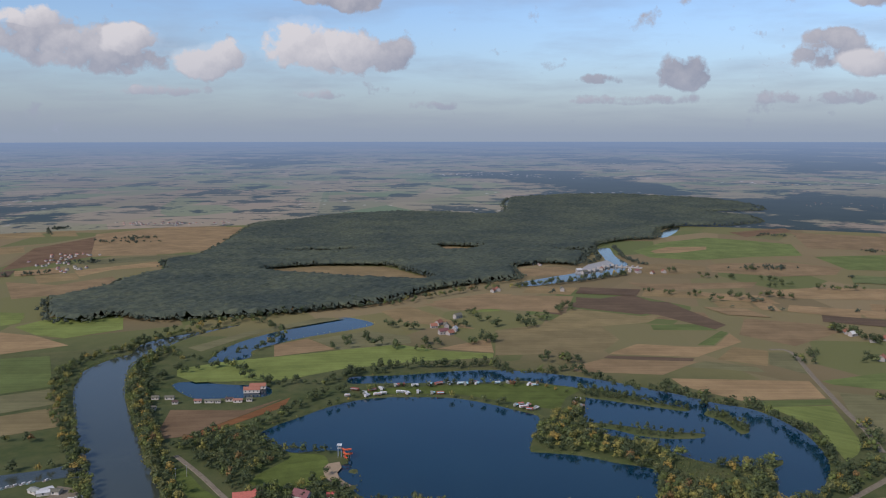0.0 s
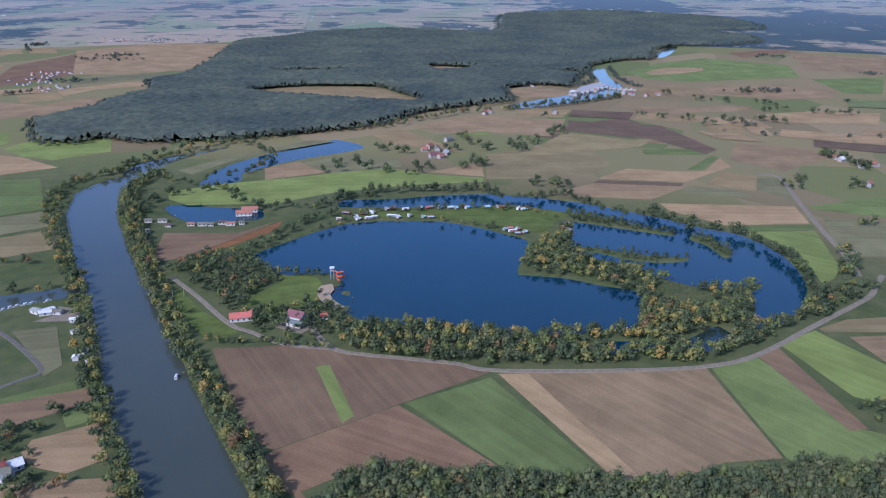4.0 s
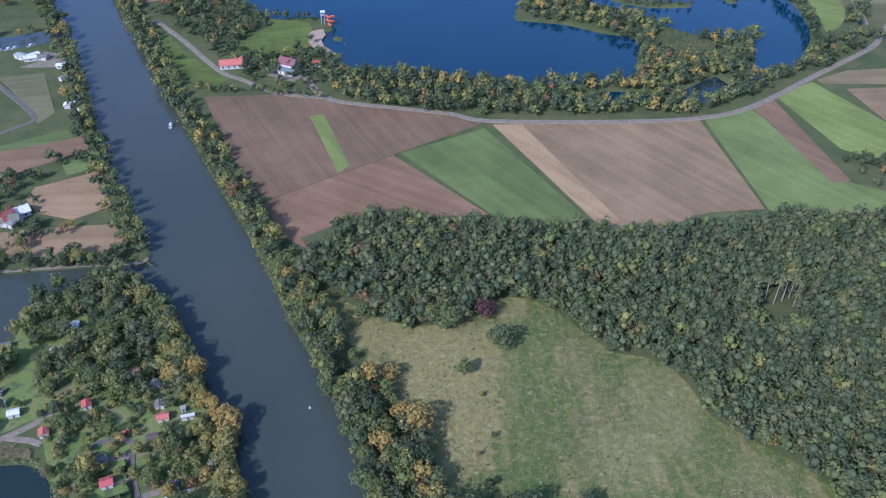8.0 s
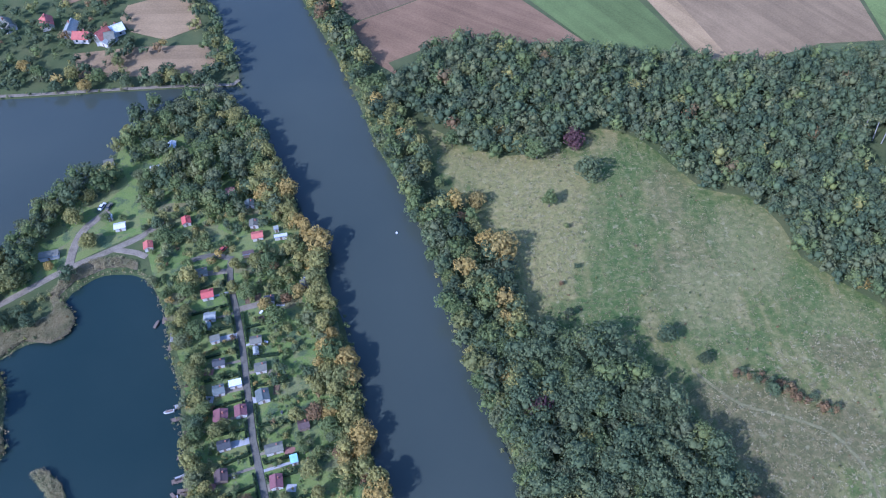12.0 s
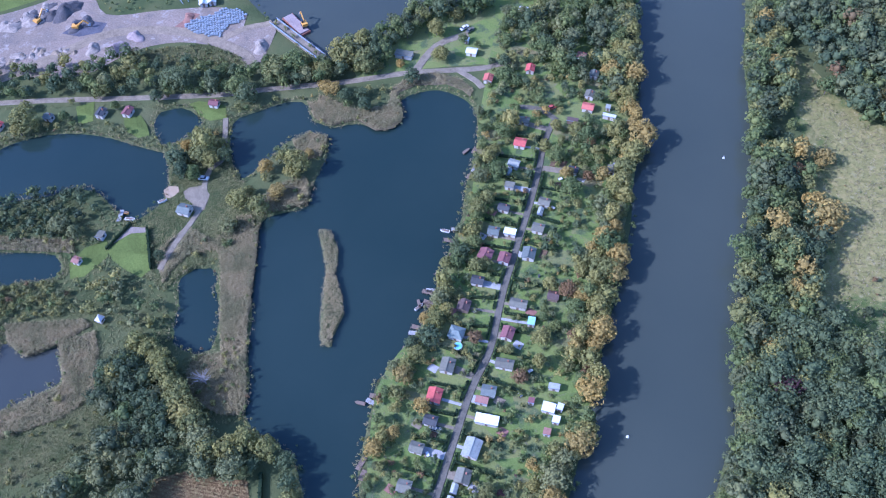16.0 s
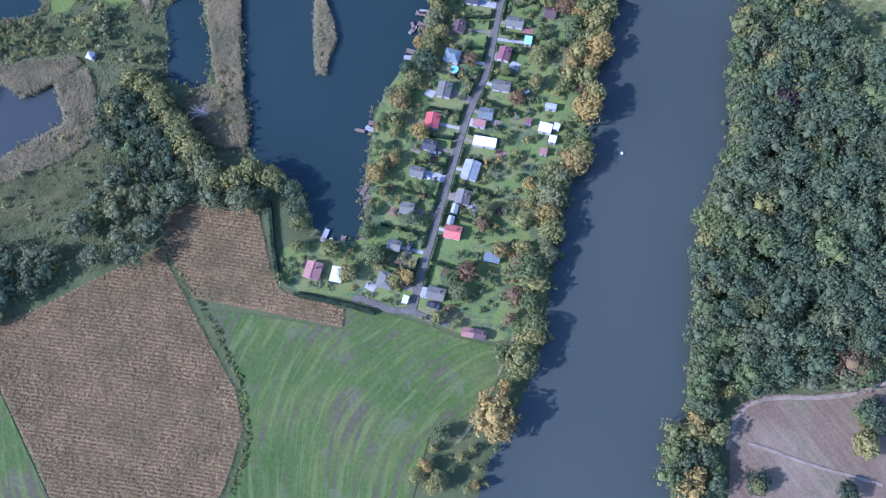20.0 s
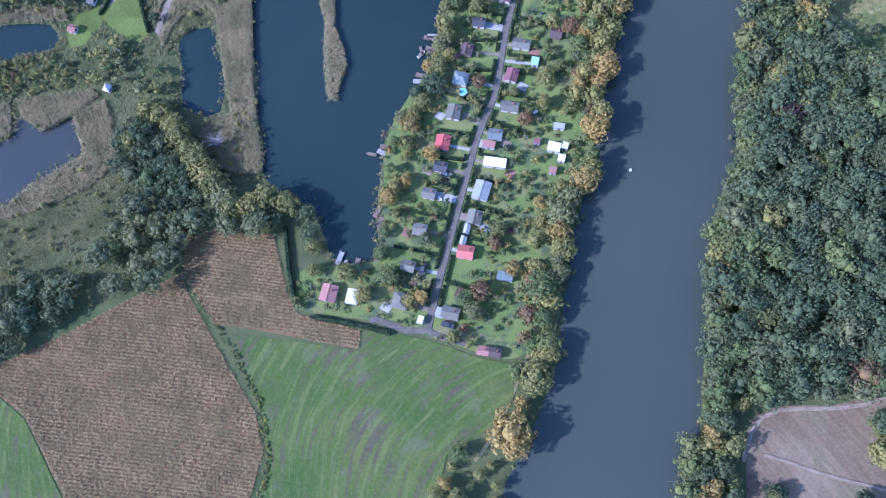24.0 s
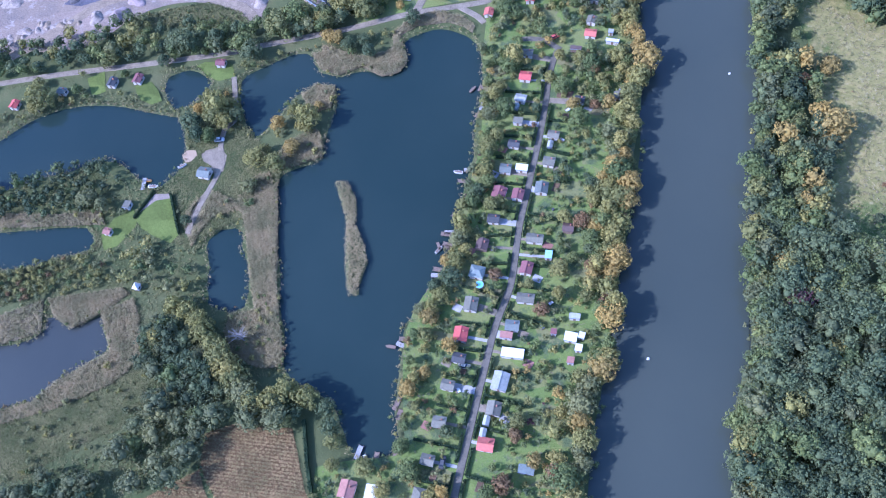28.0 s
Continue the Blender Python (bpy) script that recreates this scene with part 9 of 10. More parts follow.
# ---- water slide on the beach ----
slide = tagged(new("water_slide"), "orange red spiral water slide with a white start tower", "water slide")
slide.matrix_basis = pose(-80, 611, 0)
for i, (x, y) in enumerate(((-4.2, -1.2), (-1.8, -1.2), (-4.2, 1.2), (-1.8, 1.2))):
    part("tower_post", boxed(x - 0.15, y - 0.15, -0.5, x + 0.15, y + 0.15, 9.5), METAL, slide)
part("platform", boxed(-4.6, -1.6, 7.0, -1.4, 1.6, 7.3), CONCRETE, slide)
part("tower_roof", boxed(-4.8, -1.8, 9.4, -1.2, 1.8, 9.8), ROOF["white"], slide, "white flat tower roof")
bm = bmesh.new()
prev = None
for k in range(61):
    t = k / 60
    a, z = t * 4.4 * math.pi, 7.2 - 6.6 * t
    r = 2.9
    cx, cy = 1.8 + r * math.cos(a + math.pi) + 2.2 * t, r * math.sin(a + math.pi) - 2.0 * t
    ox, oy = math.cos(a + math.pi), math.sin(a + math.pi)
    ring = [bm.verts.new((cx + ox * u, cy + oy * u, z + h)) for u, h in ((-0.75, 0.55), (-0.6, 0.0), (0.6, 0.0), (0.75, 0.55))]
    if prev:
        for q in range(3):
            bm.faces.new((prev[q], prev[q + 1], ring[q + 1], ring[q]))
    prev = ring
ORANGE = plain("orange_fibreglass", (0.62, 0.13, 0.05), 0.35, 0.5, 0.06)
part("chute", bm, ORANGE, slide, "orange red fibreglass chute")
for k in range(6):
    a = k * 1.05
    part("chute_post", cylinder(0.12, 0.12, -1.2, 3.5, 8, 2.6 + 2.6 * math.cos(a), -0.8 + 2.6 * math.sin(a)), METAL, slide)

# ---- caravans and huts of the camping shore ----


def caravan(x, y, turn, body, label, long=6.0, group="caravans on the shore"):
    top = tagged(new("caravan"), label, "caravan", group)
    top.matrix_basis = pose(x, y, 0.15, 0, 0, turn)
    bm = boxed(-long / 2, -1.15, 0.45, long / 2, 1.15, 2.6)
    bmesh.ops.bevel(bm, geom=bm.edges[:], offset=0.22, segments=2, affect="EDGES")
    part("body", bm, body, top)
    part("roof_hatch", boxed(-0.5, -0.4, 2.6, 0.3, 0.4, 2.72), METAL, top)
    part("awning", boxed(-long / 2 + 0.4, -3.2, 2.1, long / 2 - 0.6, -1.17, 2.18), ROOF[("white", "sky", "rose", "turquoise")[int(abs(x)) % 4]], top, "pale canvas awning")
    for sx in (-1, 1):
        part("awning_pole", boxed(sx * (long / 2 - 0.8) - 0.03, -3.15, 0, sx * (long / 2 - 0.8) + 0.03, -3.09, 2.1), METAL, top)
        part("wheel", cylinder(0.33, 0.33, -0.1, 0.1, 12), GLASS, top).matrix_basis = pose(0.2, sx * 1.0, 0.33, 90, 0, 0)
    for i in range(2):
        part("window", boxed(-1.8 + 2.2 * i, 1.152, 1.3, -0.6 + 2.2 * i, 1.18, 2.0), GLASS, top)
    return top


van_coats = [(ROOF["white"], "white caravan with an awning on the grass"), (ROOF["white"], "white caravan with an awning on the grass"), (ROOF["salmon"], "red brown camping hut with an awning"), (ROOF["sky"], "pale blue caravan with an awning")]
for k, (x, y) in enumerate(CARAVANS):
    coat = van_coats[(k * 7) % 4]
    caravan(x, y, random.uniform(-25, 25) + 90 * (k % 2), *coat, long=random.uniform(5.0, 8.5))
for k, (x, y) in enumerate(WEST_HUTS):
    house("marina_hut", x, y, 4 + 4 * (k > 5), 3.5 + 2 * (k > 5), 2.4, 0.7, ("white", "white", "sky", "slate")[k % 4], 25 * k, "small white hut beside the marina", "hut", 1, False)

# ---- boats, jetties and harbour ----


def boat(x, y, turn, long, hull_mat, label, cabin_on=True, z=-0.75):
    top = tagged(new("boat"), label, "boat", "boats on the water")
    top.matrix_basis = pose(x, y, z, 0, 0, turn)
    w = long * 0.32
    bm = bmesh.new()
    out = [(-0.5, -0.42), (0.1, -0.5), (0.35, -0.34), (0.5, 0.0), (0.35, 0.34), (0.1, 0.5), (-0.5, 0.42)]
    hi = [bm.verts.new((u * long, v * w, 0.75)) for u, v in out]
    lo = [bm.verts.new((u * long * 0.9, v * w * 0.7, -0.2)) for u, v in out]
    bm.faces.new(hi), bm.faces.new(lo[::-1])
    for i in range(7):
        bm.faces.new((lo[i], lo[(i + 1) % 7], hi[(i + 1) % 7], hi[i]))
    bmesh.ops.recalc_face_normals(bm, faces=bm.faces[:])
    part("hull", bm, hull_mat, top)
    part("deck", prism([(u * long * 0.86, v * w * 0.8) for u, v in out], 0.752, 0.8), TIMBER, top)
    if cabin_on:
        bm = boxed(-0.22 * long, -0.3 * w, 0.8, 0.15 * long, 0.3 * w, 0.8 + long * 0.16)
        bmesh.ops.bevel(bm, geom=bm.edges[:], offset=0.1, segments=1, affect="EDGES")
        part("cabin", bm, ROOF["white"], top)
        part("windscreen", boxed(0.15 * long + 0.01, -0.26 * w, 0.95, 0.15 * long + 0.05, 0.26 * w, 0.75 + long * 0.15), GLASS, top)


boat(*RIVER_BOATS[0], 100, 7.0, ROOF["white"], "white motor boat on the river")
for (x, y) in RIVER_BOATS[1:3]:
    top = tagged(new("buoy"), "small white river buoy on the water", "buoy", "river buoys")
    top.matrix_basis = pose(x, y, -0.75)
    part("float", cylinder(0.55, 0.42, -0.2, 0.45, 12), ROOF["white"], top)
    part("marker", cylinder(0.12, 0.05, 0.45, 1.3, 8), ROOF["white"], top)
for k, (x, y) in enumerate(MARINA_BOATS):
    small = k < 6
    big = 14 <= k
    boat(x, y, 60 if small else ((-42) if k in (12, 13, 14, 15, 16, 17) else 20), 6.5 if small else (11 if k < 8 or k > 11 else 8), ROOF["white"] if k % 4 else ROOF["turquoise"], "white moored boat at the marina" if k % 4 else "pale green moored boat at the marina")
for k, (x, y) in enumerate(JETTIES):
    top = tagged(new("jetty"), "small weathered wooden jetty on the garden lake", "jetty", "jetties on the lake")
    top.matrix_basis = pose(x, y, -0.4, 0, 0, STREET_TURN + 180.0 + random.uniform(-15, 15) if k < 13 else 108 + random.uniform(-20, 20))
    long = random.uniform(3.0, 5.0)
    for i in range(int(long / 0.5)):
        part("plank", boxed(-2 + i * 0.5, -0.8, 0.35, -2 + i * 0.5 + 0.46, 0.8, 0.42), TIMBER if k % 3 else CONCRETE, top)
    for sx in (0.2, long - 2.2):
        for sy in (-0.7, 0.7):
            part("post", cylinder(0.09, 0.09, -1.5, 0.7, 6, sx, sy), TIMBER, top)
    if k % 4 == 0:
        boat(x - 2.5, y - 2.2, 200 + 30 * k, 3.6, TIMBER if k % 8 else ROOF["white"], "small rowing boat beside a jetty", False)


def slab(name, a, b, width, z0, z1, material, label, category):
    """A straight quay or barge body between two plan points."""
    (ax, ay), (bx, by) = a, b
    long, turn = math.hypot(bx - ax, by - ay), math.degrees(math.atan2(by - ay, bx - ax))
    top = tagged(new(name), label, category)
    top.matrix_basis = pose((ax + bx) / 2, (ay + by) / 2, 0, 0, 0, turn)
    part("body", boxed(-long / 2, -width / 2, z0, long / 2, width / 2, z1), material, top)
    return top, long


PINKSTONE = plain("pink_gravel", (0.29, 0.225, 0.19), 0.95, 0.1, 0.2, 0.4)
dock, dl = slab("loading_quay", DOCK[0], DOCK[1], 4.5, -2.5, 0.5, GRAVEL, "concrete loading quay with rails reaching into the basin", "quay")
for s in (-1, 1):
    part("rail", boxed(-dl / 2, s * 1.9 - 0.06, 0.5, dl / 2, s * 1.9 + 0.06, 1.5), METAL, dock)
for k in range(8):
    part("fender_post", cylinder(0.22, 0.22, -2.5, 1.0, 8, -dl / 2 + 1 + k * (dl - 2) / 7, 2.5), TIMBER, dock)
barge, bl = slab("work_barge", BARGE[0], BARGE[1], 5.5, -1.2, 0.3, ROOF["brick"], "flat rusty work barge moored at the quay", "barge")
part("coaming", boxed(-bl / 2 + 0.6, -2.2, 0.3, bl / 2 - 0.6, 2.2, 0.8), PINKSTONE, barge, "open hold filled with gravel")


def digger(x, y, turn, z=0.0):
    top = tagged(new("excavator"), "orange tracked excavator with a folded boom", "excavator")
    top.matrix_basis = pose(x, y, z, 0, 0, turn)
    for s in (-1, 1):
        part("track", boxed(-1.7, s * 1.1 - 0.3, 0, 1.7, s * 1.1 + 0.3, 0.8), GLASS, top)
    part("body", boxed(-1.5, -1.2, 0.85, 1.2, 1.2, 2.0), ORANGE_PAINT, top)
    part("cab", boxed(0.0, 0.2, 2.0, 1.2, 1.1, 3.1), GLASS, top)
    arm = boxed(0, -0.25, -0.25, 4.6, 0.25, 0.25)
    arm.transform(Matrix.Translation((1.0, -0.3, 1.8)) @ Matrix.Rotation(-0.6, 4, "Y"))
    part("boom", arm, ORANGE_PAINT, top)
    arm = boxed(0, -0.2, -0.2, 2.8, 0.2, 0.2)
    arm.transform(Matrix.Translation((4.7, -0.3, 4.3)) @ Matrix.Rotation(0.9, 4, "Y"))
    part("stick", arm, ORANGE_PAINT, top)
    part("bucket", boxed(6.0, -0.8, 1.4, 7.0, 0.2, 2.3), METAL, top)


ORANGE_PAINT = plain("orange_paint", (0.60, 0.30, 0.05), 0.5, 0.4, 0.1)
digger(-233, 196, 150, 0.8)
digger(-339.5, 132, 100)
digger(-321, 139, 40)
heap_rng = np.random.default_rng(9)


def heap(x, y, r, h, material, label):
    """A loose mound with an uneven cone shape."""
    n, m = 18, 6
    spin = 7.1 * x + 3.3 * y
    V = [(0, 0, h)]
    for k in range(1, m + 1):
        for q in range(n):
            a = 6.2832 * q / n
            rad = r * k / m * heap_rng.uniform(0.85, 1.15) * (1 + 0.28 * math.cos(2 * a + spin) + 0.14 * math.cos(3 * a - spin))
            V.append((rad * math.cos(a), rad * math.sin(a), h * (1 - k / m) ** 1.1 * heap_rng.uniform(0.75, 1.25) - (0.2 if k == m else 0)))
    F = [(0, 1 + q, 1 + (q + 1) % n) for q in range(n)]
    for k in range(m - 1):
        for q in range(n):
            a, b, c, d = 1 + k * n + q, 1 + k * n + (q + 1) % n, 1 + (k + 1) * n + q, 1 + (k + 1) * n + (q + 1) % n
            F += [(a, c, d), (a, d, b)]
    ob = tagged(new("mound", tri_mesh("mound", np.array(V), np.array(F), material)), label, "heap", "heaps in the yard")
    ob.location = (x, y, 0.1)


PALE = plain("crushed_stone", (0.290, 0.238, 0.176), 0.95, 0.1, 0.34, 0.5)
DARKSTONE = plain("dark_aggregate", (0.100, 0.090, 0.080), 0.95, 0.1, 0.3, 0.4)
YARD_STOCK = ((PINKSTONE, "pinkish gravel", 5.5, 3.2), (PALE, "pale crushed stone", 4.0, 2.2), (PINKSTONE, "pinkish gravel", 4.0, 2.4), (PALE, "grey sand", 4.2, 2.6), (DARKSTONE, "dark grey spoil", 7.0, 3.4), (DARKSTONE, "dark grey spoil", 5.0, 2.4),
              (DARKSTONE, "dark spoil", 4.2, 1.8), (DARKSTONE, "dark spoil", 4.0, 1.6), (REDSOIL, "red brick rubble", 3.4, 1.3), (PALE, "broken concrete", 5.0, 1.8), (PALE, "broken concrete", 5.0, 2.0), (HAUL, "brown soil", 3.6, 1.0))
for (x, y), (mat, word, r, h) in zip(YARD_HEAPS, YARD_STOCK):
    heap(x, y, r, h, mat, "heap of loose %s in the yard" % word)
for line, mats in ((RUBBLE_RIDGE, (PALE, HAUL)), (RUBBLE_RIDGE_WEST, (PALE, DARKSTONE))):
    for k, (x, y) in enumerate(along(line, 1.7, 2.0)):
        heap(x, y, heap_rng.uniform(1.0, 3.4), heap_rng.uniform(0.3, 1.2), mats[k % 3 == 2], "low heap of broken concrete and soil in the yard")
BAG = plain("woven_bag", (0.36, 0.385, 0.37), 0.8, 0.3, 0.25, 0.8)
bag_rng = np.random.default_rng(12)
pile = tagged(new("bag_pile"), "rows of pale blue white filled bulk bags", "bags")
bag_bm = boxed(-0.62, -0.62, 0, 0.62, 0.62, 1.0)
bmesh.ops.bevel(bag_bm, geom=bag_bm.edges[:], offset=0.34, segments=2, affect="EDGES")
first_bag = part("bag", bag_bm, BAG, pile)
bx, by = np.meshgrid(np.arange(-290, -255, 1.22), np.arange(160, 195, 1.5))
turn_b = radians(48)
q = np.stack([bx.ravel() + 272, by.ravel() - 177], 1)
q = q @ np.array([[math.cos(turn_b), math.sin(turn_b)], [-math.sin(turn_b), math.cos(turn_b)]]) + [-272, 177] + bag_rng.normal(0, 0.10, q.shape)
q = q[inside(q[:, 0], q[:, 1], np.array(BAGS))]
first_bag.matrix_basis = pose(q[0][0], q[0][1], 0.1)
for x, y in q[1:290]:
    ob = new("bag", first_bag.data)
    ob.parent, ob.matrix_basis = pile, Matrix.LocRotScale((x, y, 0.1), Euler((0, 0, turn_b + bag_rng.normal(0, 0.15))), (1, 1, bag_rng.uniform(0.6, 1.25)))
for k, (x, y) in enumerate(TUNNELS):
    top = tagged(new("greenhouse_tunnel"), "long white plastic greenhouse tunnel", "greenhouse", "greenhouse tunnels")
    top.matrix_basis = pose(x, y + 10, 0, 0, 0, 34)
    bm = bmesh.new()
    sec = [(2.6 * math.cos(math.pi * i / 8), 2.6 * math.sin(math.pi * i / 8)) for i in range(9)]
    ends = [[bm.verts.new((u, yy, h)) for u, h in sec] for yy in (-12, 12)]
    for i in range(8):
        bm.faces.new((ends[0][i], ends[0][i + 1], ends[1][i + 1], ends[1][i]))
    bm.faces.new(ends[0]), bm.faces.new(ends[1][::-1])
    part("cover", bm, ROOF["white"], top)
    for yy in (-12.1, -6, 0, 6, 12):
        hoop = bmesh.new()
        rings = [[hoop.verts.new((u * s, yy + dy, h * s)) for u, h in sec] for s in (1.0, 1.03) for dy in (0, 0.12)]
        for i in range(8):
            hoop.faces.new((rings[2][i], rings[2][i + 1], rings[3][i + 1], rings[3][i]))
        part("hoop", hoop, METAL, top)
# lattice crane boom lying on the grass
truss = tagged(new("crane_boom"), "blue grey lattice crane boom lying on the grass", "crane boom")
(ax, ay), (bx, by) = TRUSS
tl = math.hypot(bx - ax, by - ay)
truss.matrix_basis = pose((ax + bx) / 2, (ay + by) / 2, 0.1, 0, 0, math.degrees(math.atan2(by - ay, bx - ax)))
for sy in (-1.4, 1.4):
    for z in (0.1, 2.2):
        part("chord", boxed(-tl / 2, sy - 0.12, z - 0.12, tl / 2, sy + 0.12, z + 0.12), METAL, truss)
for k in range(14):
    x = -tl / 2 + k * tl / 14
    bm = boxed(0, -0.08, -0.08, math.hypot(tl / 14, 2.8), 0.08, 0.08)
    bm.transform(Matrix.Translation((x, -1.4 if k % 2 else 1.4, 2.2)) @ Matrix.Rotation(math.atan2(2.8 if k % 2 else -2.8, tl / 14), 4, "Z"))
    part("brace", bm, METAL, truss)
for k, (x, y) in enumerate(HANGARS):
    house("harbour_shed", x, y, (26, 16, 10, 8, 4, 4, 4)[k], (8, 8, 5, 5, 3, 3, 3)[k], (4, 4, 3, 3, 2.4, 2.4, 2.4)[k], 0.8, ("sky", "blue", "white", "white", "white", "white", "white")[k], -42, "long harbour shed with a pale roof" if k < 2 else "small white container cabin in the yard", "shed", 3 if k < 2 else 1, False)

# ---- gardens: hedges, paths, beds, bushes ----
street = curve(STREET, False, 1.0)
steps = np.hypot(*np.diff(street, axis=0).T)
run = np.concatenate([[0], np.cumsum(steps)])


def on_street(x, y):
    """Distance along the lane, and metres to its east side (minus: west)."""
    d = np.hypot(street[:, 0] - x, street[:, 1] - y)
    k = int(np.argmin(d))
    a, b = street[max(k - 2, 0)], street[min(k + 2, len(street) - 1)]
    side = (b[0] - a[0]) * (y - a[1]) - (b[1] - a[1]) * (x - a[0])
    return run[k], d[k] * (1 if side > 0 else -1)


def lane_point(s, off):
    k = int(np.clip(np.searchsorted(run, s), 2, len(street) - 3))
    d = street[k + 2] - street[k - 2]
    d /= np.hypot(*d)
    return street[k] + np.array([-d[1], d[0]]) * off


hedge_rng = np.random.default_rng(44)


def hedge(a, b, h=1.4, w=0.9):
    """A clipped hedge: a leafy body between two plan points."""
    (ax, ay), (bx, by) = a, b
    long, turn = math.hypot(bx - ax, by - ay), math.degrees(math.atan2(by - ay, bx - ax))
    top = tagged(new("hedge"), "clipped dark green hedge between garden plots", "hedge", "garden hedges")
    top.matrix_basis = pose((ax + bx) / 2, (ay + by) / 2, 0.05, 0, 0, turn)
    part("hedge_core", boxed(-long / 2, -w * 0.32, -0.1, long / 2, w * 0.32, h * 0.88), HEDGE, top)
    n = int(long * 16)
    p = hedge_rng.uniform([-long / 2, -w / 2, 0.2], [long / 2, w / 2, h], (n, 3))
    p[: n // 2, 2] = h * hedge_rng.uniform(0.88, 1.06, n // 2)
    u = hedge_rng.normal(0, 1, (n, 3))
    u /= np.linalg.norm(u, axis=1)[:, None]
    v = np.cross(u, hedge_rng.normal(0, 1, (n, 3)))
    v /= np.linalg.norm(v, axis=1)[:, None]
    s = 0.24
    quad = np.stack([p - u * s, p - v * s, p + u * s, p + v * s], 1).reshape(-1, 3)
    f = np.arange(n)[:, None] * 4
    new("leaves", tri_mesh("leaves", quad, np.concatenate([f + [0, 1, 2], f + [0, 2, 3]]), HEDGE)).parent = top


sides = {1: [], -1: []}
for x, y, r in CABINS:
    s, off = on_street(x, y)
    if abs(off) < 13 and 2 < s < run[-1] - 2:
        sides[1 if off > 0 else -1].append((s, abs(off), r, x, y))
for side, row in sides.items():
    row.sort()
    for (s0, o0, r0, x0, y0), (s1, o1, r1, x1, y1) in zip(row, row[1:]):
        if s1 - s0 > 5:
            mid = (s0 + s1) / 2
            deep = hedge_rng.uniform(11, 17)
            hedge(lane_point(mid, side * 2.2), lane_point(mid + 0.6, side * deep), hedge_rng.uniform(0.9, 1.7))
            hedge(lane_point(s0 + 1.6, side * 2.0), lane_point(mid, side * 2.0), hedge_rng.uniform(1.0, 1.6), 0.8)
            if s1 - mid > 3.5:
                hedge(lane_point(mid + 0.4, side * 2.0), lane_point(s1 - 1.2, side * 2.0), hedge_rng.uniform(1.0, 1.6), 0.8)
    for k, (s, o, r, x, y) in enumerate(row):
        wide = 2.6 if k % 3 == 0 else 1.0
        a, b = lane_point(s, side * 1.3), lane_point(s, side * max(o - r, 2.2))
        d = (b - a) / (np.hypot(*(b - a)) + 1e-6)
        n = np.array([-d[1], d[0]]) * wide / 2
        tagged(sheet("garden_path", [tuple(a - n), tuple(b - n), tuple(b + n), tuple(a + n)], CONCRETE if k % 2 else GRAVEL, 0.17 + 0.002 * k), "pale paved path from the lane to a cabin", "path", "garden paths", "structure")
        if k % 2 == 0:
            c = lane_point(s + 1.5, side * (o + r + 2.0))
            tagged(sheet("terrace", [tuple(c + np.array(q)) for q in ((-1.6, -1.4), (1.6, -1.2), (1.5, 1.4), (-1.7, 1.2))], (CONCRETE, ROOF["rose"], GRAVEL)[k % 3], 0.16 + 0.002 * k), "paved terrace behind a garden cabin", "terrace", "garden terraces", "structure")

taken = [(x, y, r + 0.9) for x, y, r in CABINS]


def is_free(x, y, gap=0.0):
    s, off = on_street(x, y)
    return abs(off) > 2.9 and all((x - a) ** 2 + (y - b) ** 2 > (r + gap) ** 2 for a, b, r in taken)


BUSHY = {"green": 5, "dark": 1.6, "olive": 4, "rust": 0.5, "willow": 1.4, "plum": 0.05, "gold": 0.4}
spots_g = scatter(garden_area, 2.9, hedge_rng)
hedge_rng.shuffle(spots_g)
trees_made = bushes_made = 0
shrubs = []
for x, y in spots_g:
    if not is_free(x, y):
        continue
    s, off = on_street(x, y)
    open_lawn = noise.noise(Vector((x * 0.09, y * 0.09, 3.0))) > 0.08
    if hedge_rng.uniform() > (0.34 if open_lawn else 0.92):
        continue
    if hedge_rng.uniform() < (0.16 if abs(off) < 11 else 0.42) and trees_made < 45:
        tree(x, y, hedge_rng.uniform(0.38, 0.68), pick({"green": 4, "dark": 1.2, "olive": 3.2, "rust": 0.5, "gold": 0.5, "willow": 1}), None, "in the gardens")
        trees_made += 1
    elif bushes_made < 290:
        bush(x, y, hedge_rng.uniform(0.6, 1.3), pick(BUSHY), "in the gardens")
        bushes_made += 1
    else:
        shrubs.append((x, y))
shrubs = np.array(shrubs)
stand("garden_trees", shrubs[(shrubs[:, 1] > 150) & (hedge_rng.uniform(0, 1, len(shrubs)) < 0.7)], "dense fruit trees and tall shrubs in the upper gardens", BUSHY, (0.2, 0.56), lobes=13, leaves=36, leaf=0.36)
stand("garden_shrubs", shrubs[shrubs[:, 1] <= 150], "dense shrubs and young fruit trees in the gardens", BUSHY, (0.14, 0.42), lobes=9, leaves=26, leaf=0.42)

# clubhouse ground: hedges, jetty, boats and a tent
hedge(*CLUB_HEDGE, 1.6, 1.0)
for a, b in (((-108.0, 34.1), (-98.5, 23.3)), ((-98.5, 23.3), (-89.7, 14.6)), ((-83.4, 14.3), (-69.7, 19.6)), ((-69.7, 19.6), (-59.2, 23.0))):
    hedge(a, b, 1.9, 1.5)
hedge(*CLUB_FENCE, 1.2, 0.8)
(jx, jy), (kx, ky), (lx, ly) = POND_JETTY
top = tagged(new("jetty"), "pale timber bathing jetty on the fishing pond", "jetty")
top.matrix_basis = pose((jx + kx) / 2, (jy + ky) / 2, 0, 0, 0, math.degrees(math.atan2(jy - ky, jx - kx)))
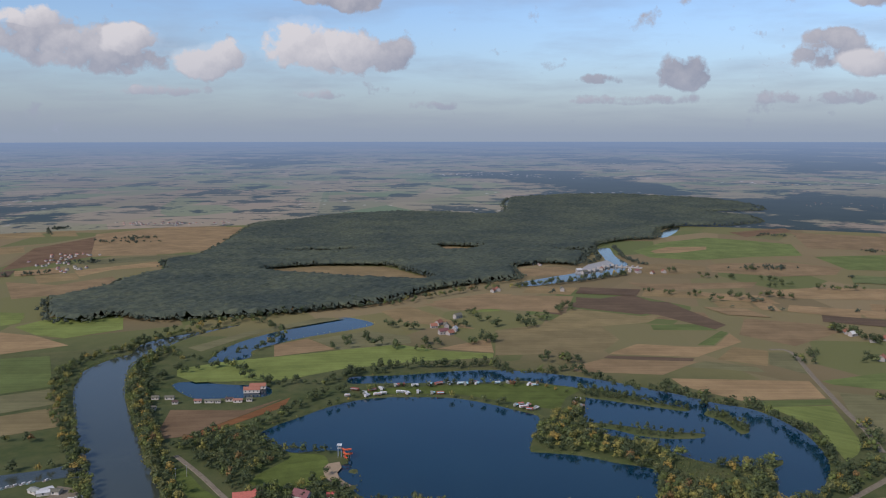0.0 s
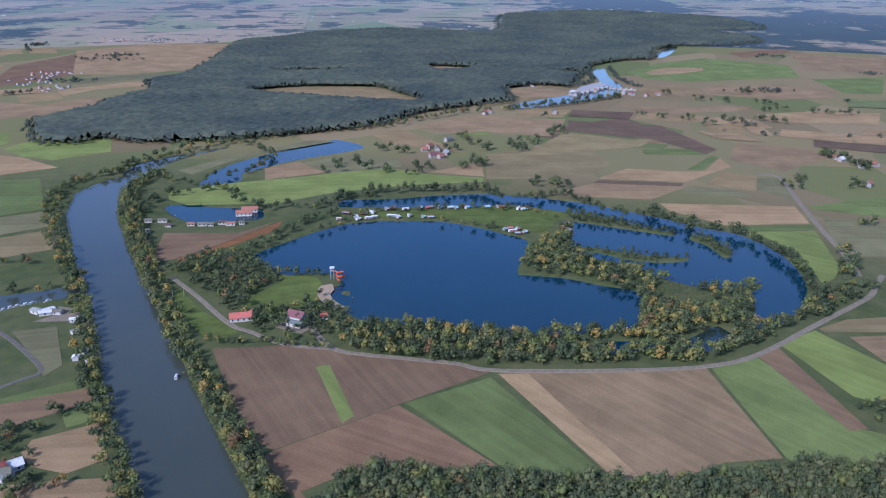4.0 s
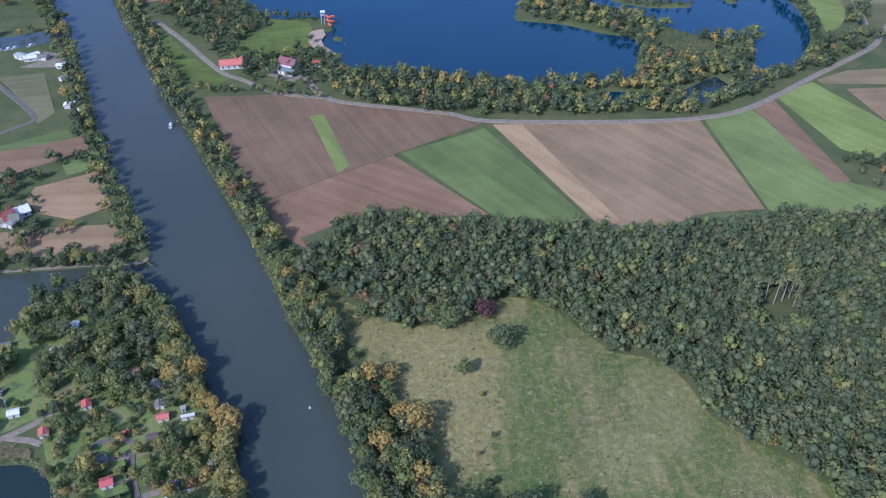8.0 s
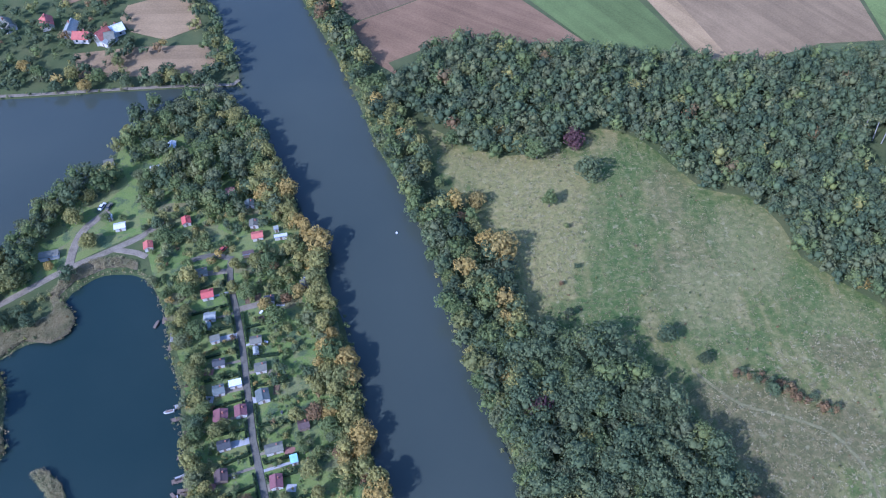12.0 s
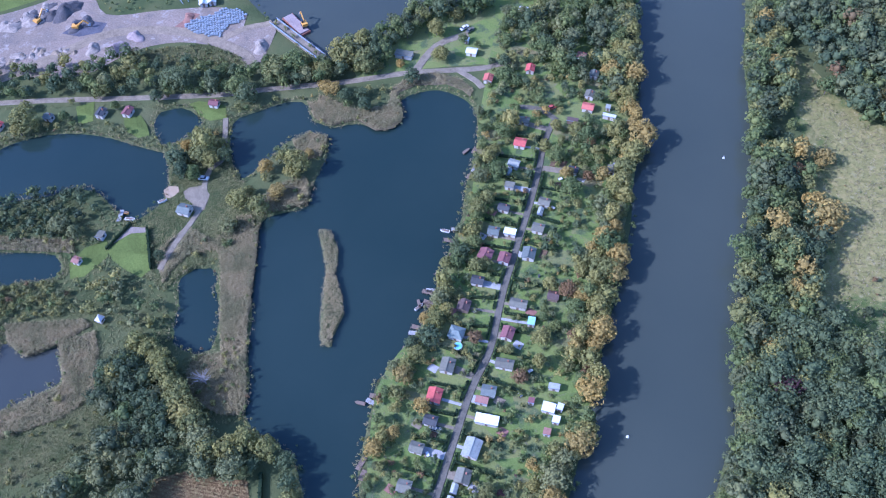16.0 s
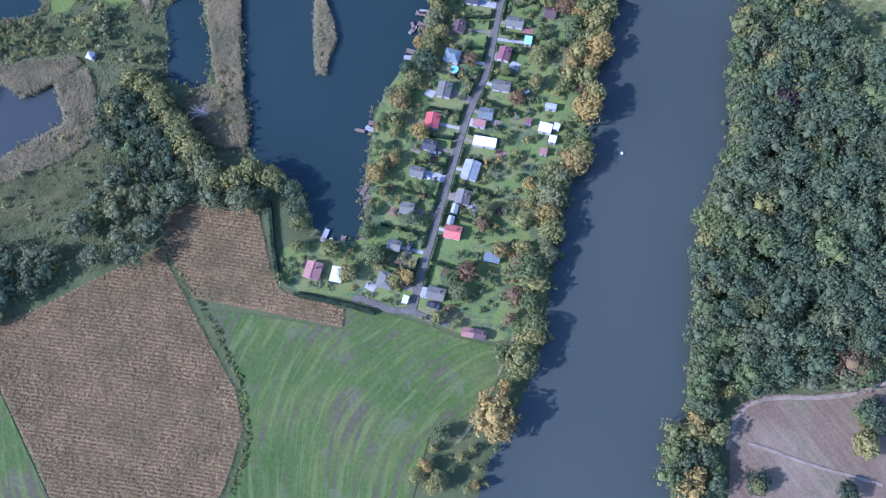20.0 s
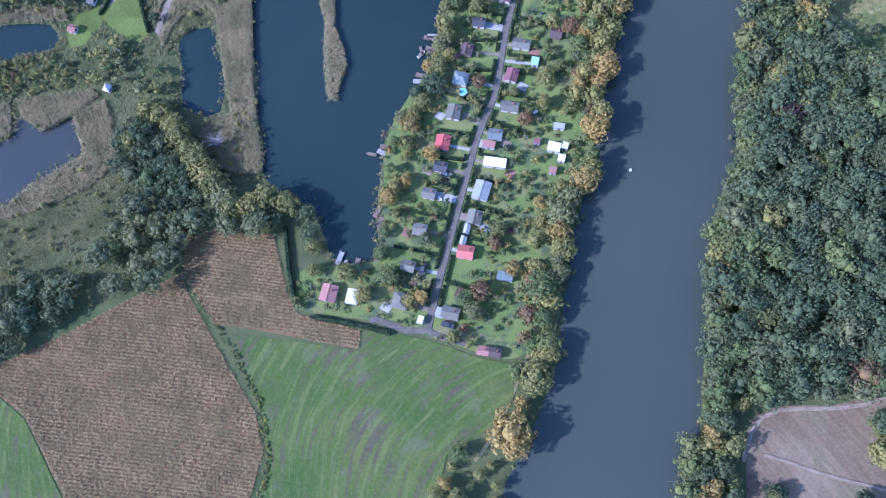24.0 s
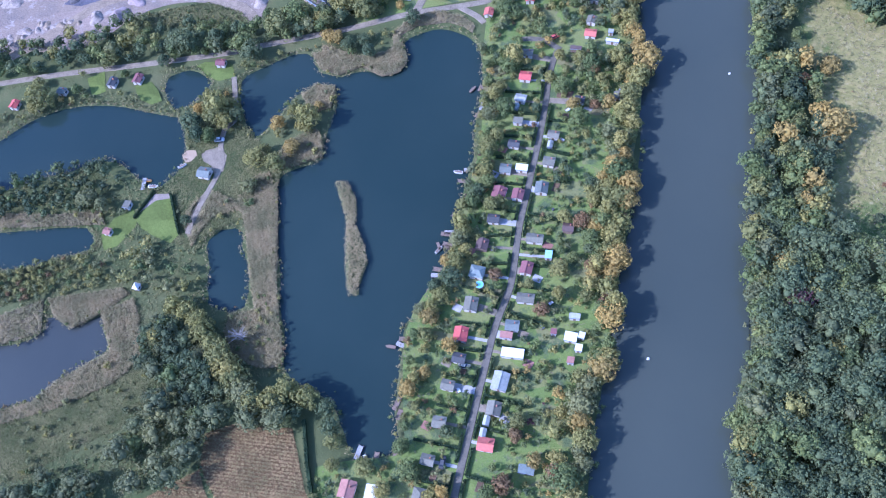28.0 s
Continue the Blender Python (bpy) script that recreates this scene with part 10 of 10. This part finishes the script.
for i in range(11):
    part("plank", boxed(-2.8 + i * 0.5, -0.8, 0.05, -2.34 + i * 0.5, 0.8, 0.12), CONCRETE, top)
for sx in (-2.4, 2.4):
    for sy in (-0.7, 0.7):
        part("post", cylinder(0.09, 0.09, -1.5, 0.6, 6, sx, sy), TIMBER, top)
boat(jx + 1.6, jy - 0.2, 20, 3.4, ORANGE_PAINT, "small orange boat beside the pond jetty", False)
boat(lx, ly, 30, 4.0, ROOF["white"], "white rowing boat drawn up on the grass", False, 0.25)
boat(-212.5, 91.0, 60, 3.6, ROOF["white"], "white rowing boat beside the clubhouse", False, 0.25)

# parked cars and poles


def car(x, y, turn, paint, label):
    top = tagged(new("car"), label, "car", "parked cars")
    top.matrix_basis = pose(x, y, 0.22, 0, 0, turn)
    bm = boxed(-2.1, -0.85, 0.25, 2.1, 0.85, 0.95)
    bmesh.ops.bevel(bm, geom=bm.edges[:], offset=0.15, segments=2, affect="EDGES")
    part("body", bm, paint, top)
    bm = bmesh.new()
    lo = [bm.verts.new((sx * 1.25 - 0.15, sy * 0.76, 0.93)) for sx, sy in ((-1, -1), (1, -1), (1, 1), (-1, 1))]
    hi = [bm.verts.new((sx * 0.8 - 0.25, sy * 0.64, 1.42)) for sx, sy in ((-1, -1), (1, -1), (1, 1), (-1, 1))]
    for i in range(4):
        bm.faces.new((lo[i], lo[(i + 1) % 4], hi[(i + 1) % 4], hi[i]))
    bm.faces.new(hi)
    part("windows", bm, GLASS, top)
    part("roof", boxed(-1.0, -0.6, 1.42, 0.5, 0.6, 1.47), paint, top)
    for sx in (-1.3, 1.3):
        for sy in (-0.8, 0.8):
            wheel = part("wheel", cylinder(0.31, 0.31, -0.1, 0.1, 12), GLASS, top)
            wheel.matrix_basis = pose(sx, sy, 0.31, 90, 0, 0)
            part("rim", cylinder(0.18, 0.18, -0.12, 0.12, 10), METAL, wheel)


coats = (("sky", "pale blue"), ("navy", "dark blue"), ("red", "red"), ("white", "white"), ("white", "white"), ("slate", "grey"), ("navy", "dark blue"))
for k, ((x, y), (coat, word)) in enumerate(zip(CARS, coats)):
    car(x, y, (20, 110, 60, 30, 75, 80, 15)[k], ROOF[coat], "small %s car parked on gravel or grass" % word)
for x, y in POLES:
    top = tagged(new("power_pole"), "pale slender pole on the river lawn", "pole", "poles on the lawn")
    top.matrix_basis = pose(x, y, 0)
    part("mast", cylinder(0.16, 0.1, -0.3, 8.5, 8), CONCRETE, top)
    part("crossarm", boxed(-0.9, -0.06, 8.0, 0.9, 0.06, 8.15), METAL, top)

# small garden things
pool = tagged(new("round_pool"), "round light blue garden pool", "pool")
pool.matrix_basis = pose(-84.1, 103.4, 0)
part("rim", cylinder(1.5, 1.5, 0, 0.9, 24), ROOF["sky"], pool)
part("pool_water", cylinder(1.36, 1.36, 0.9, 0.93, 24), plain("pool_water", (0.22, 0.50, 0.56), 0.1, 0.5, 0.05), pool)
thing_rng = np.random.default_rng(51)
for k in range(40):
    s, side = thing_rng.uniform(6, run[-1] - 4), thing_rng.choice([-1, 1])
    x, y = lane_point(s, side * thing_rng.uniform(4, 15))
    if not is_free(x, y, 0.6):
        continue
    taken.append((x, y, 1.3))
    if k % 4 == 0:
        top = tagged(new("garden_bed"), "narrow timber edged vegetable bed with dark soil", "garden bed", "vegetable beds")
        top.matrix_basis = pose(x, y, 0.05, 0, 0, STREET_TURN + thing_rng.uniform(-10, 10))
        part("soil", boxed(-0.9, -1.8, 0, 0.9, 1.8, 0.22), FIELD["soil_dark"], top)
        for sx in (-0.95, 0.95):
            part("board", boxed(sx - 0.05, -1.85, 0, sx + 0.05, 1.85, 0.3), TIMBER, top)
    elif k % 4 == 1:
        top = tagged(new("garden_table"), "white plastic garden table with a bench", "table", "garden tables")
        top.matrix_basis = pose(x, y, 0.05, 0, 0, thing_rng.uniform(0, 180))
        part("tabletop", boxed(-0.8, -0.45, 0.70, 0.8, 0.45, 0.75), ROOF["white"], top)
        for sx in (-0.7, 0.7):
            for sy in (-0.38, 0.38):
                part("leg", boxed(sx - 0.03, sy - 0.03, 0, sx + 0.03, sy + 0.03, 0.7), METAL, top)
        part("bench", boxed(-0.8, 0.7, 0.38, 0.8, 1.05, 0.45), TIMBER, top)
    elif k % 4 == 2:
        top = tagged(new("water_barrel"), "blue plastic rain barrel", "barrel", "rain barrels")
        top.matrix_basis = pose(x, y, 0.05)
        part("barrel", cylinder(0.45, 0.4, 0, 1.0, 14), ROOF["blue"], top)
        part("lid", cylinder(0.47, 0.47, 1.0, 1.06, 14), ROOF["navy"], top)
    else:
        top = tagged(new("cold_frame"), "small glazed greenhouse among vegetable beds", "greenhouse", "small greenhouses")
        top.matrix_basis = pose(x, y, 0.05, 0, 0, STREET_TURN)
        bm = prism([(-1.0, -1.5), (1.0, -1.5), (1.0, 1.5), (-1.0, 1.5)], 0, 1.6)
        part("frame", bm, METAL, top)
        for sx in (-1, 1):
            pane = boxed(-0.58, -1.55, 0, 0.58, 1.55, 0.05)
            pane.transform(Matrix.Translation((sx * 0.5, 0, 1.85)) @ Matrix.Rotation(sx * 0.5, 4, "Y"))
            part("pane", pane, ROOF["sky"], top)

# ---- dead wood by the water and bare trunks in the glade ----
PALEWOOD = plain("bleached_wood", (0.27, 0.245, 0.205), 0.9, 0.2, 0.12, 1.0)
snag = tagged(new("fallen_tree"), "bleached fallen tree with bare branches in the river", "fallen tree")
snag.matrix_basis = pose(*DEADWOOD[0], -0.6)
snag_rng = np.random.default_rng(3)
for k in range(16):
    limb = cylinder(0.16, 0.03, 0, snag_rng.uniform(3.0, 7.0), 6)
    limb.transform(Matrix.Rotation(snag_rng.uniform(0, 6.28), 4, "Z") @ Matrix.Rotation(snag_rng.uniform(0.7, 1.35), 4, "Y"))
    part("branch", limb, PALEWOOD, snag)
dead = tagged(new("dead_tree"), "pale leafless dead tree standing in marsh scrub", "tree")
dead.matrix_basis = pose(-143.4, 45.9, 0)
part("trunk", cylinder(0.30, 0.10, -0.3, 6.5, 8), PALEWOOD, dead)
for k in range(44):
    limb = cylinder(0.11, 0.02, 0, snag_rng.uniform(2.4, 5.2), 5)
    limb.transform(Matrix.Translation((0, 0, snag_rng.uniform(2.0, 6.0))) @ Matrix.Rotation(snag_rng.uniform(0, 6.28), 4, "Z") @ Matrix.Rotation(snag_rng.uniform(0.4, 1.3), 4, "Y"))
    part("branch", limb, PALEWOOD, dead)
for k, (x, y) in enumerate(BARE_TRUNKS):
    top = tagged(new("bare_tree"), "tall pale bare trunk at the edge of a glade", "tree", "bare trunks in the glade")
    top.matrix_basis = pose(x, y, 0, snag_rng.uniform(-4, 4), snag_rng.uniform(-4, 4), 0)
    part("trunk", cylinder(0.28, 0.12, -0.3, 13.5, 8), PALEWOOD, top)
    tip = new("crown", BUSH[k % 4, "willow"])
    tip.parent, tip.matrix_basis = top, Matrix.LocRotScale((0, 0, 10.5), None, (2.0, 2.0, 2.0))
